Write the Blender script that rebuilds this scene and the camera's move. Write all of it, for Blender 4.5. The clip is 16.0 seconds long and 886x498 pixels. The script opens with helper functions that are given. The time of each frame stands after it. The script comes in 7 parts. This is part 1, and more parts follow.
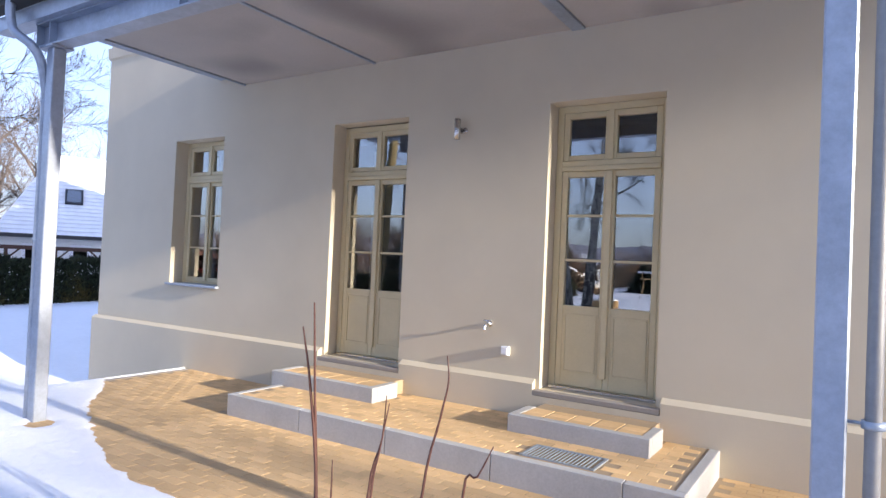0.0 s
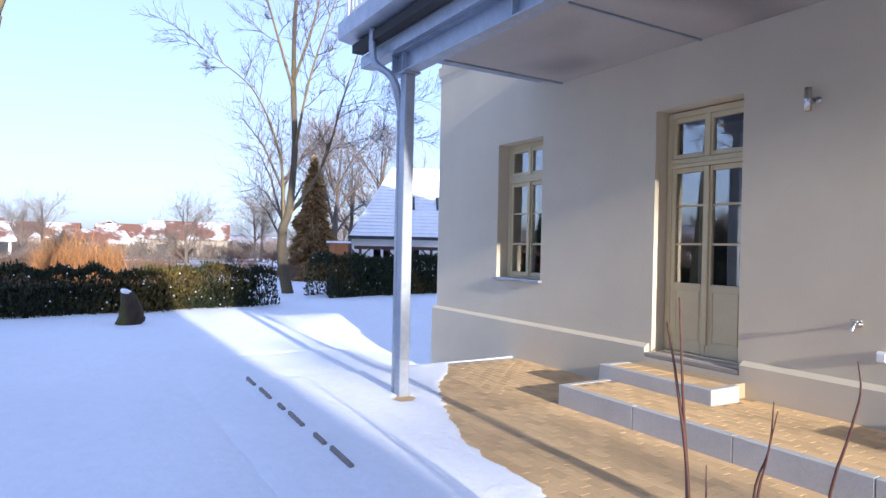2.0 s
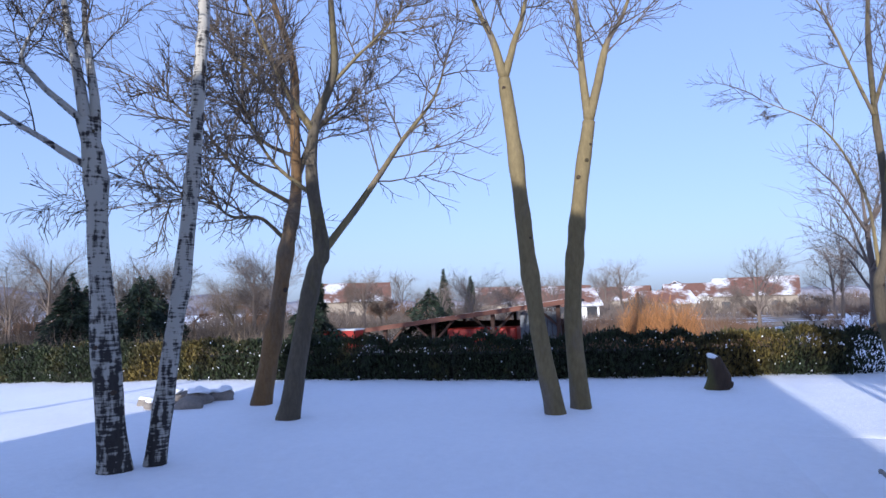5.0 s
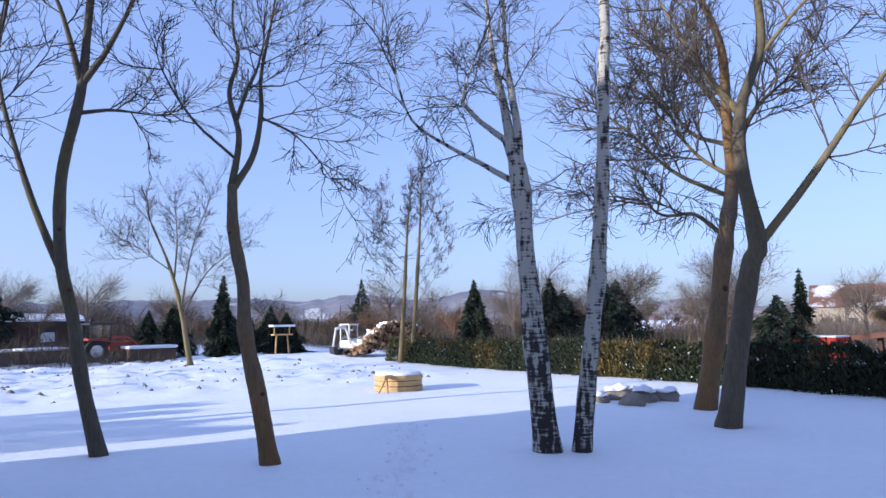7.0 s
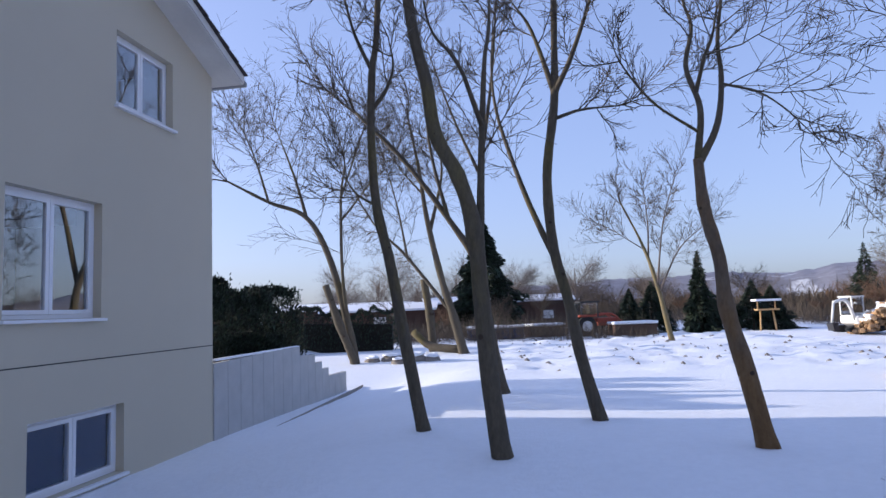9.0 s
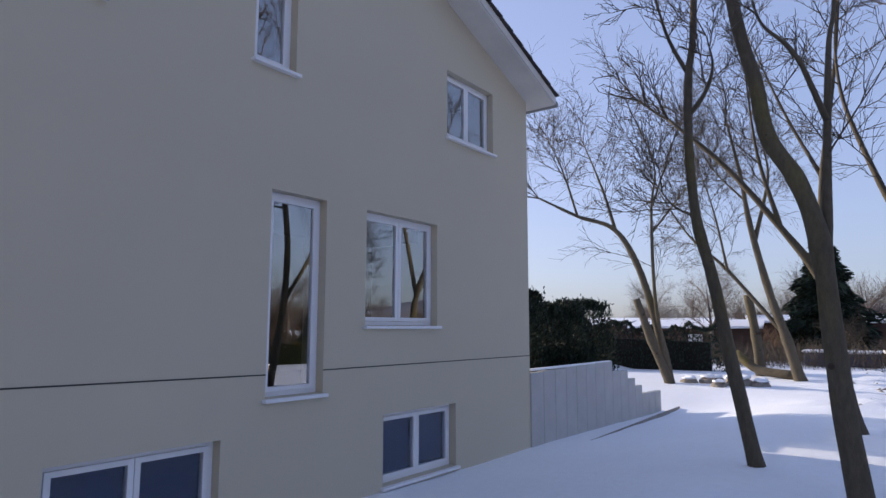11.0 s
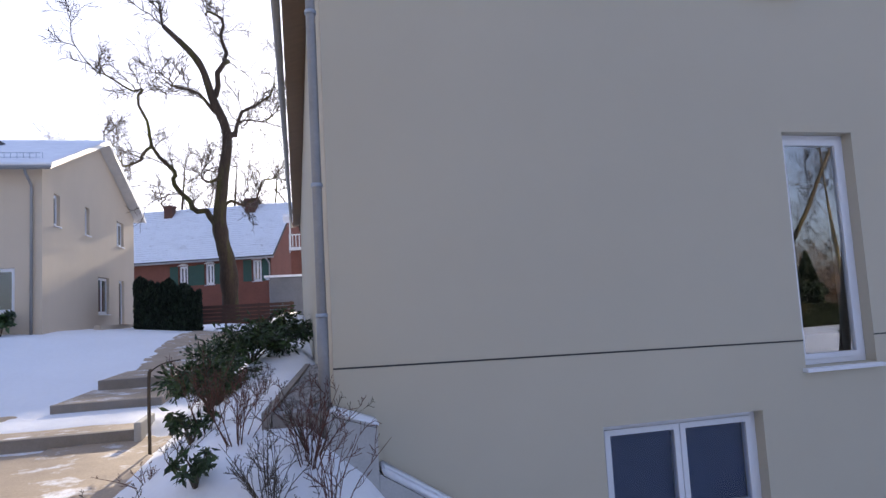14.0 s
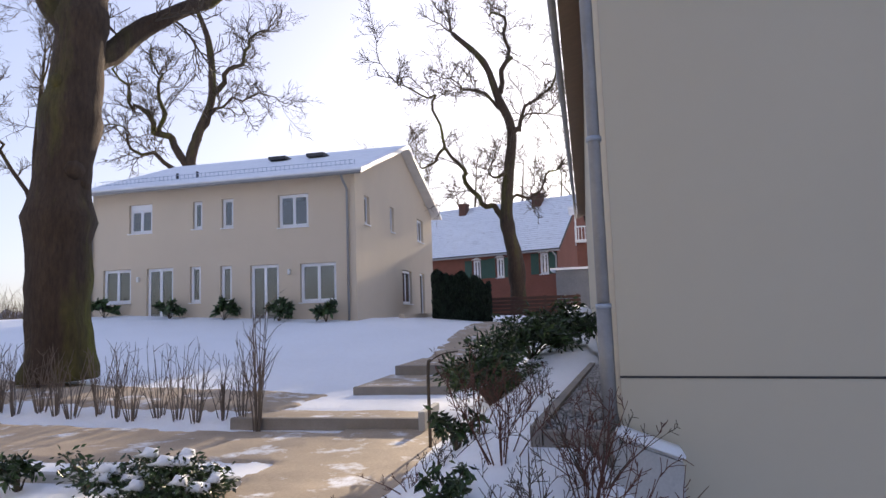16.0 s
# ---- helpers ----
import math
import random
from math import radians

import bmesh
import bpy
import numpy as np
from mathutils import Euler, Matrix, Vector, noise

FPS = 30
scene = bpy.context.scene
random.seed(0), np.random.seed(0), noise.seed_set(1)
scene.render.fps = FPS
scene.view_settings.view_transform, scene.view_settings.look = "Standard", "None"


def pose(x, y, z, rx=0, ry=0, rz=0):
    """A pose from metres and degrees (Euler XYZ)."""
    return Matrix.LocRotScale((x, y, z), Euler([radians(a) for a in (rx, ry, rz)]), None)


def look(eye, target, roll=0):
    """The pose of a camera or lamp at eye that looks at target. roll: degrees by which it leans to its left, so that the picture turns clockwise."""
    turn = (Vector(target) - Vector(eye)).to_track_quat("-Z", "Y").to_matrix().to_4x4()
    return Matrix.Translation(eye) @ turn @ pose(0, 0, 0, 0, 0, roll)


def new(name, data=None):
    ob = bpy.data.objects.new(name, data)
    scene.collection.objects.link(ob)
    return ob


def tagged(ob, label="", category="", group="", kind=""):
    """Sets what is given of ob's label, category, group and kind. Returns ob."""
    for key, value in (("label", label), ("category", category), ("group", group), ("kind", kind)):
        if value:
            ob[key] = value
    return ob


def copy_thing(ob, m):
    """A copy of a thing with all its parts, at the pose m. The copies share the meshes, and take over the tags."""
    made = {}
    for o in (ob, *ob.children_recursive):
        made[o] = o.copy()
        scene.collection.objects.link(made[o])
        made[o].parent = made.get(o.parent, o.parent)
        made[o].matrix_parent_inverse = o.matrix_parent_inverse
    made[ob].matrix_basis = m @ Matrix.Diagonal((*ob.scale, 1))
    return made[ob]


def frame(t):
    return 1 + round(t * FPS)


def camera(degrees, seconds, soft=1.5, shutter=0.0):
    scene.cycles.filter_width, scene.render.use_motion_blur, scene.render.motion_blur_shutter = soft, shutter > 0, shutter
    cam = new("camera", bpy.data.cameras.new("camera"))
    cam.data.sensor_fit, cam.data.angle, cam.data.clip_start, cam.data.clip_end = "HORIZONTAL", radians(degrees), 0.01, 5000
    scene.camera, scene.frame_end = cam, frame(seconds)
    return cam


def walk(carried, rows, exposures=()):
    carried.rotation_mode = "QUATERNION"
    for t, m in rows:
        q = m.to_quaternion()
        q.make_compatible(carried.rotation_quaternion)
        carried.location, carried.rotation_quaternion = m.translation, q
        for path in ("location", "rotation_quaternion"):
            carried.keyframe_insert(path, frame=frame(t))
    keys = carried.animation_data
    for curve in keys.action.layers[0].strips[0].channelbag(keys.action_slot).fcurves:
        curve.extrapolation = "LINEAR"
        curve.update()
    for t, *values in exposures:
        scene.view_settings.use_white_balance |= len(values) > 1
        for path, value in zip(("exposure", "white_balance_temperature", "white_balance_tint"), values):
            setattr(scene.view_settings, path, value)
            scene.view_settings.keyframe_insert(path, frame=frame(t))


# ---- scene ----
cam = camera(69.9, 16.0)
PATH = [
    (0, (2.446, -5.628, 1.171), (1.369, -3.943, 1.211), 2.5),
    (0.5, (2.396, -5.656, 1.17), (1.123, -4.114, 1.214), 2.7),
    (1, (2.35, -5.705, 1.136), (0.927, -4.3, 1.17), 3.0),
    (1.5, (2.306, -5.732, 1.143), (0.751, -4.475, 1.168), 2.5),
    (2, (2.248, -5.778, 1.16), (0.528, -4.756, 1.151), 1.2),
    (2.5, (2.217, -5.832, 1.18), (0.389, -5.021, 1.193), 0.2),
    (3, (2.169, -5.874, 1.218), (0.26, -5.276, 1.251), -0.6),
    (3.5, (2.115, -5.927, 1.251), (0.135, -5.656, 1.327), -1.3),
    (4, (2.086, -5.999, 1.277), (0.09, -6.037, 1.388), -2.3),
    (4.5, (2.029, -6.07, 1.285), (0.052, -6.326, 1.443), -1.5),
    (5, (2.004, -6.095, 1.298), (0.098, -6.674, 1.474), -1.7),
    (5.2, (1.993, -6.105, 1.298), (0.136, -6.821, 1.49), -1.9),
    (7.5, (1.399, -5.397, 1.174), (0.595, -7.217, 1.379), -0.7),
    (8, (1.429, -5.365, 1.216), (0.88, -7.279, 1.404), -0.9),
    (8.5, (1.479, -5.415, 1.219), (1.39, -7.405, 1.408), -1.9),
    (9, (1.504, -5.474, 1.208), (1.823, -7.44, 1.397), -2.2),
    (9.2, (1.524, -5.487, 1.208), (1.982, -7.425, 1.397), -2.0),
    (11.3, (1.618, -5.407, 1.262), (2.906, -6.915, 1.52), -0.3),
    (11.5, (1.635, -5.389, 1.271), (3.0, -6.827, 1.539), -0.7),
    (12, (1.654, -5.362, 1.289), (3.188, -6.614, 1.574), -0.7),
    (12.5, (1.672, -5.329, 1.292), (3.329, -6.417, 1.559), -1.9),
    (13, (1.726, -5.302, 1.272), (3.508, -6.182, 1.503), -3.1),
    (13.5, (1.862, -5.241, 1.261), (3.755, -5.856, 1.457), -2.2),
    (14, (2.05, -5.164, 1.255), (3.99, -5.617, 1.434), -3.2),
    (14.5, (2.259, -5.158, 1.243), (4.241, -5.394, 1.366), -1.5),
    (15, (2.564, -5.223, 1.246), (4.549, -5.12, 1.467), -0.1),
    (15.5, (2.836, -5.266, 1.224), (4.792, -4.899, 1.415), -0.3),
    (16, (3.207, -5.249, 1.226), (5.15, -4.818, 1.427), -2.0),
]
LIGHT = [(0, 2.36, 5950, 11), (1, 2.36, 5850, 11), (2.5, 2.04, 5450, 11), (4, 1.72, 5050, 12), (5, 1.56, 5250, 12), (7.5, 1.62, 5400, 12), (9, 1.52, 5750, 12), (11.3, 1.42, 6250, 12), (13, 1.78, 6250, 12), (14.5, 1.92, 6550, 12), (16, 1.78, 6900, 12)]
walk(cam, [(t, look(eye, target, roll)) for t, eye, target, roll in PATH], LIGHT)

# ---- light ----
SUN_AZ, SUN_EL = math.atan2(1.0, -0.06), radians(14.0)
to_sun = Vector((math.sin(SUN_AZ) * math.cos(SUN_EL), math.cos(SUN_AZ) * math.cos(SUN_EL), math.sin(SUN_EL)))
world = bpy.data.worlds.new("winter_sky")
scene.world = world
world.use_nodes = True
wn = world.node_tree
sky = wn.nodes.new("ShaderNodeTexSky")
sky.sky_type, sky.sun_disc = "NISHITA", False
sky.sun_elevation, sky.sun_rotation = SUN_EL, SUN_AZ
sky.air_density, sky.dust_density, sky.ozone_density = 1.0, 2.0, 3.0
wn.nodes["Background"].inputs["Strength"].default_value = 0.15
soften = wn.nodes.new("ShaderNodeGamma")
soften.inputs[1].default_value = 0.44
tint = wn.nodes.new("ShaderNodeHueSaturation")
tint.inputs["Hue"].default_value, tint.inputs["Saturation"].default_value = 0.515, 1.03
wn.links.new(sky.outputs[0], soften.inputs[0])
wn.links.new(soften.outputs[0], tint.inputs["Color"])
cool = wn.nodes.new("ShaderNodeVectorMath")
cool.operation = "MULTIPLY"
cool.inputs[1].default_value = (0.937, 0.97, 1.17)
wn.links.new(tint.outputs[0], cool.inputs[0])
wn.links.new(cool.outputs[0], wn.nodes["Background"].inputs["Color"])
sun_data = bpy.data.lights.new("sun", "SUN")
sun_data.energy, sun_data.angle, sun_data.color = 2.1, radians(0.6), (1.0, 0.86, 0.68)
sun = new("sun", sun_data)
sun.matrix_world = look(tuple(to_sun * 60), (0, 0, 0))


# ---- materials ----
def mat(name, rgb, rough=0.8, metal=0.0, grain=0.0, scale=20.0, var=0.12, var_scale=1.5, bump=0.0, second=None, second_scale=3.0, second_at=(0.5, 0.6), per_object=0.0, per_island=0.0, stretch=(1, 1, 1), ior=1.45, second_detail=5.0):
    """A surface with colour variation at two scales, an optional second colour in patches, and fine relief."""
    m = bpy.data.materials.new(name)
    m.use_nodes = True
    nt = m.node_tree
    p = nt.nodes["Principled BSDF"]
    p.inputs["Roughness"].default_value, p.inputs["Metallic"].default_value, p.inputs["IOR"].default_value = rough, metal, ior
    tc = nt.nodes.new("ShaderNodeTexCoord")
    mp = nt.nodes.new("ShaderNodeMapping")
    mp.inputs["Scale"].default_value = stretch
    nt.links.new(tc.outputs["Object"], mp.inputs[0])

    def noise_tex(s, detail=4.0, rgh=0.6):
        n = nt.nodes.new("ShaderNodeTexNoise")
        n.inputs["Scale"].default_value, n.inputs["Detail"].default_value, n.inputs["Roughness"].default_value = s, detail, rgh
        nt.links.new(mp.outputs[0], n.inputs["Vector"])
        return n

    def scaled(col_socket, fac_socket, amount):
        r = nt.nodes.new("ShaderNodeMapRange")
        r.inputs[1].default_value, r.inputs[2].default_value = 0.25, 0.75
        r.inputs[3].default_value, r.inputs[4].default_value = 1 - amount, 1 + amount
        nt.links.new(fac_socket, r.inputs[0])
        v = nt.nodes.new("ShaderNodeVectorMath")
        v.operation = "SCALE"
        nt.links.new(col_socket, v.inputs[0])
        nt.links.new(r.outputs[0], v.inputs["Scale"])
        return v.outputs[0]

    base = nt.nodes.new("ShaderNodeRGB")
    base.outputs[0].default_value = (*rgb, 1)
    col = base.outputs[0]
    if second:
        n = noise_tex(second_scale, second_detail, 0.65)
        r = nt.nodes.new("ShaderNodeMapRange")
        r.inputs[1].default_value, r.inputs[2].default_value = second_at
        nt.links.new(n.outputs[0], r.inputs[0])
        mx = nt.nodes.new("ShaderNodeMix")
        mx.data_type = "RGBA"
        nt.links.new(r.outputs[0], mx.inputs[0])
        nt.links.new(col, mx.inputs[6])
        mx.inputs[7].default_value = (*second, 1)
        col = mx.outputs[2]
    big = noise_tex(var_scale)
    col = scaled(col, big.outputs[0], var)
    if per_object:
        oi = nt.nodes.new("ShaderNodeObjectInfo")
        col = scaled(col, oi.outputs["Random"], per_object)
    if per_island:
        gi = nt.nodes.new("ShaderNodeNewGeometry")
        col = scaled(col, gi.outputs["Random Per Island"], per_island)
    fine = noise_tex(scale, 6, 0.7)
    if grain:
        col = scaled(col, fine.outputs[0], grain)
    nt.links.new(col, p.inputs["Base Color"])
    if bump:
        b = nt.nodes.new("ShaderNodeBump")
        b.inputs["Strength"].default_value, b.inputs["Distance"].default_value = min(1.0, bump * 20), bump
        nt.links.new(fine.outputs[0], b.inputs["Height"])
        nt.links.new(b.outputs[0], p.inputs["Normal"])
    return m


def glass_mat(name, tint, ior=2.0):
    m = bpy.data.materials.new(name)
    m.use_nodes = True
    p = m.node_tree.nodes["Principled BSDF"]
    p.inputs["Base Color"].default_value = (*tint, 1)
    p.inputs["Roughness"].default_value, p.inputs["Transmission Weight"].default_value, p.inputs["IOR"].default_value = 0.0, 1.0, ior
    return m


M = {}
M["snow"] = mat("snow", (0.91, 0.92, 0.94), 0.75, grain=0.04, scale=9, var=0.03, var_scale=0.4, bump=0.03)
M["plaster_a"] = mat("warm_render", (0.60, 0.53, 0.40), 0.92, grain=0.05, scale=140, var=0.06, var_scale=0.9, bump=0.002)
M["plaster_b"] = mat("beige_render", (0.54, 0.488, 0.378), 0.92, grain=0.03, scale=220, var=0.03, var_scale=0.5, bump=0.0015)
M["plaster_c"] = mat("cream_render", (0.60, 0.495, 0.37), 0.92, grain=0.03, scale=120, var=0.04, var_scale=0.5, bump=0.0015)
M["groove"] = mat("dark_joint", (0.05, 0.05, 0.05), 0.9)
M["olive"] = mat("olive_cream_paint", (0.60, 0.51, 0.31), 0.45, grain=0.05, scale=60, var=0.05, var_scale=4, bump=0.0006)
M["pvc"] = mat("white_plastic", (0.80, 0.80, 0.82), 0.35, grain=0.01, scale=50, var=0.02)
M["glass"] = glass_mat("window_glass", (0.86, 0.9, 0.92), 2.5)
M["glass_far"] = glass_mat("plain_window_glass", (0.6, 0.62, 0.64), 1.8)
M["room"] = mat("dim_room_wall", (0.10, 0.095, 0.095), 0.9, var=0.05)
M["curtain"] = mat("pale_curtain", (0.7, 0.68, 0.64), 0.9, grain=0.08, scale=30, var=0.05, stretch=(6, 1, 0.4))
# dark blue paints the sky's reflection behind the cellar panes; also a tarpaulin
M["blind"] = mat("reflected_sky_and_tarp_blue", (0.022, 0.042, 0.105), 0.6, grain=0.03, scale=30, var=0.06)
M["galv"] = mat("galvanised_steel", (0.40, 0.44, 0.51), 0.45, metal=0.6, grain=0.12, scale=26, var=0.14, var_scale=5, bump=0.0006)
M["zinc"] = mat("weathered_zinc", (0.29, 0.285, 0.28), 0.5, metal=0.35, grain=0.10, scale=26, var=0.12, var_scale=4)
M["glass_low"] = glass_mat("cellar_window_glass", (0.8, 0.86, 0.95), 1.45)
M["galv_dark"] = mat("dull_zinc", (0.38, 0.43, 0.50), 0.5, metal=0.6, grain=0.12, scale=26, var=0.15, var_scale=4)
M["panel"] = mat("grey_fibre_board", (0.42, 0.39, 0.36), 0.55, grain=0.05, scale=40, var=0.08, var_scale=0.8, second=(0.19, 0.175, 0.17), second_scale=0.55, second_at=(0.54, 0.72), second_detail=1.0)
M["chrome"] = mat("brushed_steel", (0.62, 0.62, 0.62), 0.25, metal=1.0, grain=0.05, scale=60)
M["concrete"] = mat("pale_concrete", (0.46, 0.45, 0.43), 0.88, grain=0.12, scale=60, var=0.10, var_scale=2.5, bump=0.003)
M["concrete_dark"] = mat("worn_concrete", (0.27, 0.24, 0.21), 0.9, grain=0.15, scale=50, var=0.15, var_scale=2.5, bump=0.004)
M["stone_sill"] = mat("grey_stone_sill", (0.30, 0.27, 0.24), 0.8, grain=0.15, scale=90, var=0.1, bump=0.002)
M["paver"] = mat("sandy_clay_paver", (0.62, 0.42, 0.21), 0.85, grain=0.10, scale=70, var=0.10, var_scale=1.2, bump=0.003, per_object=0.09, per_island=0.09)
M["bed"] = mat("joint_sand", (0.36, 0.27, 0.17), 0.95, grain=0.15, scale=80, var=0.1)
M["sand_path"] = mat("trodden_sand_path", (0.43, 0.34, 0.25), 0.95, grain=0.16, scale=30, var=0.15, var_scale=1.5, bump=0.012, second=(0.80, 0.80, 0.81), second_scale=1.7, second_at=(0.56, 0.66))
M["gravel"] = mat("grey_gravel", (0.33, 0.32, 0.31), 0.95, grain=0.35, scale=60, var=0.15, bump=0.015, per_island=0.3)
M["bark"] = mat("grey_green_bark", (0.10, 0.082, 0.056), 0.95, grain=0.30, scale=22, var=0.22, var_scale=2.2, bump=0.02, stretch=(1, 1, 0.35), second=(0.13, 0.105, 0.04), second_scale=0.9, second_at=(0.5, 0.65))
M["bark_yellow"] = mat("yellowish_bark", (0.185, 0.145, 0.07), 0.95, grain=0.28, scale=22, var=0.2, var_scale=2.0, bump=0.02, stretch=(1, 1, 0.35), second=(0.14, 0.115, 0.085), second_scale=1.4, second_at=(0.5, 0.62))
M["bark_orange"] = mat("orange_algae_bark", (0.17, 0.10, 0.042), 0.95, grain=0.3, scale=22, var=0.22, var_scale=2.0, bump=0.02, stretch=(1, 1, 0.4), second=(0.12, 0.10, 0.075), second_scale=0.7, second_at=(0.45, 0.6))
M["bark_dark"] = mat("dark_furrowed_bark", (0.062, 0.042, 0.028), 0.95, grain=0.4, scale=14, var=0.3, var_scale=2.0, bump=0.05, stretch=(1, 1, 0.25), second=(0.10, 0.10, 0.018), second_scale=0.55, second_at=(0.48, 0.66))


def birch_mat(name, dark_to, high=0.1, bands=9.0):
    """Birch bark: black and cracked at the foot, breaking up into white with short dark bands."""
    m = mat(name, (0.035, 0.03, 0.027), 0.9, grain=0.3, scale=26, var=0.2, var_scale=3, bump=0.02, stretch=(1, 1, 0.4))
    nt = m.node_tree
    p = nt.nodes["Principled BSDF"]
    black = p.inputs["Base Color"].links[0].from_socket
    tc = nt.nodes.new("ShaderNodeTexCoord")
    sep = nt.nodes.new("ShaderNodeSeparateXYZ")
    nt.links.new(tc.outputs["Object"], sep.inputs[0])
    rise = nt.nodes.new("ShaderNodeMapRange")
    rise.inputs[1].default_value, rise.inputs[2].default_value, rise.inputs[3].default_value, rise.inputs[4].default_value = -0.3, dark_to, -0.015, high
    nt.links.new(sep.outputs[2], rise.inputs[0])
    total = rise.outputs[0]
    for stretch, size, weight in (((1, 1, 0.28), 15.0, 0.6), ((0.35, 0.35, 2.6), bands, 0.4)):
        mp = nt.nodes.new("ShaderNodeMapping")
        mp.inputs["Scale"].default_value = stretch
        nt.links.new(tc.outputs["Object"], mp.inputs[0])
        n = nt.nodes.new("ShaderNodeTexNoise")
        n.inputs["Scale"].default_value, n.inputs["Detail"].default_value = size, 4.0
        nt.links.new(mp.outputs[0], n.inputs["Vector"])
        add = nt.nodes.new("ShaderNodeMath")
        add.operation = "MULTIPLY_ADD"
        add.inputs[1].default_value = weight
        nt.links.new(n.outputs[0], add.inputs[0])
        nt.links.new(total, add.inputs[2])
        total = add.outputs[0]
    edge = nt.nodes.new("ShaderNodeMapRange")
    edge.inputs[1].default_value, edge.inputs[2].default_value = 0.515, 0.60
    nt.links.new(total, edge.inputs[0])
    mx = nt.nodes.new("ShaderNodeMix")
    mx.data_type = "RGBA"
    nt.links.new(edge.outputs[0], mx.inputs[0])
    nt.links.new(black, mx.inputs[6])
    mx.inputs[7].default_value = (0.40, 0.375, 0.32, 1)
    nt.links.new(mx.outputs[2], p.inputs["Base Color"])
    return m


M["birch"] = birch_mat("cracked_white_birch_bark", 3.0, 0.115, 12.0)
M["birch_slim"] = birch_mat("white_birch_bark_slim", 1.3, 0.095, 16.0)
M["twig"] = mat("brown_twig", (0.085, 0.066, 0.048), 0.9, var=0.2, var_scale=0.6)
M["twig_red"] = mat("red_brown_stem", (0.11, 0.045, 0.03), 0.7, var=0.15, var_scale=6)
M["twig_grey"] = mat("grey_brown_twig", (0.15, 0.12, 0.10), 0.9, var=0.2, var_scale=0.4)
M["brush"] = mat("rusty_brushwood", (0.16, 0.095, 0.058), 0.9, var=0.3, var_scale=0.3)
M["leaf_hedge"] = mat("dark_hedge_leaf", (0.022, 0.032, 0.012), 0.7, var=0.3, var_scale=0.5, per_island=0.5, second=(0.11, 0.08, 0.016), second_scale=0.35, second_at=(0.48, 0.62))
M["leaf_ever"] = mat("evergreen_leaf", (0.035, 0.065, 0.02), 0.4, var=0.25, var_scale=2, per_island=0.5)
M["needle"] = mat("dark_needles", (0.018, 0.03, 0.016), 0.8, var=0.3, var_scale=1, per_island=0.5)
M["larch"] = mat("rusty_conifer_twigs", (0.30, 0.19, 0.085), 0.9, var=0.25, var_scale=1, per_island=0.4)
# near-black colour stands in for the shade deep inside a hedge
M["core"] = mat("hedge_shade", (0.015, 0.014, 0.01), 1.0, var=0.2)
M["roof_snow"] = mat("snowy_roof", (0.84, 0.85, 0.88), 0.8, grain=0.04, scale=3, var=0.05, bump=0.02)
M["roof_tile"] = mat("dark_roof_tile", (0.07, 0.06, 0.055), 0.7, grain=0.2, scale=30, var=0.2, per_island=0.3)
M["roof_thin_snow"] = mat("tiles_dusted_with_snow", (0.78, 0.80, 0.84), 0.8, var=0.06, grain=0.06, scale=14, second=(0.16, 0.14, 0.14), second_scale=6.0, second_at=(0.60, 0.68), stretch=(0.5, 0.15, 3.0))
M["soffit"] = mat("white_boarding", (0.66, 0.64, 0.60), 0.6, grain=0.03, scale=30)
M["wood_soffit"] = mat("varnished_soffit_wood", (0.20, 0.13, 0.08), 0.6, grain=0.12, scale=30, stretch=(0.3, 6, 6))
M["brick"] = mat("red_brick_wall", (0.17, 0.066, 0.044), 0.9, grain=0.2, scale=9, var=0.15, var_scale=0.8)
M["shutter"] = mat("green_shutter", (0.025, 0.07, 0.05), 0.6, grain=0.1, scale=20)
M["old_brick"] = mat("sooty_old_brick", (0.10, 0.05, 0.038), 0.95, grain=0.25, scale=9, var=0.2, var_scale=1.2)
M["wood_brown"] = mat("red_brown_timber", (0.14, 0.06, 0.04), 0.8, grain=0.25, scale=18, var=0.2, stretch=(1, 1, 5))
M["wood_dark"] = mat("dark_brown_timber", (0.075, 0.04, 0.028), 0.8, grain=0.25, scale=18, var=0.2, stretch=(1, 1, 5))
M["wood_pale"] = mat("pale_timber", (0.50, 0.32, 0.14), 0.7, grain=0.2, scale=20, var=0.12, stretch=(1, 6, 6))
M["wood_orange"] = mat("orange_timber", (0.36, 0.14, 0.05), 0.7, grain=0.2, scale=18, var=0.12)
M["wood_grey"] = mat("weathered_grey_boards", (0.16, 0.17, 0.19), 0.8, grain=0.2, scale=14, var=0.15)
M["red_paint"] = mat("red_paint", (0.40, 0.03, 0.02), 0.4, var=0.1, grain=0.05)
M["orange_paint"] = mat("orange_red_paint", (0.32, 0.06, 0.03), 0.55, var=0.1)
M["white_paint"] = mat("off_white_paint", (0.72, 0.71, 0.68), 0.5, var=0.05, grain=0.04)
M["rubber"] = mat("black_rubber", (0.02, 0.02, 0.02), 0.8, var=0.1)
M["dark_metal"] = mat("dark_metal", (0.05, 0.05, 0.055), 0.5, metal=0.5, var=0.1)
M["rock"] = mat("grey_fieldstone", (0.24, 0.21, 0.18), 0.9, grain=0.25, scale=16, var=0.2, bump=0.02)
M["cut_wood"] = mat("cut_log_ends", (0.30, 0.19, 0.10), 0.9, grain=0.3, scale=12, var=0.2, per_island=0.45)
M["field"] = mat("straw_field", (0.30, 0.22, 0.13), 0.95, grain=0.2, scale=2, var=0.15, var_scale=0.1)
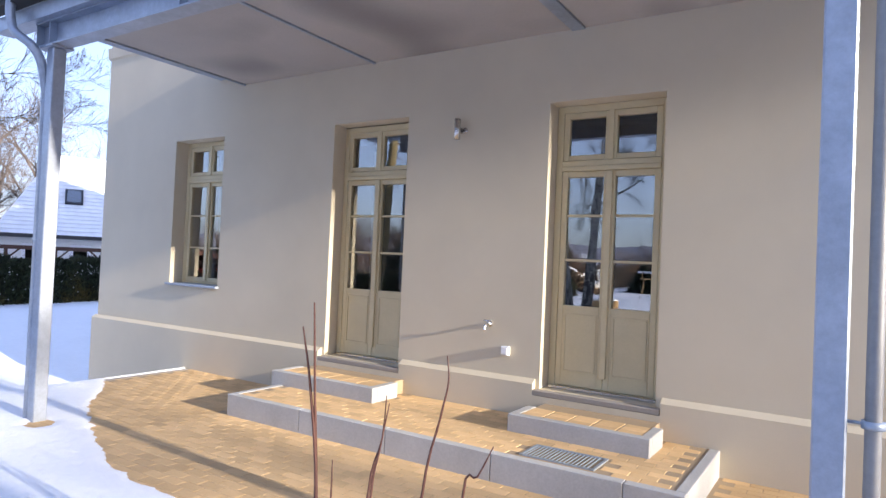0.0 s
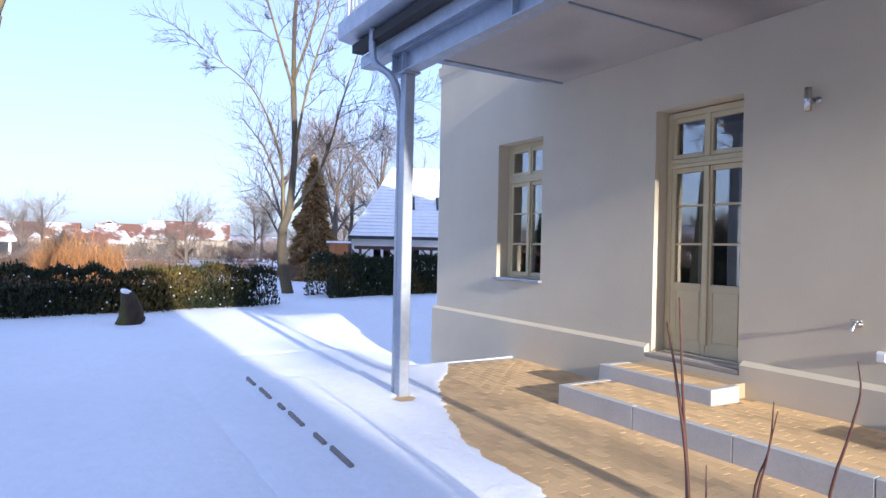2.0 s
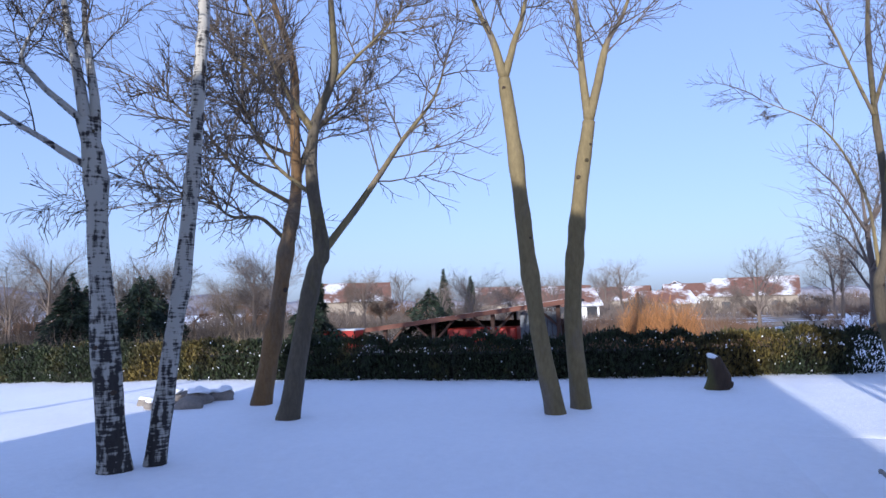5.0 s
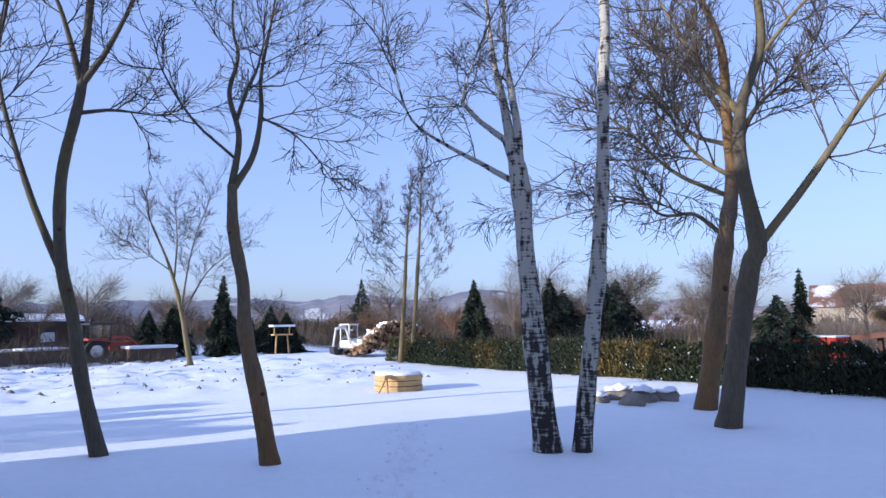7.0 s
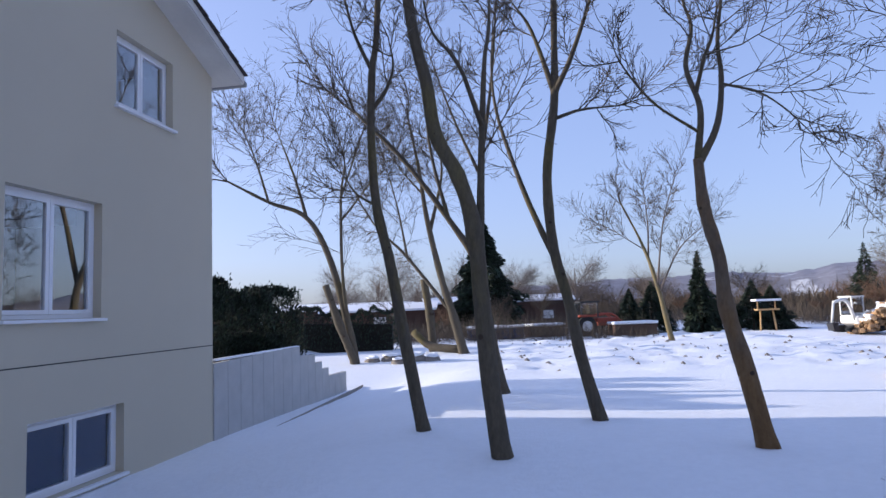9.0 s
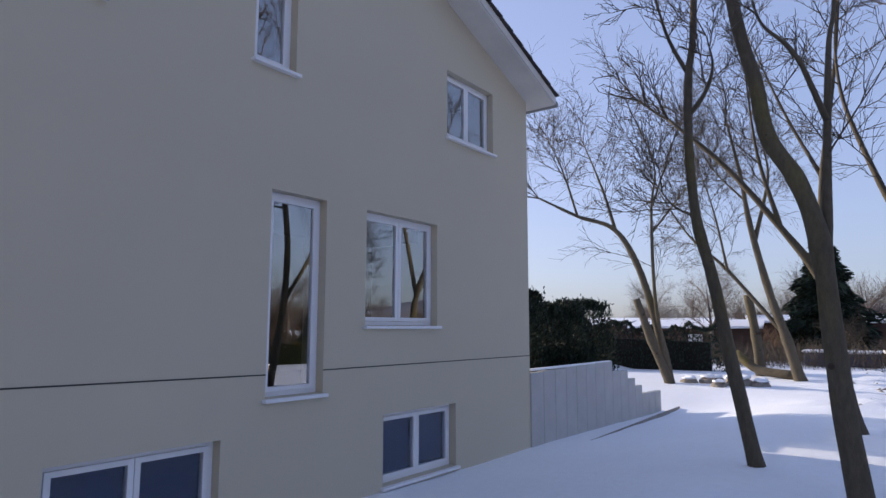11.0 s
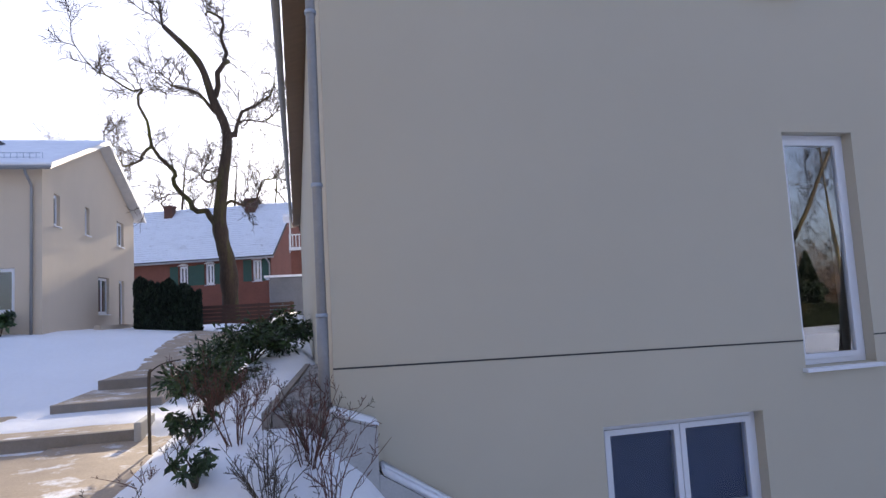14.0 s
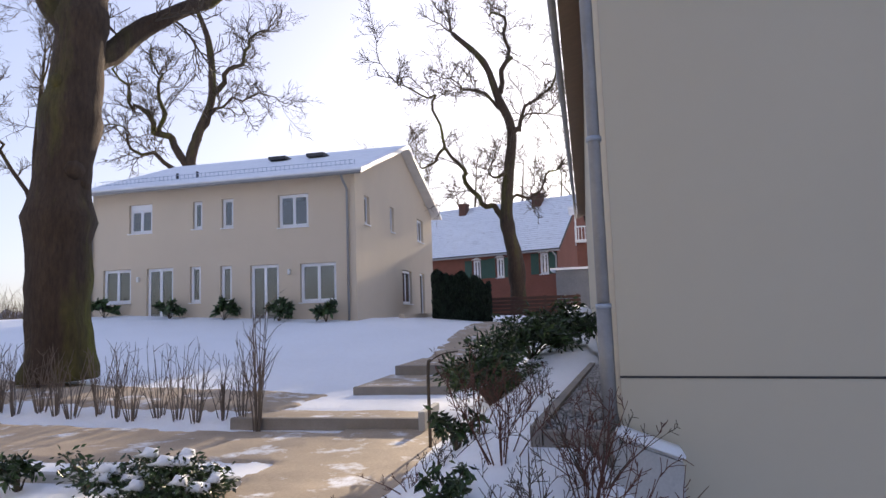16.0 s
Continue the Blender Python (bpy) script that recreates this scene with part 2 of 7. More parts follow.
M["garden"] = mat("thawing_garden_soil", (0.30, 0.22, 0.14), 0.95, grain=0.2, scale=2, var=0.2, var_scale=0.1, second=(0.80, 0.81, 0.84), second_scale=0.16, second_at=(0.54, 0.60))
M["willow"] = mat("orange_willow_shoots", (0.34, 0.16, 0.055), 0.85, var=0.25, var_scale=0.8, per_island=0.35)
# bluish grey puts the distance haze into the colour of the woods
M["wood_far"] = mat("haze_blue_wooded_hill", (0.20, 0.20, 0.24), 1.0, grain=0.25, scale=0.12, var=0.2, var_scale=0.02, second=(0.45, 0.46, 0.5), second_scale=0.03, second_at=(0.6, 0.66))
M["far_wall"] = mat("far_house_wall", (0.42, 0.36, 0.29), 0.9, var=0.1, per_object=0.25)
M["far_roof"] = mat("far_red_roof", (0.17, 0.085, 0.06), 0.9, var=0.15, second=(0.62, 0.62, 0.64), second_scale=0.25, second_at=(0.49, 0.58))


# ---- building blocks ----
def link_mesh(name, me, material, parent=None, m=None):
    me.materials.append(M[material])
    ob = new(name, me)
    if parent is not None:
        ob.parent = parent
    if m is not None:
        ob.matrix_basis = m
    return ob


def part(name, bm, material, parent=None, label="", m=None, smooth=False):
    me = bpy.data.meshes.new(name)
    bmesh.ops.recalc_face_normals(bm, faces=bm.faces)
    for f in bm.faces:
        f.smooth = smooth
    bm.to_mesh(me)
    bm.free()
    ob = link_mesh(name, me, material, parent, m)
    if label:
        ob["label"] = label
    return ob


def raw(name, verts, faces, material, parent=None, smooth=False, m=None):
    me = bpy.data.meshes.new(name)
    me.from_pydata([tuple(v) for v in verts], [], [tuple(f) for f in faces])
    if smooth:
        me.polygons.foreach_set("use_smooth", [True] * len(me.polygons))
    me.update()
    return link_mesh(name, me, material, parent, m)


def empty(name, m, label, category, group="", kind=""):
    ob = new(name)
    ob.matrix_basis = m
    return tagged(ob, label, category, group, kind)


def box(bm, x0, y0, z0, x1, y1, z1, bevel=0.0):
    vs = [bm.verts.new(c) for c in ((x0, y0, z0), (x1, y0, z0), (x1, y1, z0), (x0, y1, z0), (x0, y0, z1), (x1, y0, z1), (x1, y1, z1), (x0, y1, z1))]
    fs = [bm.faces.new([vs[i] for i in q]) for q in ((0, 3, 2, 1), (4, 5, 6, 7), (0, 1, 5, 4), (1, 2, 6, 5), (2, 3, 7, 6), (3, 0, 4, 7))]
    if bevel:
        es = list({e for f in fs for e in f.edges})
        bmesh.ops.bevel(bm, geom=es, offset=bevel, segments=1, affect="EDGES", profile=0.5)


def boxes(*specs, bevel=0.0):
    bm = bmesh.new()
    for s in specs:
        box(bm, *s, bevel=bevel)
    return bm


def prism(bm, profile, axis, a, b):
    """A closed outline in two coordinates, pushed along the third from a to b."""
    def at(u, v, w):
        return {"x": (w, u, v), "y": (u, w, v), "z": (u, v, w)}[axis]
    p = [bm.verts.new(at(u, v, a)) for u, v in profile]
    q = [bm.verts.new(at(u, v, b)) for u, v in profile]
    bm.faces.new(p)
    bm.faces.new(q[::-1])
    for i in range(len(p)):
        j = (i + 1) % len(p)
        bm.faces.new((p[i], q[i], q[j], p[j]))


def tube(V, F, pts, radii, n=6):
    """Adds a tapered round bar through the points to lists of corners and faces."""
    pts = [Vector(p) for p in pts]
    start = len(V)
    side = None
    for i, p in enumerate(pts):
        d = (pts[min(i + 1, len(pts) - 1)] - pts[max(i - 1, 0)])
        d = d.normalized() if d.length > 1e-6 else Vector((0, 0, 1))
        if side is None:
            side = d.orthogonal().normalized()
        side = side - d * side.dot(d)
        side = side.normalized() if side.length > 1e-5 else d.orthogonal().normalized()
        up = d.cross(side)
        for k in range(n):
            a = 2 * math.pi * k / n
            V.append(tuple(p + (side * math.cos(a) + up * math.sin(a)) * radii[i]))
    for i in range(len(pts) - 1):
        for k in range(n):
            a, b = start + i * n + k, start + i * n + (k + 1) % n
            F.append((a, b, b + n, a + n))
    F.append(tuple(range(start + n - 1, start - 1, -1)))
    F.append(tuple(range(start + (len(pts) - 1) * n, start + len(pts) * n)))


def bar(name, pts, radii, material, parent=None, n=8, label="", smooth=True, m=None):
    V, F = [], []
    tube(V, F, pts, radii if isinstance(radii, (list, tuple)) else [radii] * len(pts), n)
    ob = raw(name, V, F, material, parent, smooth, m)
    if label:
        ob["label"] = label
    return ob


def smoothed(pts, steps=4):
    """Catmull-Rom points through the given ones."""
    P = [Vector(p) for p in pts]
    P = [P[0] * 2 - P[1]] + P + [P[-1] * 2 - P[-2]]
    out = []
    for i in range(1, len(P) - 2):
        for k in range(steps):
            t = k / steps
            a, b, c, d = P[i - 1], P[i], P[i + 1], P[i + 2]
            out.append(0.5 * ((2 * b) + (c - a) * t + (2 * a - 5 * b + 4 * c - d) * t * t + (3 * b - a - 3 * c + d) * t ** 3))
    return out + [P[-2]]


def leaf_mesh(points, size, rng, flat=0.0, long=1.6, dirs=None):
    """Small folded leaves at the points: corners and faces."""
    pts = np.asarray(points)
    n = len(pts)
    d = rng.normal(size=(n, 3)) if dirs is None else np.asarray(dirs) + rng.normal(size=(n, 3)) * 0.35
    d[:, 2] *= 1 - flat
    d /= np.linalg.norm(d, axis=1, keepdims=True) + 1e-9
    s = np.cross(d, rng.normal(size=(n, 3)))
    s /= np.linalg.norm(s, axis=1, keepdims=True) + 1e-9
    w = (size * rng.uniform(0.6, 1.3, n))[:, None]
    lift = np.cross(d, s) * w * 0.18
    V = np.concatenate([pts - d * w * 0.5 * long, pts + s * w * 0.5 + lift, pts + d * w * 0.5 * long, pts - s * w * 0.5 + lift], 1).reshape(-1, 3)
    F = np.arange(4 * n).reshape(n, 4)
    return V, F


def wall_mesh(length, z0, z1, thick, holes, top=None):
    """A wall from x = 0 to length, outer face at y = 0, with rectangular openings (x0, x1, z0, z1) cut through, and an optional gable (peak x, peak z)."""
    bm = bmesh.new()
    xs = sorted({0, length, *[h[0] for h in holes], *[h[1] for h in holes]})
    zs = sorted({z0, z1, *[h[2] for h in holes], *[h[3] for h in holes]})
    solid = {}
    for i in range(len(xs) - 1):
        for k in range(len(zs) - 1):
            cx, cz = (xs[i] + xs[i + 1]) / 2, (zs[k] + zs[k + 1]) / 2
            solid[i, k] = not any(h[0] < cx < h[1] and h[2] < cz < h[3] for h in holes)
    vs = {}

    def v(i, k, y):
        key = (i, k, y)
        if key not in vs:
            vs[key] = bm.verts.new((xs[i], y, zs[k]))
        return vs[key]

    for (i, k), full in solid.items():
        if not full:
            continue
        bm.faces.new((v(i, k, 0), v(i + 1, k, 0), v(i + 1, k + 1, 0), v(i, k + 1, 0)))
        bm.faces.new((v(i, k, thick), v(i, k + 1, thick), v(i + 1, k + 1, thick), v(i + 1, k, thick)))
        for di, dk, a, b in ((-1, 0, (i, k), (i, k + 1)), (1, 0, (i + 1, k), (i + 1, k + 1)), (0, -1, (i, k), (i + 1, k)), (0, 1, (i, k + 1), (i + 1, k + 1))):
            if not solid.get((i + di, k + dk), False):
                if top and dk == 1 and k == len(zs) - 2:
                    continue
                bm.faces.new((v(*a, 0), v(*b, 0), v(*b, thick), v(*a, thick)))
    if top:
        n = len(zs) - 1
        row = [v(i, n, 0) for i in range(len(xs))]
        back = [v(i, n, thick) for i in range(len(xs))]
        p, q = bm.verts.new((top[0], 0, top[1])), bm.verts.new((top[0], thick, top[1]))
        bm.faces.new(row + [p])
        bm.faces.new(back + [q])
        bm.faces.new((row[0], p, q, back[0]))
        bm.faces.new((row[-1], back[-1], q, p))
    return bm


def window(house, m, w, h, leaves=2, frame_mat="pvc", depth=0.12, sill="pvc", name="window", fw=0.055, back=None, sill_out=0.07, shutter_box=False, glass="glass"):
    """A window set back in its opening: local x along the wall, y inwards, origin at the lower outer corner of the opening."""
    y0, y1 = depth, depth + 0.07
    bm = boxes((0.004, y0, 0.004, w - 0.004, y1, fw), (0.004, y0, h - fw, w - 0.004, y1, h - 0.004), (0.004, y0, fw, fw, y1, h - fw), (w - fw, y0, fw, w - 0.004, y1, h - fw))
    lw = (w - 2 * fw) / leaves
    win = part(name, bm, frame_mat, house, m=m)
    top = h - fw
    if shutter_box:
        part("roller_blind_box", boxes((fw, y0 - 0.01, h - 0.28, w - fw, y1 - 0.03, h - fw), bevel=0.004), frame_mat, win)
        top = h - 0.29
    for i in range(leaves):
        a, b = fw + i * lw + 0.004, fw + (i + 1) * lw - 0.004
        s = 0.055
        part("sash", boxes((a, y0 - 0.012, fw + 0.003, b, y1 - 0.014, fw + s, ), (a, y0 - 0.012, top - s, b, y1 - 0.014, top - 0.003), (a, y0 - 0.012, fw + s, a + s, y1 - 0.014, top - s), (b - s, y0 - 0.012, fw + s, b, y1 - 0.014, top - s)), frame_mat, win)
        pane = part("pane", boxes((a + s - 0.004, y0 + 0.014, fw + s - 0.004, b - s + 0.004, y0 + 0.026, top - s + 0.004)), glass, win)
        pane.visible_shadow = False
        if back:
            part("backing", boxes((a + s - 0.004, y0 + 0.075, fw + s - 0.004, b - s + 0.004, y0 + 0.080, top - s + 0.004)), back, win)
    if sill:
        part("sill", boxes((-0.04, -sill_out, -0.045, w + 0.04, y0 + 0.01, -0.006), bevel=0.006), sill, win)
    return win


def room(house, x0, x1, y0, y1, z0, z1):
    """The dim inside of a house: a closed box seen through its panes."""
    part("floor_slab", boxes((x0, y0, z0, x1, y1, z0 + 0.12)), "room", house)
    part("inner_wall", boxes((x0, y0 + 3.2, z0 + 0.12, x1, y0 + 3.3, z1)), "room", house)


def pitched_roof(house, x0, x1, y0, y1, eave, ridge, thick, material, axis="x", snow=None):
    """Two sloping slabs; axis: the way the ridge runs."""
    made = []
    lo, hi = (y0, y1) if axis == "x" else (x0, x1)
    a, b = (x0, x1) if axis == "x" else (y0, y1)
    mid = (lo + hi) / 2
    ax = "x" if axis == "x" else "y"
    for s in (lo, hi):
        bm = bmesh.new()
        prism(bm, ((s, eave), (mid, ridge), (mid, ridge + thick), (s, eave + thick)), ax, a, b)
        made.append(part("roof", bm, material, house))
        if snow:
            bm = bmesh.new()
            e = 0.05 * (1 if s == lo else -1)
            k = (ridge - eave) / (mid - s)
            prism(bm, ((s + e, eave + thick + 0.004 + e * k), (mid, ridge + thick + 0.004), (mid, ridge + thick + 0.07), (s + e, eave + thick + 0.06 + e * k)), ax, a + 0.06, b - 0.06)
            made.append(part("snow_cover", bm, snow, house, "layer of snow on the roof"))
    return made

# ---- ground ----
def sstep(a, b, x):
    t = min(1.0, max(0.0, (x - a) / (b - a)))
    return t * t * (3 - 2 * t)


def ground_z(x, y):
    """Height of the lawn: level before the houses, falling a little southwards, rising in the east."""
    z = -0.50 - 0.40 * sstep(-6.3, -8.0, y) * sstep(3.2, 6.8, x) * sstep(-30, -22, y) - 0.16 * sstep(-15, -30, y)
    z -= 0.18 * sstep(-16, -40, x) * sstep(-12, -6, y)
    if x > 7:
        rise = 0.20 * sstep(12.3, 13.4, x) + 1.25 * sstep(15.2, 29, x) * (0.6 + 0.4 * sstep(-6, 4, y))
        rise += 0.05 * min(14.0, max(0.0, y)) * sstep(10, 15, x)
        z += rise
    # planted bank up to the gravel strip beside the new house
    z += 0.88 * sstep(-3.1, -4.7, y) * sstep(5.6, 7.2, x) * sstep(-6.0, -5.3, y)
    # the ground drops away beside the corner of the old house
    z -= 0.58 * sstep(-5.25, -5.9, x) * sstep(-2.1, -0.8, y) * sstep(-15, -9.5, x)
    if x > 60:
        z = max(z, -0.3)
    n = noise.noise((x * 0.35, y * 0.35, 0.3)) * 0.035 + noise.noise((x * 1.3, y * 1.3, 2.0)) * 0.012
    return z + n


def axis_steps(a, b, fine, far):
    xs = list(np.arange(a, b + 1e-6, fine))
    step, x = fine, b
    while x < far:
        step *= 1.35
        x += step
        xs.append(x)
    step, x = fine, a
    while x > -far:
        step *= 1.35
        x -= step
        xs.insert(0, x)
    return xs


def churned(x, y):
    """How dug-up the snow is round the far building work."""
    return sstep(-21, -25, y) * sstep(-52, -44, y) * sstep(-11.5, -9, x) * sstep(6, 2, x)


def dug(x, y):
    """Extra height of the dug-up snow."""
    c = churned(x, y)
    return c * (0.2 * max(0, noise.noise((x * 0.8, y * 0.8, 5.0))) + 0.16 * noise.noise((x * 2.3, y * 2.3, 7.0))) if c > 0 else 0.0


gx, gy = axis_steps(-24, 32, 0.4, 2600), axis_steps(-44, 16, 0.4, 2600)
in_terrace = lambda x, y: -6.9 < x < 2.9 and -4.2 < y < 0.4
V = []
for y in gy:
    for x in gx:
        z = ground_z(x, y) - (0.25 if in_terrace(x, y) else 0)
        z += dug(x, y)
        V.append((x, y, z))
nx = len(gx)
F = [(j * nx + i, j * nx + i + 1, (j + 1) * nx + i + 1, (j + 1) * nx + i) for j in range(len(gy) - 1) for i in range(nx - 1)]
ground = raw("ground", V, F, "snow", smooth=True)
tagged(ground, "snow-covered lawn, gently uneven, with bluish shade", "ground", kind="structure")


def sheet(name, inside, x0, x1, y0, y1, step, lift, material, label, category, low=-0.12, relief=0.0):
    """A thin sheet that follows the ground where inside(x, y) is positive and dips under it beyond its ragged edge."""
    xs, ys = np.arange(x0, x1 + 1e-6, step), np.arange(y0, y1 + 1e-6, step)
    V, F, ok = [], [], []
    for y in ys:
        for x in xs:
            s = inside(x, y) + 0.18 * noise.noise((x * 1.9, y * 1.9, 9.0)) + 0.07 * noise.noise((x * 6, y * 6, 4.0))
            h = sstep(-0.12, 0.06, s)
            V.append((x, y, ground_z(x, y) + lift * h + low * (1 - h) + relief * noise.noise((x * 5, y * 5, 1.0)) * h))
            ok.append(s > -0.2)
    n = len(xs)
    for j in range(len(ys) - 1):
        for i in range(n - 1):
            q = (j * n + i, j * n + i + 1, (j + 1) * n + i + 1, (j + 1) * n + i)
            if any(ok[a] for a in q):
                F.append(q)
    return tagged(raw(name, V, F, material, smooth=True), label, category, kind="structure")


def rect(x0, x1, y0, y1):
    return lambda x, y: min(x - x0, x1 - x, y - y0, y1 - y)


sheet("path", lambda x, y: max(rect(10.3, 12.3, -3.3, 12)(x, y - 0.0), rect(5.4, 12.6, -3.35, -1.55)(x, y)), 4, 13.4, -4.6, 12.6, 0.12, 0.03, "sand_path", "trodden sandy path with thin trampled snow", "path", relief=0.012)
sheet("upper_path", lambda x, y: rect(13.1, 15.0, -0.2, 14)(x, y), 12.6, 15.6, -0.6, 14.4, 0.12, 0.03, "sand_path", "trodden sandy path behind a row of bare shrubs", "path", relief=0.012)
sheet("yard_path", lambda x, y: min(rect(17.6, 33, -3.6, 3)(x, y), (y + 2.9) + 0.25 * (23 - x) + 2.2, 1.3 - abs(y + 2.2 - 0.02 * (x - 17))), 17, 33.5, -4.4, 3.4, 0.2, 0.03, "sand_path", "trampled sandy track across the snow", "path", relief=0.012)

# snow that lies against the terrace, with a ragged thawing edge
def terrace_edge(x, y):
    """Positive where snow lies on the terrace side."""
    a = float(np.interp(x, (-5.1, -4.1, -2.7, -1.85, -1.0, 3.4), (-1.26, -2.02, -2.72, -2.97, -3.05, -3.2))) - y
    a = min(a, math.hypot(x + 3.74, y + 2.67) - 0.13)
    b = -(x + 5.26) * 3
    return max(a, b)


V, F = [], []
xs, ys = np.arange(-7.45, 3.36, 0.06), np.arange(-4.75, 0.2, 0.06)
for y in ys:
    for x in xs:
        s = terrace_edge(x, y) + 0.10 * noise.noise((x * 2.1, y * 2.1, 3.0)) + 0.05 * noise.noise((x * 7, y * 7, 8.0))
        far = min(1.0, max(0.0, s / 0.9))
        top = -0.462 + 0.012 * min(1, max(0, s * 12)) + far * (ground_z(x, y) + 0.47)
        if x > -5.26 and y > -4.0:
            top = max(top, -0.455)
        rim = min(x + 7.45, 3.33 - x, y + 4.75)
        V.append((x, y, top + 0.004 - 0.05 * sstep(0.35, 0.0, rim) if s > 0 else max(-0.62, -0.458 + 0.4 * s)))
n = len(xs)
for j in range(len(ys) - 1):
    for i in range(n - 1):
        q = (j * n + i, j * n + i + 1, (j + 1) * n + i + 1, (j + 1) * n + i)
        if any(V[a][2] > -0.6 for a in q):
            F.append(q)
tagged(raw("snow_edge", V, F, "snow", smooth=True), "thin snow thawing along the edge of the terrace", "snow", kind="stuff")

# ---- old house with the balcony ----
house_a = empty("old_house", pose(0, 0, 0), "rendered beige house with tall olive-framed doors and a plinth", "house")
ax0, ax1 = -7.66, 3.4
holes = [(-5.83 - ax0, -4.765 - ax0, 0.69, 2.75), (-2.76 - ax0, -1.67 - ax0, 0.0, 2.75), (0 - ax0, 1.085 - ax0, 0.0, 2.74)]
part("front_wall", wall_mesh(ax1 - ax0, -1.5, 7.4, 0.42, holes), "plaster_a", house_a, m=pose(ax0, 0, 0))
part("side_wall", boxes((ax0, 0.42, -1.5, ax0 + 0.42, 9.6, 7.4)), "plaster_a", house_a)
part("side_wall", boxes((ax1 - 0.42, 0.42, -1.5, ax1, 9.6, 7.4)), "plaster_a", house_a)
part("back_wall", boxes((ax0, 9.6, -1.5, ax1, 10.0, 7.4)), "plaster_a", house_a)
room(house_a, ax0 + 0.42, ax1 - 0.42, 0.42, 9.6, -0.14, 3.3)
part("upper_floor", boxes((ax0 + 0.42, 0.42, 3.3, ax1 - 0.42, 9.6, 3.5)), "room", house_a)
pitched_roof(house_a, ax0 - 0.4, ax1 + 0.4, -0.5, 10.5, 7.2, 10.6, 0.2, "roof_tile", "x", snow="roof_snow")
# plinth: a thicker foot with a sloping top ledge, broken by the doors
for a, b in ((ax0 - 0.045, -2.80), (-1.61, -0.04), (1.14, ax1 + 0.045)):
    bm = bmesh.new()
    prism(bm, ((-0.07, -1.5), (0.002, -1.5), (0.002, 0.09), (-0.01, 0.09), (-0.07, 0.05)), "x", a, b)
    part("plinth", bm, "plaster_a", house_a)
for a, b in ((-2.80, -1.61), (-0.04, 1.14)):
    part("plinth", boxes((a, -0.07, -1.5, b, 0.002, -0.055)), "plaster_a", house_a)
bm = bmesh.new()
prism(bm, ((0.42, -1.5), (0.42, 0.045), (0.42, 0.045), (9.6, 0.045), (9.6, -1.5)), "x", ax0 - 0.045, ax0 - 0.001)
part("plinth", bm, "plaster_a", house_a)
# cornice band above the balcony
bm = bmesh.new()
prism(bm, ((0.002, 4.17), (-0.03, 4.20), (-0.045, 4.36), (0.002, 4.38)), "x", ax0 - 0.03, ax1)
part("cornice", bm, "plaster_a", house_a)


def glazed_door(x, w, h, name, low, trans, muntins, z0=0.0, leaf_foot=0.10):
    """A two-leaved glazed door or window with a fanlight, in an outer frame; z0 its foot."""
    d0 = 0.20
    m = pose(x, d0, z0)
    f = 0.07
    door = part(name, boxes((0.004, 0, 0.004, f, 0.075, h - 0.004), (w - f, 0, 0.004, w - 0.004, 0.075, h - 0.004), (f, 0, h - f, w - f, 0.075, h - 0.004), (f, 0, 0.004, w - f, 0.075, 0.03), bevel=0.004), "olive", house_a, m=m)
    part("transom", boxes((f, -0.025, trans, w - f, 0.07, trans + 0.045), (f, -0.012, trans + 0.045, w - f, 0.07, trans + 0.10), bevel=0.006), "olive", door)
    mid = w / 2
    def lights(a, b, c, d, bars, foot):
        s = 0.055
        part("sash", boxes((a, 0.005, c, a + s, 0.065, d), (b - s, 0.005, c, b, 0.065, d), (a + s, 0.005, d - s, b - s, 0.065, d), (a + s, 0.005, c, b - s, 0.065, c + foot), bevel=0.004), "olive", door)
        pane = part("pane", boxes((a + s - 0.006, 0.034, c + foot - 0.006, b - s + 0.006, 0.044, d - s + 0.006)), "glass", door)
        pane.visible_shadow = False
        for zb in bars:
            part("glazing_bar", boxes((a + s, 0.014, zb - 0.012, b - s, 0.033, zb + 0.012), bevel=0.003), "olive", door)
    lights(f + 0.003, mid - 0.002, trans + 0.105, h - f - 0.003, [], 0.05)
    lights(mid + 0.002, w - f - 0.003, trans + 0.105, h - f - 0.003, [], 0.05)
    part("fanlight_mullion", boxes((mid - 0.028, -0.012, trans + 0.102, mid + 0.028, 0.004, h - f), bevel=0.004), "olive", door)
    for a, b in ((f + 0.003, mid - 0.002), (mid + 0.002, w - f - 0.003)):
        lights(a, b, 0.033, trans - 0.003, muntins, max(0.06, low - 0.03))
        if low > 0.3:
            q = 0.075
            part("door_panel", boxes((a + q, -0.004, 0.17, b - q, 0.006, 0.185), (a + q, -0.004, low - 0.09, b - q, 0.006, low - 0.075), (a + q, -0.004, 0.185, a + q + 0.015, 0.006, low - 0.09), (b - q - 0.015, -0.004, 0.185, b - q, 0.006, low - 0.09), bevel=0.002), "olive", door)
    part("meeting_strip", boxes((mid - 0.032, -0.022, 0.14 if low > 0.3 else 0.05, mid + 0.032, 0.004, trans - 0.004), bevel=0.006), "olive", door)
    return door


for x, w in ((-2.76, 1.09), (0.0, 1.085)):
    d = glazed_door(x, w, 2.74, "glazed_door", 0.80, 2.10, (1.24, 1.67))
    part("door_sill", boxes((-0.05, -0.27, -0.055, w + 0.05, 0.02, -0.002), bevel=0.008), "stone_sill", d, "grey stone door sill")
    part("threshold", boxes((0.03, -0.06, 0.0, w - 0.03, -0.002, 0.028), bevel=0.004), "chrome", d)
win_a = glazed_door(-5.83, 1.065, 2.05, "window", 0.07, 1.46, (0.52, 0.98), z0=0.70)
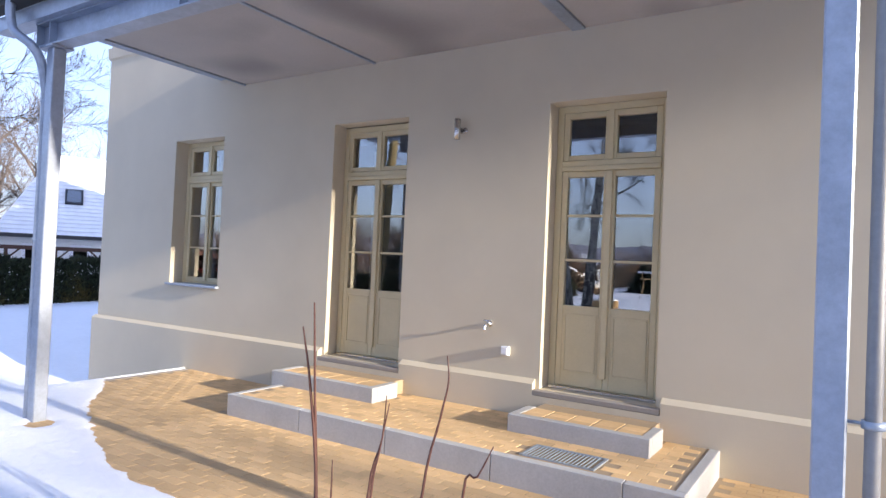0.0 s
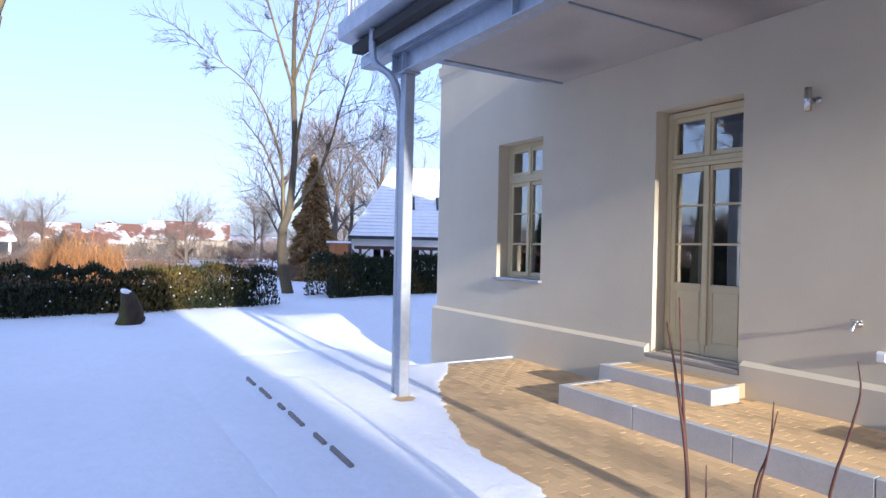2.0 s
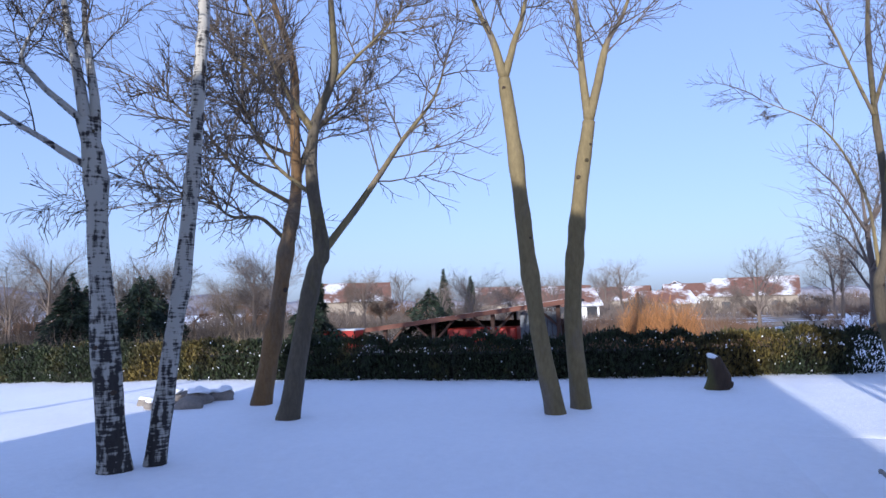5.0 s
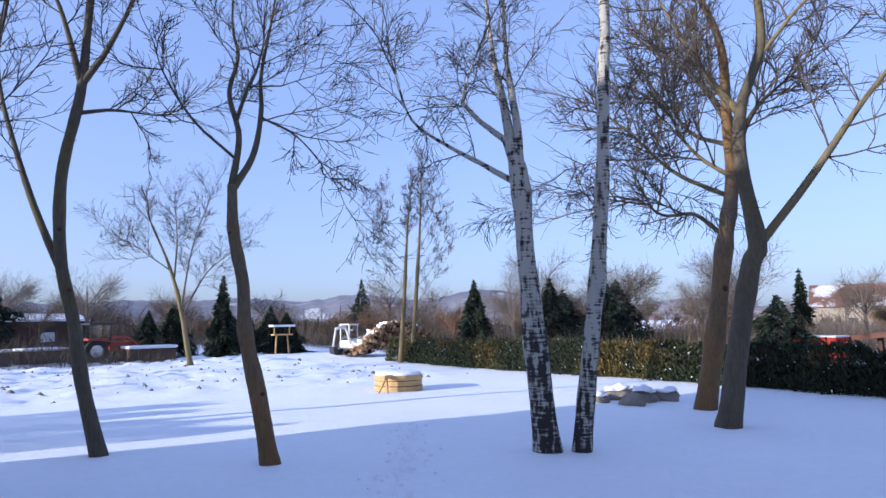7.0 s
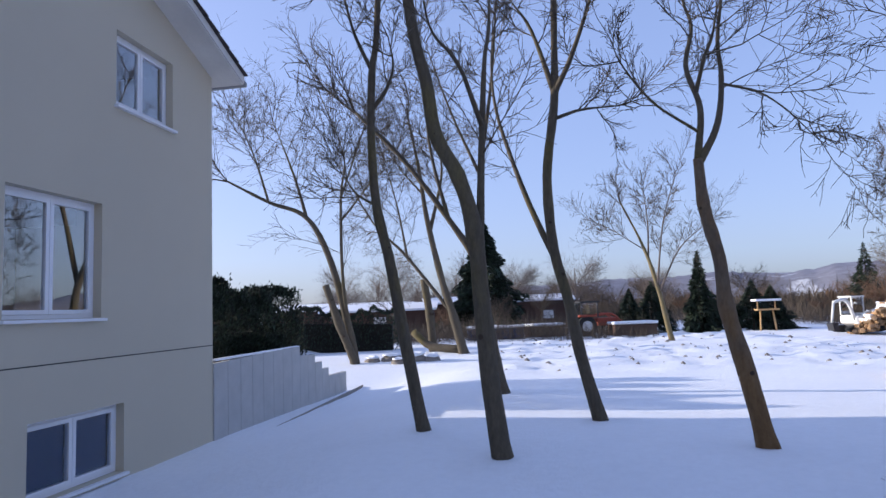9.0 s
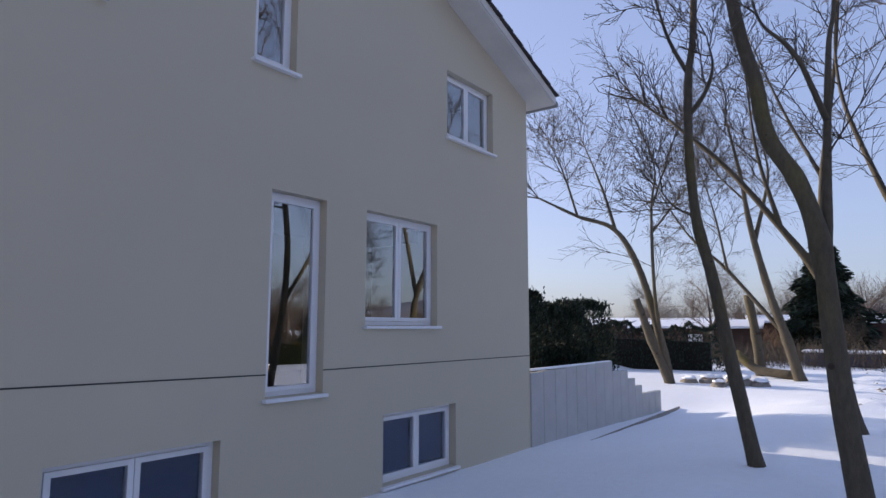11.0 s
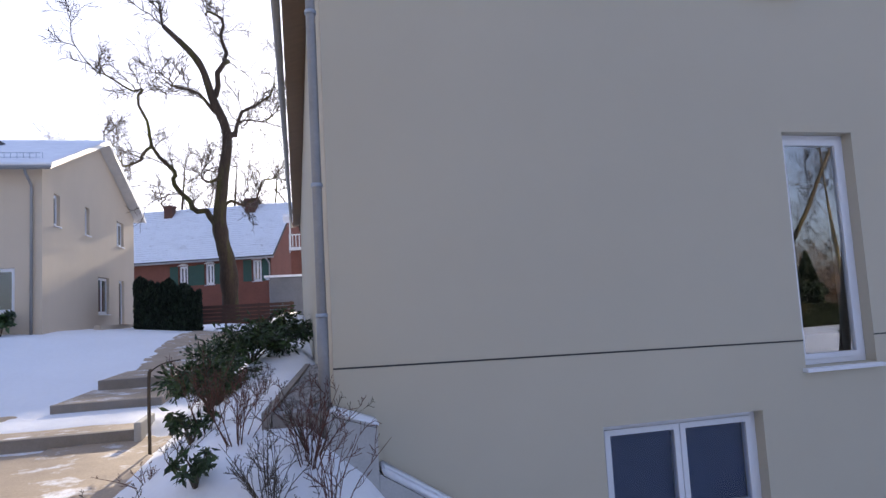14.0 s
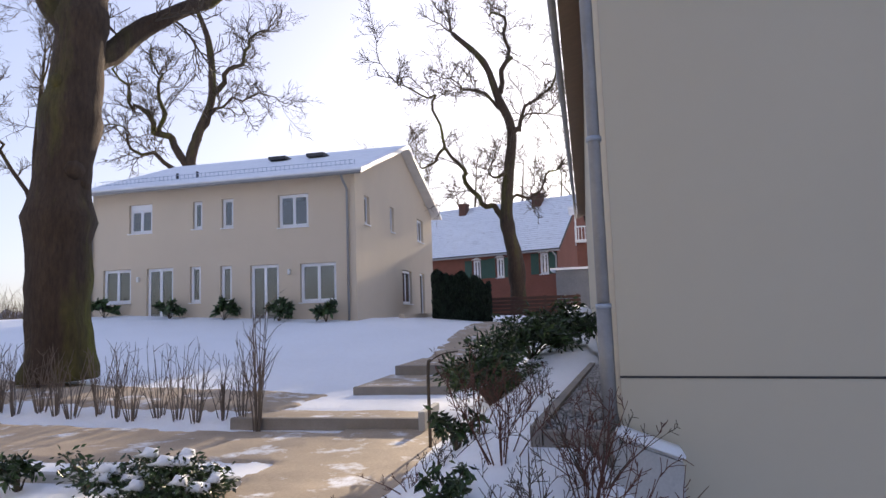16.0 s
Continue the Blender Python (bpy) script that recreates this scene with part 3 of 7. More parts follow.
part("sill", boxes((-0.03, -0.26, -0.03, 1.095, 0.02, 0.002), bevel=0.004), "galv", win_a, "zinc window sill")
for x in (-2.55, -2.02):
    part("curtain", boxes((x, 0.52, 0.03, x + 0.16, 0.54, 2.5)), "curtain", house_a)
for x in (-5.72, -5.1):
    part("curtain", boxes((x, 0.52, 0.7, x + 0.22, 0.54, 2.6)), "curtain", house_a)

# balcony
balcony = empty("balcony", pose(0, 0, 0), "galvanised steel balcony on square posts with grey underside boards", "balcony")
for x in (-3.85, 2.40):
    p = part("post", boxes((x - 0.06, -2.70, -0.48, x + 0.06, -2.58, 3.0), bevel=0.008), "galv", balcony)
    part("head_plate", boxes((x - 0.11, -2.74, 3.0, x + 0.11, -2.54, 3.02)), "galv", p)
    part("foot_plate", boxes((x - 0.09, -2.73, -0.485, x + 0.09, -2.55, -0.468)), "galv", p)
bm = boxes((-4.1, -2.72, 3.02, 3.1, -2.56, 3.036), (-4.1, -2.72, 3.244, 3.1, -2.56, 3.26), (-4.1, -2.646, 3.036, 3.1, -2.634, 3.244))
part("edge_beam", bm, "galv", balcony, "galvanised I-beam")
for x in (-4.09, -3.85, -1.9, 0.3, 2.40):
    part("stiffener", boxes((x - 0.006, -2.715, 3.036, x + 0.006, -2.648, 3.244)), "galv", balcony)
for x in (-4.40, -2.2, 0.24, 2.95):
    part("cross_beam", boxes((x - 0.045 if x > 0 else x, -2.55, 3.40, x + (0.085 if x > 0 else 0.03), -0.003, 3.52), bevel=0.003), "galv_dark", balcony)
for a, b in ((-4.36, -2.205), (-2.165, 0.19), (0.33, 2.94)):
    part("underside_board", boxes((a, -2.55, 3.418, b, -0.003, 3.432)), "panel", balcony, "grey board with soft darker patches")
part("deck", boxes((-4.9, -2.75, 3.53, 3.1, -0.003, 3.62), bevel=0.004), "galv_dark", balcony)
bm = bmesh.new()
prism(bm, ((-3.02, 3.60), (-2.80, 3.56), (-2.76, 3.62), (-2.76, 3.78), (-3.02, 3.80)), "x", -4.96, 3.15)
part("fascia", bm, "galv", balcony, "folded zinc gutter fascia")
part("fascia", boxes((-4.96, -2.755, 3.58, -4.90, -0.003, 3.80)), "galv", balcony)
bm = boxes((-4.82, -2.78, 3.262, 3.1, -2.60, 3.40), bevel=0.004)
part("edge_trim", bm, "galv", balcony)
part("seam", boxes((-4.80, -2.90, 3.42, 3.1, -2.765, 3.52)), "groove", balcony)
part("rail_top", boxes((-4.93, -2.92, 4.78, 3.1, -2.88, 4.82)), "white_paint", balcony)
part("rail_top", boxes((-4.93, -2.88, 4.78, -4.89, -0.02, 4.82)), "white_paint", balcony)
part("rail_bottom", boxes((-4.93, -2.915, 3.90, 3.1, -2.885, 3.93)), "white_paint", balcony)
part("rail_bottom", boxes((-4.925, -2.88, 3.90, -4.895, -0.02, 3.93)), "white_paint", balcony)
for x in (-4.91, -3.4, -1.9, -0.4, 1.1, 2.6):
    part("rail_post", boxes((x - 0.022, -2.922, 3.79, x + 0.022, -2.878, 4.78)), "white_paint", balcony)
baluster = boxes((-0.007, -0.007, 3.93, 0.007, 0.007, 4.78))
first = part("baluster", baluster, "white_paint", balcony, m=pose(-4.8, -2.9, 0))
for i in range(1, 66):
    o = new("baluster", first.data)
    o.parent, o.matrix_basis = balcony, pose(-4.8 + 0.12 * i, -2.9, 0)
for i in range(22):
    o = new("baluster", first.data)
    o.parent, o.matrix_basis = balcony, pose(-4.91, -2.78 + 0.12 * i, 0)
# the rainwater pipe that bends under the gutter and runs down the post
pts = smoothed([(-4.25, -2.88, 3.57), (-4.25, -2.88, 3.32), (-4.2, -2.86, 3.16), (-4.0, -2.80, 3.02), (-3.97, -2.72, 2.88), (-3.965, -2.66, 2.6)], 5)
bar("downpipe", pts + [Vector((-3.965, -2.66, 0.6)), Vector((-3.965, -2.66, -0.46))], 0.042, "galv", balcony, 12, "zinc downpipe bending under the gutter")
for z in (2.5, 1.2):
    bar("pipe_clip", [(-3.965, -2.66, z), (-3.965, -2.66, z + 0.03)], 0.048, "galv_dark", balcony, 12)
pipe2 = bar("downpipe", smoothed([(2.62, -2.88, 3.57), (2.62, -2.86, 3.2), (2.56, -2.70, 2.95), (2.545, -2.66, 2.7)], 4) + [Vector((2.545, -2.66, 0.6)), Vector((2.545, -2.66, -0.47))], 0.030, "zinc", balcony, 12, "zinc downpipe beside the post")
bar("pipe_clip", [(2.545, -2.66, 0.60), (2.545, -2.66, 0.63)], 0.042, "galv_dark", balcony, 12)
bar("pipe_bracket", [(2.545, -2.655, 0.615), (2.45, -2.645, 0.615)], 0.008, "galv_dark", balcony, 6)

# fittings on the wall
lamp = empty("wall_lamp", pose(-0.985, -0.085, 2.44), "brushed steel up-and-down wall lamp on the render", "wall lamp")
bar("cylinder", [(0, 0, 0), (0, 0, 0.21)], 0.033, "chrome", lamp, 16)
part("bracket", boxes((-0.018, 0.028, 0.07, 0.018, 0.085, 0.13), bevel=0.004), "chrome", lamp)
bar("rosette", [(0.05, 0.075, 0.1), (0.05, 0.085, 0.1)], 0.03, "chrome", lamp, 14)
tap = empty("garden_tap", pose(-0.55, 0, 0.57), "small metal garden tap on the wall", "tap")
bar("spout", smoothed([(0, 0, 0), (0, -0.07, 0.005), (0.0, -0.11, -0.01), (0, -0.125, -0.06)], 4), 0.014, "chrome", tap, 10)
bar("handle", [(-0.045, -0.06, 0.035), (0.045, -0.06, 0.035)], 0.009, "chrome", tap, 8)
bar("stem", [(0, -0.06, 0.0), (0, -0.06, 0.035)], 0.008, "chrome", tap, 8)
bar("flange", [(0, 0, 0), (0, -0.012, 0)], 0.03, "chrome", tap, 14)
sock = empty("outdoor_socket", pose(-0.36, 0, 0.325), "white square outdoor socket with a flap lid", "socket")
part("body", boxes((-0.042, -0.045, -0.045, 0.042, 0.0, 0.045), bevel=0.006), "pvc", sock)
part("lid", boxes((-0.034, -0.058, -0.036, 0.034, -0.0455, 0.034), bevel=0.005), "pvc", sock)

# terrace: edge kerbs, platform and steps; the clay pavers themselves come last
terrace = empty("terrace", pose(0, 0, 0), "terrace of sandy clay pavers, partly under snow", "terrace", kind="structure")
part("bedding", boxes((-5.15, -3.75, -0.75, 3.35, -0.071, -0.4655)), "bed", terrace)
part("edging", boxes((-5.23, -3.0, -1.3, -5.155, -0.072, -0.46), bevel=0.005), "concrete_dark", terrace)
platform = empty("terrace_platform", pose(0, 0, 0), "low raised platform with concrete edging and clay pavers", "platform")
PX0, PX1, PY, PZ = -2.78, 1.62, -1.36, -0.25
bm = boxes((PX0 + 0.08, PY + 0.08, -0.5, PX1 - 0.08, -0.071, PZ - 0.0065))
part("bedding", bm, "bed", platform)
xk = PX0
while xk < PX1 - 0.1:
    nxt = min(PX1, xk + 1.0)
    part("kerb", boxes((xk + 0.002, PY, -0.505, nxt - 0.002, PY + 0.08, PZ), bevel=0.006), "concrete", platform)
    xk = nxt
for x in (PX0, PX1 - 0.08):
    part("kerb", boxes((x, PY + 0.082, -0.505, x + 0.08, -0.048, PZ), bevel=0.006), "concrete", platform)
steps_a = []
for x0, x1 in ((-2.88, -1.46), (0.02, 1.22)):
    st = empty("door_step", pose(0, 0, 0), "single step of clay pavers in a concrete edging below a door", "step", "steps below the glazed doors")
    steps_a.append((st, x0, x1))
    part("kerb", boxes((x0, -0.69, PZ - 0.045, x1, -0.61, -0.105), bevel=0.006), "concrete", st)
    for x in (x0, x1 - 0.08):
        part("kerb", boxes((x, -0.608, PZ - 0.045, x + 0.08, -0.275, -0.105), bevel=0.006), "concrete", st)
    part("bedding", boxes((x0 + 0.08, -0.61, PZ - 0.045, x1 - 0.08, -0.072, -0.1115)), "bed", st)
grate = empty("boot_grate", pose(0.40, -1.24, PZ), "galvanised boot-scraper grate set in the pavers", "grate")
part("frame", boxes((0, 0, -0.03, 0.58, 0.02, 0.004), (0, 0.31, -0.03, 0.58, 0.33, 0.004), (0, 0.02, -0.03, 0.02, 0.31, 0.004), (0.56, 0.02, -0.03, 0.58, 0.31, 0.004)), "galv_dark", grate)
slat = part("slat", boxes((-0.002, 0.02, -0.028, 0.002, 0.31, 0.002)), "galv_dark", grate, m=pose(0.04, 0, 0))
for i in range(1, 17):
    o = new("slat", slat.data)
    o.parent, o.matrix_basis = grate, pose(0.04 + 0.03 * i, 0, 0)
part("pan", boxes((0.02, 0.02, -0.045, 0.56, 0.31, -0.035)), "groove", grate)

# ---- new house with white windows ----
# BD: unseen length behind the front, stretched so the house shades the lawn
BX, BY0, BW, BD = 7.33, -5.43, 10.42, 26.0
house_b = empty("new_house", pose(BX, BY0, 0, 0, 0, -90), "plain beige rendered house with white plastic windows", "house")
wins_b = [(4.50, 5.34, 0.47, 2.80, 1, None), (6.05, 7.60, 1.27, 2.79, 2, None), (6.43, 8.08, -0.82, 0.10, 2, "blind"), (2.33, 3.97, -0.82, 0.11, 2, "blind"),
          (7.85, 9.21, 4.24, 5.34, 2, None), (4.19, 4.79, 4.24, 5.34, 1, None), (1.92, 2.54, 4.24, 5.34, 1, None)]
part("front_wall", wall_mesh(BW, -1.4, 5.55, 0.40, [w[:4] for w in wins_b], top=(BW / 2, 7.45)), "plaster_b", house_b)
for w in wins_b:
    window(house_b, pose(w[0], 0, w[2]), w[1] - w[0], w[3] - w[2], w[4], back=w[5], glass="glass_low" if w[5] else "glass")
part("side_wall", boxes((0, 0.40, -1.4, 0.4, BD - 0.4, 5.52)), "plaster_b", house_b)
part("side_wall", boxes((BW - 0.4, 0.40, -1.4, BW, BD - 0.4, 5.52)), "plaster_b", house_b)
part("back_wall", wall_mesh(BW, -1.4, 5.55, 0.40, [], top=(BW / 2, 7.45)), "plaster_b", house_b, m=pose(0, BD - 0.4, 0))
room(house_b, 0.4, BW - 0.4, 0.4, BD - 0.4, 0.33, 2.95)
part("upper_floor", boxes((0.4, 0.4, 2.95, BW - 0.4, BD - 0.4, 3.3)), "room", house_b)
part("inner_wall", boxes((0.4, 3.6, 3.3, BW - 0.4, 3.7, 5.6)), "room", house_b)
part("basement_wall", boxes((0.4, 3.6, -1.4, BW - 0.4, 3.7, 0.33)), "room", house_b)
for x0, x1, z0, z1 in ((-0.002, 4.50, 0.795, 0.728), (5.34, BW + 0.002, 0.738, 0.735)):
    bm = bmesh.new()
    prism(bm, ((x0, z0 - 0.007), (x1, z1 - 0.007), (x1, z1 + 0.007), (x0, z0 + 0.007)), "y", -0.0035, 0.004)
    part("joint_line", bm, "groove", house_b, "dark joint line in the render")
# roof with boarded verge and eaves
k = (7.45 - 5.55) / (BW / 2)
for s in (-1, 1):
    ov = 0.10 if s < 0 else 0.0

    def u(d):
        return BW / 2 + s * (BW / 2 + d + (ov if d > 0.1 else 0))

    def dz(d):
        return k * (d + ov)
    bm = bmesh.new()
    prism(bm, ((u(0.24), 5.55 - dz(0.24)), (BW / 2, 7.45), (BW / 2, 7.47), (u(0.24), 5.57 - dz(0.24))), "y", -0.48, BD + 0.1)
    part("soffit", bm, "soffit" if s > 0 else "wood_soffit", house_b)
    bm = bmesh.new()
    prism(bm, ((u(0.27), 5.58 - dz(0.27)), (BW / 2, 7.48), (BW / 2, 7.62), (u(0.27), 5.72 - dz(0.27))), "y", -0.50, -0.44)
    part("bargeboard", bm, "soffit", house_b)
    bm = bmesh.new()
    prism(bm, ((u(0.22), 5.58 - dz(0.22)), (BW / 2, 7.48), (BW / 2, 7.64), (u(0.22), 5.74 - dz(0.22))), "y", -0.43, BD)
    part("roof", bm, "roof_tile", house_b)
    n_t = 17
    wide = (5.85 + ov) / 5.85

    def v(d):
        return BW / 2 + s * (BW / 2 + d + ov)
    for i in range(n_t):
        a, b = -0.1 + i * 5.85 / n_t, -0.1 + (i + 1.12) * 5.85 / n_t
        bm = bmesh.new()
        za, zb = 5.75 - dz(0.20 - a * wide), 5.72 - dz(0.20 - b * wide)
        prism(bm, ((v(0.20 - a * wide), za), (v(0.20 - b * wide), zb), (v(0.20 - b * wide), zb + 0.02), (v(0.20 - a * wide), za + 0.02)), "y", -0.56, -0.28)
        part("verge_tile", bm, "roof_tile", house_b)
    bm = bmesh.new()
    prism(bm, ((u(0.15), 5.79 - dz(0.15)), (BW / 2, 7.69), (BW / 2, 7.75), (u(0.15), 5.85 - dz(0.15))), "y", -0.26, BD - 0.1)
    part("snow_cover", bm, "roof_snow", house_b)
    g = u(0.32)
    bar("gutter", [(g, -0.5, 5.50 - k * ov), (g, BD, 5.50 - k * ov)], 0.06, "zinc", house_b, 10)
# rainwater pipe at the corner
px, py = -0.075, 0.03
bar("downpipe", smoothed([(-0.36, py, 5.42), (-0.32, py, 5.32), (-0.12, py, 5.14), (px, py, 5.0)], 4) + [Vector((px, py, 2.2)), Vector((px, py, 0.45))], 0.040, "zinc", house_b, 14, "zinc downpipe at the corner of the house")
bar("pipe_socket", [(px, py, 0.5), (px, py, 1.25)], 0.047, "zinc", house_b, 14)
for z in (1.22, 2.3, 3.8):
    bar("pipe_clip", [(px, py, z), (px, py, z + 0.03)], 0.05, "galv_dark", house_b, 14)
# stepped concrete retaining wall of upright slabs
retaining = empty("retaining_wall", pose(0, 0, 0), "pale concrete retaining wall of upright L-shaped slabs, stepping down", "retaining wall")
ya = -15.846
tops = [0.42, 0.43, 0.44, 0.45, 0.46, 0.46, 0.47, 0.47, 0.24, 0.22, 0.0, -0.2, -0.42, -0.43, -0.44]
for i, z in enumerate(tops):
    part("slab", boxes((7.30, ya - 0.48, -1.6, 7.42, ya - 0.004, z), bevel=0.006), "concrete", retaining)
    ya -= 0.485
part("snow_cap", boxes((7.31, -19.7, 0.45, 7.41, -15.92, 0.49), bevel=0.008), "snow", retaining)
# gravel strip beside the new house and the sloping stub wall in front of its corner
strip = empty("gravel_strip", pose(0, 0, 0), "gravel drip strip behind a concrete kerb beside the house", "gravel strip", kind="structure")
def strip_edge(x):
    """The kerb runs in towards the wall."""
    return -4.93 - 0.083 * (x - 7.3)


bm = bmesh.new()
prism(bm, ((7.30, -4.93), (12.0, strip_edge(12.0)), (12.0, strip_edge(12.0) + 0.07), (7.30, -4.86)), "z", 0.0, 0.50)
part("kerb", bm, "concrete_dark", strip)
part("end_wall", boxes((7.30, -5.42, 0.0, 7.37, -4.94, 0.47), bevel=0.006), "concrete_dark", strip)
rng = np.random.default_rng(3)
gx2 = rng.uniform(7.38, 12.0, 2600)
gp = np.stack([gx2, -5.42 + rng.random(2600) * (strip_edge(gx2) + 5.41), 0.455 + rng.uniform(0, 0.02, 2600)], 1)
V2, F2 = [], []
for q in gp:
    r = rng.uniform(0.012, 0.024)
    b = len(V2)
    for dx, dy, dz2 in ((1, 0, 0), (-1, 0, 0), (0, 1, 0), (0, -1, 0), (0, 0, 0.8), (0, 0, -0.6)):
        V2.append(tuple(q + np.array((dx, dy, dz2)) * r * rng.uniform(0.7, 1.3)))
    for f in ((0, 2, 4), (2, 1, 4), (1, 3, 4), (3, 0, 4), (2, 0, 5), (1, 2, 5), (3, 1, 5), (0, 3, 5)):
        F2.append(tuple(b + i for i in f))
tagged(raw("pebbles", V2, F2, "gravel", strip), kind="stuff")
bm = bmesh.new()
prism(bm, ((7.372, -5.427), (12.0, -5.427), (12.0, strip_edge(12.0) - 0.004), (7.372, -4.942)), "z", 0.0, 0.45)
part("gravel_bed", bm, "gravel", strip)
stub = empty("stub_wall", pose(0, 0, 0), "low stepped concrete stub wall with a cap of snow beside the house", "wall")
for prof, cap in ((((-5.36, -1.0), (-5.36, 0.46), (-5.74, 0.33), (-5.74, -1.0)), ((-5.37, 0.462), (-5.75, 0.332), (-5.76, 0.385), (-5.40, 0.515))),
                  (((-5.743, -1.0), (-5.743, -0.02), (-6.62, -0.58), (-6.62, -1.0)), ((-5.76, -0.025), (-6.62, -0.572), (-6.63, -0.50), (-5.77, 0.055)))):
    bm = bmesh.new()
    prism(bm, prof, "x", 7.12, 7.325)
    part("block", bm, "concrete", stub)
    bm = bmesh.new()
    prism(bm, cap, "x", 7.11, 7.322)
    bmesh.ops.bevel(bm, geom=list(bm.edges), offset=0.018, segments=2, affect="EDGES")
    part("snow_cap", bm, "snow", stub, smooth=True)
# concrete steps up to the yard
for i, (x, y0, y1, z) in enumerate(((12.45, -2.75, 0.35, -0.31), (15.0, -2.62, -0.75, -0.14), (17.3, -2.6, -0.9, 0.06))):
    st = empty("garden_step", pose(0, 0, 0), "long worn concrete step with a sandy tread", "step", "steps up to the yard")
    part("riser", boxes((x, y0, z - 0.4, x + 0.12, y1, z), bevel=0.01), "concrete_dark", st)
    part("tread", boxes((x + 0.122, y0, z - 0.4, x + 2.5, y1, z - 0.012)), "sand_path", st)
kerb_step = tagged(part("step_cheek", boxes((12.35, -2.86, -0.8, 13.3, -2.76, -0.2), bevel=0.012), "concrete"), "short concrete cheek beside the lowest step", "kerb")
tagged(part("bed_kerb", boxes((5.2, -1.62, -0.9, 9.3, -1.52, -0.40), bevel=0.012), "concrete"), "concrete kerb of a snowy bed beside the path", "kerb")
tagged(part("bed_kerb", boxes((9.3, -1.62, -0.9, 9.42, 3.0, -0.40), bevel=0.012), "concrete"), "concrete kerb of a snowy bed beside the path", "kerb")

# ---- cream house across the yard ----
CX, CY = 27.0, 15.9
CL = 12.32
house_c = empty("cream_house", pose(CX, CY, 0, 0, 0, -90), "two-storey cream rendered house with a snowy roof", "house")
wins_c = [(0.60, 2.00, 2.12, 3.58, 2), (2.78, 4.07, 1.15, 3.55, 2), (4.87, 5.38, 2.02, 3.55, 1), (6.30, 6.83, 1.98, 3.50, 1), (7.68, 8.96, 1.05, 3.46, 2), (9.90, 11.46, 1.85, 3.42, 2),
          (1.87, 3.02, 5.12, 6.39, 2), (4.99, 5.45, 5.14, 6.32, 1), (6.36, 6.91, 5.10, 6.34, 1), (8.96, 10.30, 4.95, 6.31, 2)]
part("front_wall", wall_mesh(CL - 0.802, 0.0, 7.05, 0.4, [(w[0] - 0.401, w[1] - 0.401, w[2], w[3]) for w in wins_c]), "plaster_c", house_c, m=pose(0.401, 0, 0))
for i, w in enumerate(wins_c):
    door = w[3] - w[2] > 2
    window(house_c, pose(w[0], 0, w[2]), w[1] - w[0], w[3] - w[2], w[4], fw=0.07, glass="glass_far", name="terrace_door" if door else "window", sill=None if door else "pvc", shutter_box=i == 6)
wins_g = [(1.10, 1.75, 5.06, 6.28, 1), (4.7, 5.3, 5.15, 6.35, 1), (9.6, 10.9, 5.2, 6.45, 2), (6.5, 8.2, 1.75, 3.44, 2), (9.9, 10.9, 1.05, 3.46, 1)]
CD = 13.0
part("gable_wall", wall_mesh(CD, 0.0, 7.05, 0.4, [w[:4] for w in wins_g], top=(CD / 2, 9.55)), "plaster_c", house_c, m=pose(CL, 0, 0, 0, 0, 90))
for w in wins_g:
    window(house_c, pose(CL, w[0], w[2], 0, 0, 90), w[1] - w[0], w[3] - w[2], w[4], fw=0.07, glass="glass_far")
part("gable_wall", wall_mesh(CD, 0.0, 7.05, 0.4, [], top=(CD / 2, 9.55)), "plaster_c", house_c, m=pose(0.4, 0, 0, 0, 0, 90))
part("back_wall", boxes((0.4, CD - 0.4, 0.0, CL - 0.4, CD, 7.05)), "plaster_c", house_c)
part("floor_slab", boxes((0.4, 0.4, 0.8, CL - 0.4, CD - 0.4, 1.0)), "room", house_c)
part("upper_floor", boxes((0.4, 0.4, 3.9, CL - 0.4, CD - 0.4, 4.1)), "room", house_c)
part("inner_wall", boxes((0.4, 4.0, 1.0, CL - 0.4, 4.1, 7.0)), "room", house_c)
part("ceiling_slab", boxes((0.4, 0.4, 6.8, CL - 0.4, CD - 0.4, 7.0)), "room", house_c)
pitched_roof(house_c, -0.5, CL + 0.5, -0.6, CD + 0.6, 6.90, 9.60, 0.08, "soffit", "x", snow="roof_snow")
for x in (-0.5, CL + 0.5):
    for s in (-0.62, CD + 0.62):
        bm = bmesh.new()
        prism(bm, ((s, 6.84), (CD / 2, 9.55), (CD / 2, 9.74), (s, 7.03)), "x", x - 0.02, x + 0.02)
        part("bargeboard", bm, "white_paint", house_c)
bar("gutter", [(-0.5, -0.66, 6.86), (CL + 0.5, -0.66, 6.86)], 0.07, "zinc", house_c, 8)
for x in (0.05, CL - 0.32):
    bar("downpipe", smoothed([(x, -0.64, 6.8), (x, -0.55, 6.65), (x, -0.1, 6.35), (x, -0.07, 6.1)], 3) + [Vector((x, -0.07, 1.0))], 0.05, "zinc", house_c, 8)
# snow guard along the eaves and small roof lights
for z in (0.0, 0.16):
    bar("snow_guard_rail", [(0.2, 0.1, 7.40 + z), (CL - 0.1, 0.1, 7.40 + z)], 0.012, "galv_dark", house_c, 4)
guard = bar("snow_guard_bar", [(0, 0.1, 7.36), (0, 0.1, 7.58)], 0.010, "galv_dark", house_c, 4)
for i in range(1, 60):
    o = new("snow_guard_bar", guard.data)
    o.parent, o.matrix_basis = house_c, pose(0.2 + i * 0.205, 0, 0)
for x in (6.3, 8.3):
    part("roof_light", boxes((x, 4.2, 9.0, x + 0.9, 5.1, 9.16)), "dark_metal", house_c)
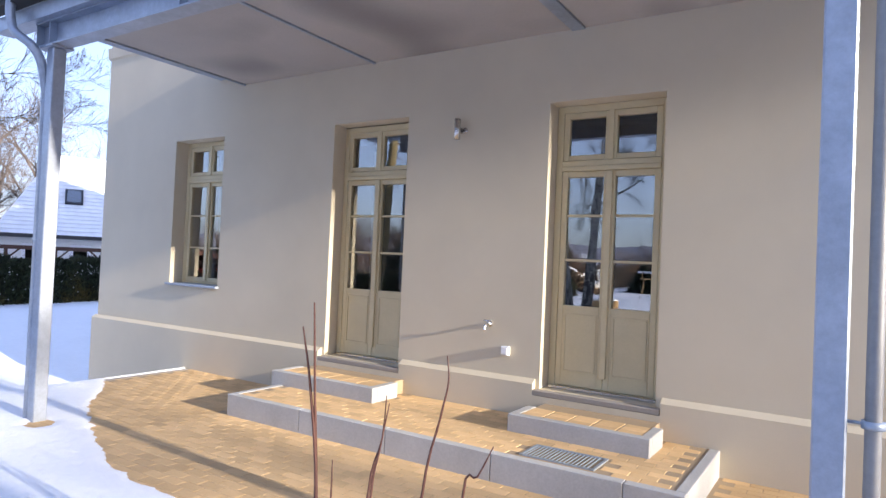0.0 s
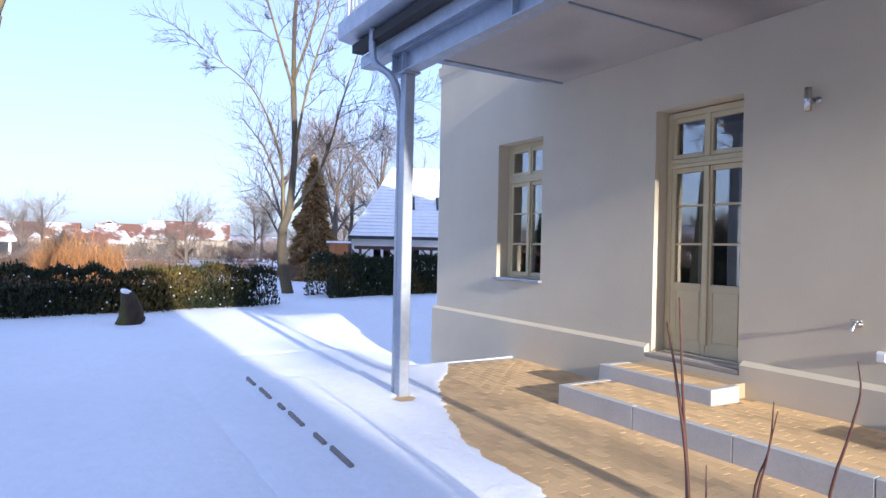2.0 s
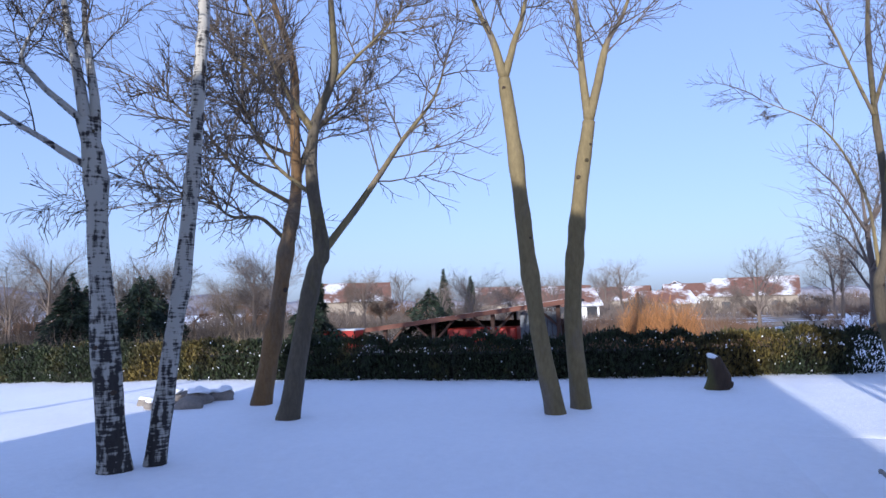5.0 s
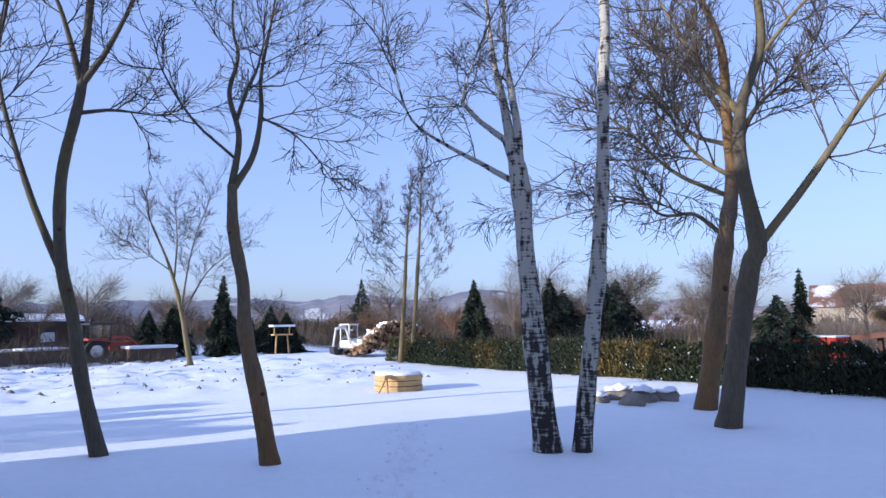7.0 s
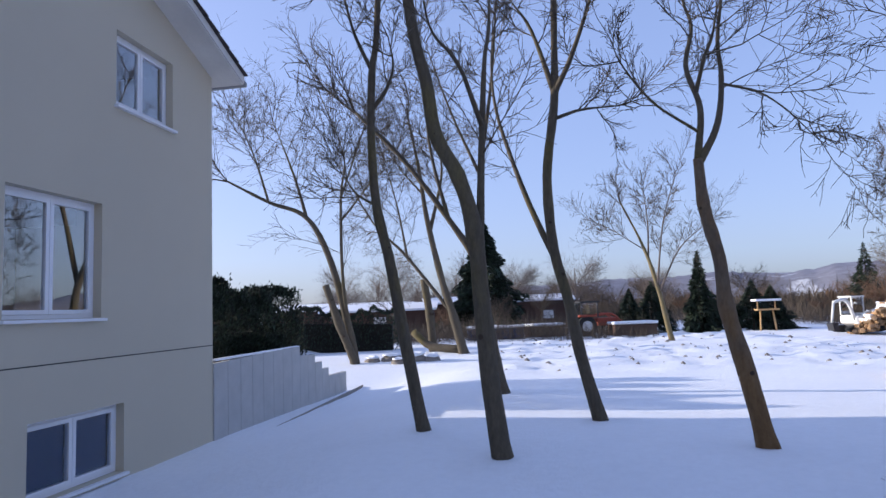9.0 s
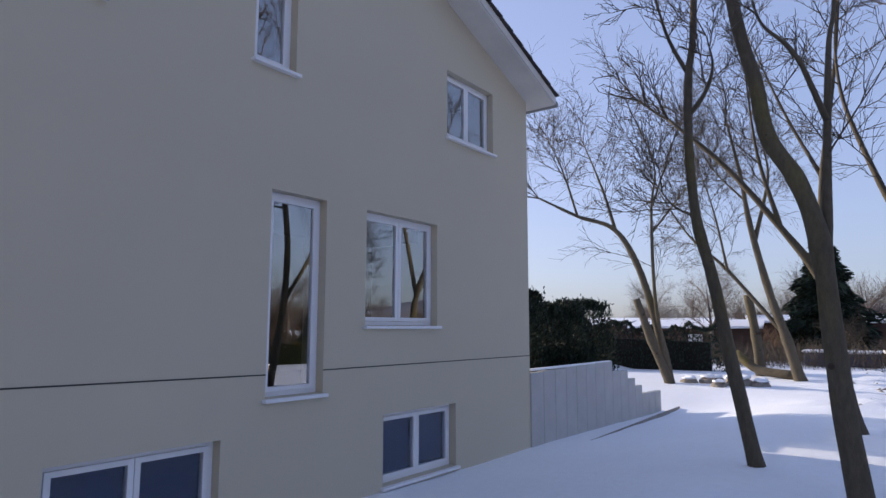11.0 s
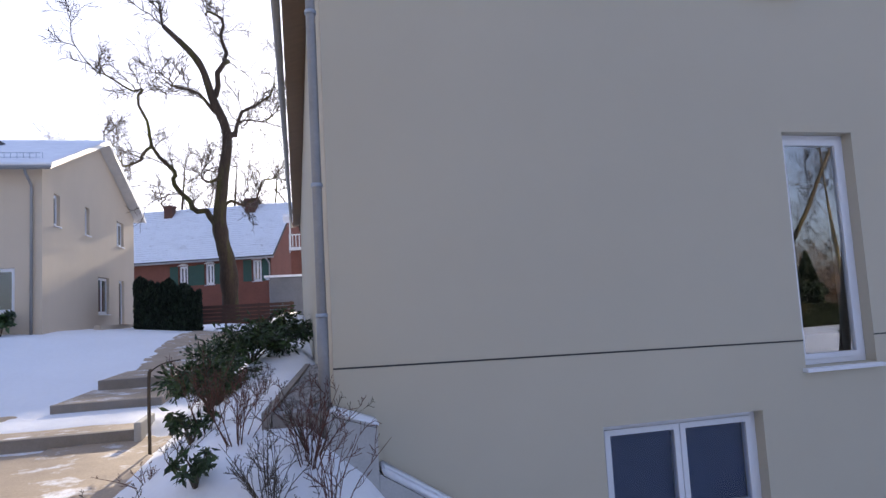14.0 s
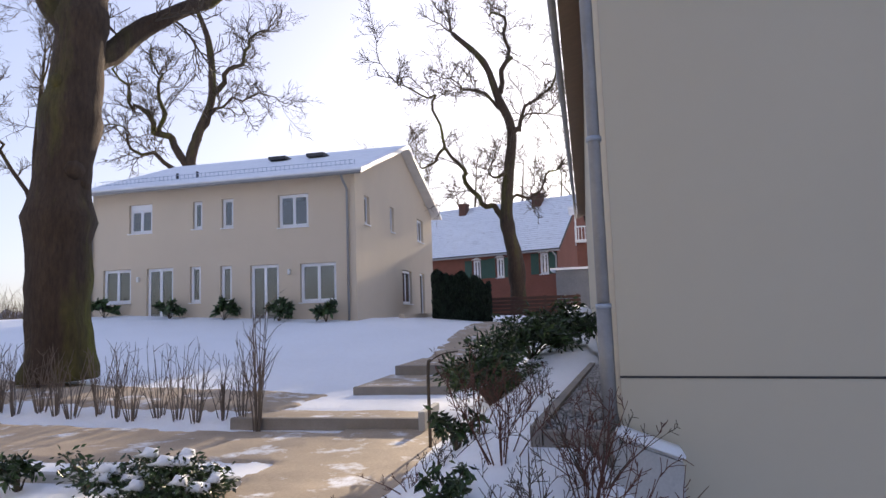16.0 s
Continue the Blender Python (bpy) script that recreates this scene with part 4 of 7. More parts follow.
for x in (3.6, 4.6):
    bar("roof_vent", [(x, 0.9, 7.6), (x, 0.9, 7.86)], 0.06, "dark_metal", house_c, 8)
for x in (2.4, 9.45):
    lampc = part("wall_lamp", boxes((x - 0.05, -0.14, 3.0, x + 0.05, 0.0, 3.22), bevel=0.02), "white_paint", house_c)
low = tagged(part("low_wall", boxes((30.6, 2.7, 0.3, 36.5, 2.95, 1.25), bevel=0.01), "plaster_c"), "low rendered wall beside the cream house", "wall")

# ---- brick house behind the old oak ----
house_d = empty("brick_house", pose(62.4, 11.98, -0.37, 0, 0, -108) @ Matrix.Scale(1.3, 4), "old red brick house with green shutters and a snow-dusted tiled roof", "house")
DL = 12.2
wins_d = [(5.95, 6.55, 3.5, 4.8, 2), (7.75, 8.35, 3.5, 4.85, 2), (10.95, 11.55, 3.55, 4.95, 2)]
part("front_wall", wall_mesh(DL - 0.802, 0.6, 5.2, 0.4, [(w[0] - 0.401, w[1] - 0.401, w[2], w[3]) for w in wins_d]), "brick", house_d, m=pose(0.401, 0, 0))
for w in wins_d:
    window(house_d, pose(w[0], 0, w[2]), w[1] - w[0], w[3] - w[2], w[4], fw=0.08, glass="glass_far")
    bm = bmesh.new()
    prism(bm, [(w[0] - 0.1 + (w[1] - w[0] + 0.2) * i / 6, w[3] + 0.02 + 0.16 * math.sin(math.pi * i / 6)) for i in range(7)], "y", -0.03, 0.0)
    part("window_arch", bm, "white_paint", house_d)
    for x in (w[0] - 0.62, w[1] + 0.04):
        sh = part("shutter", boxes((x, -0.05, w[2], x + 0.56, -0.01, w[3]), bevel=0.006), "shutter", house_d)
        for i in range(7):
            part("louvre", boxes((x + 0.06, -0.058, w[2] + 0.12 + i * 0.16, x + 0.5, -0.0505, w[2] + 0.2 + i * 0.16)), "shutter", sh)
part("gable_wall", wall_mesh(9.0, 0.6, 5.2, 0.4, [], top=(4.5, 9.0)), "brick", house_d, m=pose(DL, 0, 0, 0, 0, 90))
part("gable_wall", wall_mesh(9.0, 0.6, 5.2, 0.4, [], top=(4.5, 9.0)), "brick", house_d, m=pose(0.4, 0, 0, 0, 0, 90))
part("inner_wall", boxes((0.4, 3, 0.6, DL - 0.4, 3.1, 5.2)), "room", house_d)
pitched_roof(house_d, -0.4, DL + 0.35, -0.5, 9.5, 5.0, 9.25, 0.12, "roof_tile", "x")
kd = (9.25 - 5.0) / 5.0
for i in range(26):
    a, b = i / 26, (i + 0.93) / 26
    bm = bmesh.new()
    ya, yb = -0.5 + 5 * a, -0.5 + 5 * b
    za, zb = 5.0 + 4.25 * a + 0.16, 5.0 + 4.25 * b + 0.125
    prism(bm, ((ya, za), (yb, zb), (yb, zb + 0.04), (ya, za + 0.04)), "x", -0.36, DL + 0.3)
    part("tile_course", bm, "roof_thin_snow", house_d)
ch = part("chimney", boxes((DL - 3.1, 3.6, 8.0, DL - 2.4, 4.3, 9.6), (DL - 3.16, 3.54, 9.6, DL - 2.34, 4.36, 9.72)), "old_brick", house_d)
part("chimney", boxes((DL - 9.2, 3.6, 8.0, DL - 8.6, 4.2, 9.5), (DL - 9.26, 3.54, 9.5, DL - 8.54, 4.26, 9.62)), "old_brick", house_d)
bar("gutter", [(-0.4, -0.55, 5.02), (DL + 0.35, -0.55, 5.02)], 0.06, "zinc", house_d, 8)
bar("downpipe", smoothed([(DL - 0.2, -0.5, 5.0), (DL - 0.1, -0.1, 4.7), (DL - 0.1, -0.06, 4.4)], 3) + [Vector((DL - 0.1, -0.06, 1.2))], 0.05, "zinc", house_d, 8)
balc_d = empty("white_balcony", pose(52, -6.2, 0), "white wooden balcony with arched rails behind the brick house", "balcony")
part("deck", boxes((-1, -1.5, 6.1, 1.5, 1.5, 6.3)), "white_paint", balc_d)
part("rail", boxes((-1.05, -1.5, 7.2, -0.98, 1.5, 7.3)), "white_paint", balc_d)
for i in range(13):
    part("baluster", boxes((-1.04, -1.45 + i * 0.24, 6.3, -1.0, -1.39 + i * 0.24, 7.2)), "white_paint", balc_d)
part("wall", boxes((-0.5, -1.4, 1.0, 1.4, 1.4, 6.1)), "brick", balc_d)
part("roof", boxes((-1.3, -1.9, 8.6, 2, 1.9, 8.8)), "roof_snow", balc_d)
for y in (-1.4, 1.4):
    part("post", boxes((-1.05, y - 0.06, 6.3, -0.93, y + 0.06, 8.6)), "white_paint", balc_d)
shed_d = empty("lean_to_shed", pose(41, -4.8, 0), "small grey shed with a snowy flat roof", "shed")
part("wall", boxes((0, -1.6, 0.8, 2.4, 1.2, 3.5)), "wood_grey", shed_d)
part("roof", boxes((-0.3, -1.9, 3.5, 2.6, 1.5, 3.62)), "roof_snow", shed_d)
fence_d = empty("board_fence", pose(35.5, 0, 0), "low brown board fence across the end of the yard", "fence")
for i in range(5):
    part("board", boxes((0, -5.0, 1.0 + i * 0.19, 0.04, 1.6, 1.15 + i * 0.19), bevel=0.005), "wood_dark", fence_d)
for i in range(5):
    part("post", boxes((0.045, -4.9 + i * 1.6, 0.6, 0.14, -4.8 + i * 1.6, 1.95)), "wood_dark", fence_d)

# ---- neighbour's house beyond the hedge ----
house_r = empty("neighbour_house", pose(-26, 5.75, 0, 0, 0, 64), "white bungalow with a steep snow-covered roof and roof windows", "house")
wins_r = [(0.9, 2.0, 0.1, 1.2, 2), (2.6, 3.4, 0.0, 1.2, 1), (4.2, 5.2, -0.5, 1.25, 2)]
part("front_wall", wall_mesh(13, -0.8, 1.75, 0.35, [w[:4] for w in wins_r]), "white_paint", house_r, m=pose(0.15, 0.4, 0))
for w in wins_r:
    window(house_r, pose(w[0] + 0.15, 0.4, w[2]), w[1] - w[0], w[3] - w[2], w[4], fw=0.08, glass="glass_far")
part("side_wall", boxes((0.15, 0.75, -0.8, 0.5, 8.6, 1.75)), "white_paint", house_r)
part("inner_wall", boxes((0.5, 3, -0.8, 13, 3.1, 1.75)), "room", house_r)
bm = bmesh.new()
c = [bm.verts.new(p) for p in ((0, 0, 1.55), (13.5, 0, 1.55), (13.5, 9, 1.55), (0, 9, 1.55), (2.0, 4.5, 5.4), (13.5, 4.5, 5.4))]
for f in ((0, 1, 5, 4), (1, 2, 5), (2, 3, 4, 5), (3, 0, 4), (3, 2, 1, 0)):
    bm.faces.new([c[i] for i in f])
part("roof", bm, "roof_snow", house_r, "hipped roof under snow")
for i in range(1, 22):
    t = i / 22
    part("tile_course", boxes((2.0 * t + 0.05, 4.5 * t - 0.02, 1.55 + 3.85 * t + 0.012, 13.4, 4.5 * t + 0.02, 1.55 + 3.85 * t + 0.05)), "roof_snow", house_r)
part("eave_board", boxes((-0.02, -0.03, 1.42, 13.5, 0.0, 1.58)), "dark_metal", house_r)
sl = math.degrees(math.atan2(3.85, 4.5))
for x, z in ((2.5, 0.36), (4.3, 0.36), (6.6, 0.36)):
    rw = part("roof_window", boxes((0, 0, 0.02, 0.7, 1.05, 0.10), bevel=0.01), "dark_metal", house_r, m=pose(x, 4.5 * z, 1.55 + 3.85 * z, sl))
    part("pane", boxes((0.08, 0.1, 0.101, 0.62, 0.95, 0.108)), "glass", rw)
pergola = empty("pergola", pose(-24.56, 4.6, 0, 0, 0, 64), "dark timber pergola along the white house", "pergola")
part("beam", boxes((0.8, 0, 0.95, 9, 0.12, 1.1)), "wood_dark", pergola)
for x in (1.0, 2.6, 4.2, 5.8, 7.4):
    part("post", boxes((x, 0, -0.8, x + 0.12, 0.12, 0.95)), "wood_dark", pergola)
    V2, F2 = [], []
    tube(V2, F2, [(x + 0.06, 0.06, 0.55), (x + 0.5, 0.06, 0.98)], [0.04, 0.04], 4)
    tube(V2, F2, [(x + 0.06, 0.06, 0.55), (x - 0.38, 0.06, 0.98)], [0.04, 0.04], 4)
    raw("brace", V2, F2, "wood_dark", pergola)
hut = empty("bird_house", pose(-23.0, 4.1, -0.6), "small orange timber hut with a snowy roof", "hut")
part("wall", boxes((-0.3, -0.3, 0.6, 0.3, 0.3, 1.8)), "wood_orange", hut)
part("roof", boxes((-0.4, -0.4, 1.8, 0.4, 0.4, 1.88)), "roof_snow", hut)
part("leg", boxes((-0.1, -0.1, 0.0, 0.1, 0.1, 0.6)), "wood_dark", hut)

# ---- carport beyond the hedge ----
shed = empty("timber_carport", pose(-20, -15.4, 0, 0, 0, 90), "open dark timber carport with a sloping roof", "carport")
def roofz(x):
    return 0.45 + 0.115 * x
bm = bmesh.new()
prism(bm, ((-0.5, roofz(-0.5)), (7.2, roofz(7.2)), (7.2, roofz(7.2) + 0.10), (-0.5, roofz(-0.5) + 0.10)), "y", -0.3, 4.6)
part("roof", bm, "wood_dark", shed)
bm = bmesh.new()
prism(bm, ((-0.5, roofz(-0.5) - 0.04), (7.2, roofz(7.2) - 0.04), (7.2, roofz(7.2) + 0.12), (-0.5, roofz(-0.5) + 0.12)), "y", -0.36, -0.31)
part("fascia", bm, "wood_brown", shed)
bm = bmesh.new()
prism(bm, ((-0.3, roofz(-0.3) + 0.105), (7.1, roofz(7.1) + 0.105), (7.1, roofz(7.1) + 0.15), (-0.3, roofz(-0.3) + 0.14)), "y", 1.0, 4.5)
part("snow_cover", bm, "roof_snow", shed)
for x in (0.2, 2.1, 4.3, 6.6):
    for y in (0, 4.3):
        part("post", boxes((x, y, -1.0, x + 0.13, y + 0.13, roofz(x))), "wood_dark", shed)
    V2, F2 = [], []
    tube(V2, F2, [(x + 0.06, 0.06, roofz(x) - 0.75), (x + 0.85, 0.06, roofz(x + 0.85) - 0.02)], [0.05, 0.05], 4)
    tube(V2, F2, [(x + 0.06, 0.06, roofz(x) - 0.75), (x - 0.65, 0.06, roofz(x - 0.65) - 0.02)], [0.05, 0.05], 4)
    raw("brace", V2, F2, "wood_dark", shed)
for i in range(9):
    part("board", boxes((5.3 + i * 0.16, 0.3, -0.9, 5.44 + i * 0.16, 0.34, roofz(5.3) - 0.1)), "wood_grey", shed)
part("back_wall", boxes((0.2, 4.32, -0.9, 6.7, 4.38, 0.6)), "wood_dark", shed)
car = empty("red_trailer", pose(-20.6, -12.9, -0.62, 0, 0, 90), "red farm trailer under the carport", "trailer")
part("body", boxes((0, 0, 0.55, 2.6, 1.4, 1.05), bevel=0.04), "red_paint", car)
for x in (0.5, 2.0):
    bar("wheel", [(x, -0.1, 0.35), (x, 0.1, 0.35)], 0.35, "rubber", car, 16)
box_r = empty("red_crate", pose(-19.6, -17.1, -0.62), "red crate standing behind the hedge", "crate")
part("body", boxes((0, 0, 0.5, 0.8, 1.3, 1.1), bevel=0.02), "red_paint", box_r)
part("lid", boxes((-0.03, -0.03, 1.1, 0.83, 1.33, 1.15), bevel=0.01), "white_paint", box_r)
part("stand", boxes((0.1, 0.1, -0.2, 0.7, 1.2, 0.5)), "wood_dark", box_r)

# ---- trees ----
def spread_twigs(V, F, pts, rad, count, length, rng, levels=2, rise=0.15, droop=0.0, start=0.25, sides=3, thick=0.012, thin=0.0035, wild=0.135):
    """Bare branchlets along a limb, each forking again, spaced evenly and turned round the limb."""
    pts = [Vector(p) for p in pts]
    turn = rng.uniform(0, 6.3)
    for k in range(count):
        t = start + (1 - start) * min(0.999, (k + rng.random()) / count)
        f = t * (len(pts) - 1)
        i = min(int(f), len(pts) - 2)
        p = pts[i].lerp(pts[i + 1], f - i)
        d = (pts[i + 1] - pts[i]).normalized()
        turn += 2.4 + rng.gauss(0, 0.4)
        a = d.orthogonal().normalized()
        side = a * math.cos(turn) + d.cross(a) * math.sin(turn)
        go = (d * rng.uniform(0.35, 0.95) + side * rng.uniform(0.7, 1.1) + Vector((0, 0, rise))).normalized()
        ln = length * rng.uniform(0.6, 1.3) * (1.2 - 0.6 * t)
        twig(V, F, p, go, ln, min(thick, rad * 0.6), rng, levels, droop, sides, thin, wild)


def twig(V, F, p, go, ln, r, rng, levels, droop, sides, thin=0.0035, wild=0.135):
    pts, d = [p.copy()], go.copy()
    n = 5 if levels else 3
    for k in range(n):
        d = (d + Vector((rng.gauss(0, wild), rng.gauss(0, wild), rng.gauss(0, wild) + (0.06 - droop * (k + 1) / n)))).normalized()
        pts.append(pts[-1] + d * (ln / n))
    tube(V, F, pts, [max(r * (1 - 0.7 * k / n), thin) for k in range(n + 1)], sides)
    if levels:
        flip = rng.choice((-1, 1))
        for k in range(1, n + 1):
            for _ in range(2 if levels > 1 and k > 1 else 1):
                dd = (pts[k] - pts[k - 1]).normalized()
                s = dd.cross(Vector((rng.gauss(0, 1), rng.gauss(0, 1), rng.gauss(0, 0.7))))
                s = s.normalized() * flip if s.length > 1e-4 else dd.orthogonal()
                flip = -flip
                twig(V, F, pts[k - 1].lerp(pts[k], rng.random()), (dd + s * rng.uniform(0.55, 1.15)).normalized(), ln * rng.uniform(0.36, 0.66) * (1.1 - 0.08 * k), r * 0.6, rng, levels - 1, droop, 3, thin, wild)


def bole(V, F, pts, radii, seed, foot=True, n=14):
    """A trunk or heavy limb: uneven round, with swellings and roots that spread at the foot."""
    base = len(V)
    tube(V, F, pts, radii, n)
    for i, p in enumerate(pts):
        for k in range(n):
            q = Vector(V[base + i * n + k])
            a = 2 * math.pi * k / n
            f = 1 + 0.10 * noise.noise((q.x * 2.2 + seed, q.y * 2.2, q.z * 1.3)) + 0.07 * noise.noise((q.x * 6 + seed, q.y * 6, q.z * 3.0))
            if foot:
                h = max(0.0, p.z)
                f += math.exp(-h / 0.12) * (0.07 + 0.10 * math.sin(a * 3 + seed) + 0.06 * math.sin(a * 5 + seed * 2))
            V[base + i * n + k] = tuple(p + (q - p) * f)


def tree(label, at, yaw, trunk, limbs, r0, bark="bark", limb_bark=None, twigs=14, length=1.0, seed=1, thick=0.014, droop=0.0, levels=2, r_limb=0.5, crown="twig", lean=0.0, trunk_twigs=0, top=0.35, flare=1.25, category="tree", group="trees on the snowy lawn", name="tree", knots=3, thin=0.0035, wild=0.135, gnarl=0.0):
    """A bare tree: trunk and limbs as (sideways, up) from the foot, in the upright plane that yaw faces."""
    rng = random.Random(seed)
    r0 *= 0.87 if group != "trees on the snowy lawn" or at[0] < -3 else 0.74
    x, y, z = at
    ob = empty(name, pose(x, y, z), label, category, group)
    across, away = Vector((math.cos(radians(yaw)), math.sin(radians(yaw)), 0)), Vector((-math.sin(radians(yaw)), math.cos(radians(yaw)), 0))

    def lift(poly, slope, z0):
        out = []
        for i, (u, h) in enumerate(poly):
            out.append(across * u + away * (slope * (h - z0) + (rng.gauss(0, 0.02) * min(1, h) if i else 0)) + Vector((0, 0, h)))
        return out
    tp = lift(trunk, lean, 0)
    tp[0] = tp[0] - Vector((0, 0, 0.2))
    sp = smoothed(tp, 8)
    n = len(sp)
    rad = [r0 * (1 - (1 - top) * i / (n - 1)) * (1 + (flare - 1) * 0.4 * math.exp(-max(0.0, p.z) * 2.2)) for i, p in enumerate(sp)]
    for _ in range(knots + 2):
        c, w = rng.randrange(6, n), rng.uniform(0.06, 0.16)
        rad = [r * (1 + w * math.exp(-((i - c) / 1.3) ** 2)) for i, r in enumerate(rad)]
    V, F = [], []
    bole(V, F, sp, rad, seed)
    raw("trunk", V, F, bark, ob, True)
    for _ in range(knots):
        i = rng.randrange(6, n - 1)
        d = (across * rng.uniform(-1, 1) - away * rng.uniform(0.2, 1)).normalized()
        c = sp[i] + d * rad[i] * 0.92
        kr = rad[i] * rng.uniform(0.22, 0.42)
        V, F = [], []
        tube(V, F, [c - d * kr * 0.4, c + d * kr * 0.25, c + d * kr * 0.45], [kr, kr * 0.85, kr * 0.35], 8)
        raw("knot", V, F, "bark_dark", ob, True)
    CV, CF = [], []
    half = [p for p in sp if p.z > sp[-1].z * 0.55]
    if trunk_twigs:
        spread_twigs(CV, CF, half, r0 * top, trunk_twigs, length, rng, levels, droop=droop, thick=thick, thin=thin, wild=wild)
    hosts = list(zip(sp, rad))
    for poly in limbs:
        lp = smoothed(lift(poly, rng.uniform(-0.35, 0.35), poly[0][1]), 6)
        if gnarl:
            lp = [p + Vector((noise.noise(p * 0.9 + Vector((seed, 0, 0))), noise.noise(p * 0.9 + Vector((0, seed, 0))), noise.noise(p * 0.9 + Vector((0, 0, seed))))) * gnarl * min(1, i / 4) for i, p in enumerate(lp)]
        host, hr = min(hosts, key=lambda q: (q[0] - lp[0]).length)
        off = host - lp[0]
        lp = [p + off * max(0.0, 1 - i / 4) for i, p in enumerate(lp)]
        r = min(hr * 0.8, r0 * r_limb)
        if abs(poly[1][0] - poly[0][0]) > 0.75 * (poly[1][1] - poly[0][1]):
            r *= 0.62
        hosts += [(p, r * (1 - 0.66 * i / (len(lp) - 1))) for i, p in enumerate(lp)][2:]
        V, F = [], []
        bole(V, F, lp, [r * (1 - 0.8 * i / (len(lp) - 1)) for i in range(len(lp))], seed, False, 9)
        raw("limb", V, F, limb_bark or bark, ob, True)
        spread_twigs(CV, CF, lp, r, max(3, int(twigs * 0.72)), length * 1.45, rng, levels, droop=droop, thick=thick * 1.35, thin=thin, wild=wild)
        twig(CV, CF, lp[-1], (lp[-1] - lp[-2]).normalized(), length * 1.7, min(0.018, r * 0.3), rng, levels, droop, 4, thin, wild)
        twig(CV, CF, lp[-1], ((lp[-1] - lp[-2]).normalized() + Vector((rng.gauss(0, 0.5), rng.gauss(0, 0.5), 0.2))).normalized(), length * 1.4, min(0.015, r * 0.25), rng, levels, droop, 4, thin, wild)
    if limbs and all((across * q[0][0] + Vector((0, 0, q[0][1])) - sp[-1]).length > 0.6 for q in limbs):
        for k in range(4):
            twig(CV, CF, sp[-1], ((sp[-1] - sp[-2]).normalized() + Vector((rng.gauss(0, 0.35), rng.gauss(0, 0.35), 0.1))).normalized(), length * 1.5, min(0.05, rad[-1] * (0.95 if k == 0 else 0.5)), rng, levels, droop, 5, thin, wild)
    if CV:
        raw("crown", CV, CF, crown, ob)
    return ob


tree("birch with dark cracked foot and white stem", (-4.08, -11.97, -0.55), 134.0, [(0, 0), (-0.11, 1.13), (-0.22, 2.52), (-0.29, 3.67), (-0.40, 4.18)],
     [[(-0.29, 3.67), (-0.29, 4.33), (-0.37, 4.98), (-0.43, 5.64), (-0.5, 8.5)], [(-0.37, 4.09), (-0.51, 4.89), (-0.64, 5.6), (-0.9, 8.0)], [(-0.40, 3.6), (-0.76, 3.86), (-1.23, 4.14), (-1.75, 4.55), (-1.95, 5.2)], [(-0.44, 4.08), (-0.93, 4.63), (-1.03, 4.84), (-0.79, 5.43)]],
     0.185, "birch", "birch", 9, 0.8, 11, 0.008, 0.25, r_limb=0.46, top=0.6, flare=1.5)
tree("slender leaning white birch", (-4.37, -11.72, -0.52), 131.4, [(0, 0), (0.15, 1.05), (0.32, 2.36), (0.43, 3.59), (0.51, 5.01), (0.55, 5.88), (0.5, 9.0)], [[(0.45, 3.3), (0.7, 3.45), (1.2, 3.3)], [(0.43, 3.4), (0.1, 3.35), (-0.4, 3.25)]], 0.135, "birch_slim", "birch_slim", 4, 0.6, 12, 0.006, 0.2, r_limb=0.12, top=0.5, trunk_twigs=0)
tree("leaning tree with orange algae on its stem", (-8.93, -13.24, -0.5), 123.2, [(0, 0), (0.31, 1.55), (0.56, 3.16), (0.73, 4.15), (0.72, 5.38), (0.70, 6.86), (0.33, 8.09)],
     [[(0.62, 3.92), (-0.31, 4.51), (-1.07, 5.35), (-1.81, 6.01)], [(0.51, 3.16), (0.05, 3.64), (-0.52, 3.67), (-1.07, 4.06), (-1.89, 3.94)], [(0.74, 4.82), (0.0, 5.34), (-0.36, 6.32), (-0.52, 7.89)], [(0.73, 4.48), (1.18, 5.51), (1.86, 6.13)], [(0.72, 5.4), (0.2, 6.4), (-0.9, 7.6)]],
     0.21, "bark_orange", "bark", 20, 1.25, 13, 0.016, 0.03, r_limb=0.42, top=0.3)
tree("leaning grey tree with a long side limb", (-7.5, -11.78, -0.48), 120.9, [(0, 0), (0.24, 1.25), (0.48, 2.43), (0.6, 2.8), (0.45, 4.02), (0.51, 4.98), (0.85, 5.97), (0.82, 7.27)],
     [[(0.62, 2.71), (1.48, 3.9), (2.19, 4.95), (2.93, 5.95), (3.3, 6.9)], [(0.41, 3.74), (-0.27, 4.38), (-0.7, 5.31)], [(0.75, 5.77), (1.54, 6.57), (2.25, 7.4)], [(0.5, 4.9), (0.0, 5.6), (-0.6, 6.9)]],
     0.20, "bark", "bark_yellow", 18, 1.15, 14, 0.014, 0.03, r_limb=0.42, top=0.3)
tree("grey-stemmed tree forking high up, one of a pair", (-8.42, -7.4, -0.54), 97.1, [(0, 0), (-0.22, 1.06), (-0.38, 2.45), (-0.47, 3.58), (-0.58, 4.84), (-0.67, 5.63)],
     [[(-0.67, 5.63), (-0.84, 6.34), (-1.14, 7.08), (-1.6, 8.6)], [(-0.64, 5.63), (-0.49, 6.31), (-0.30, 6.98), (0.0, 8.8)]], 0.175, "bark_yellow", "bark_yellow", 10, 1.0, 15, 0.012, r_limb=0.62, top=0.66)
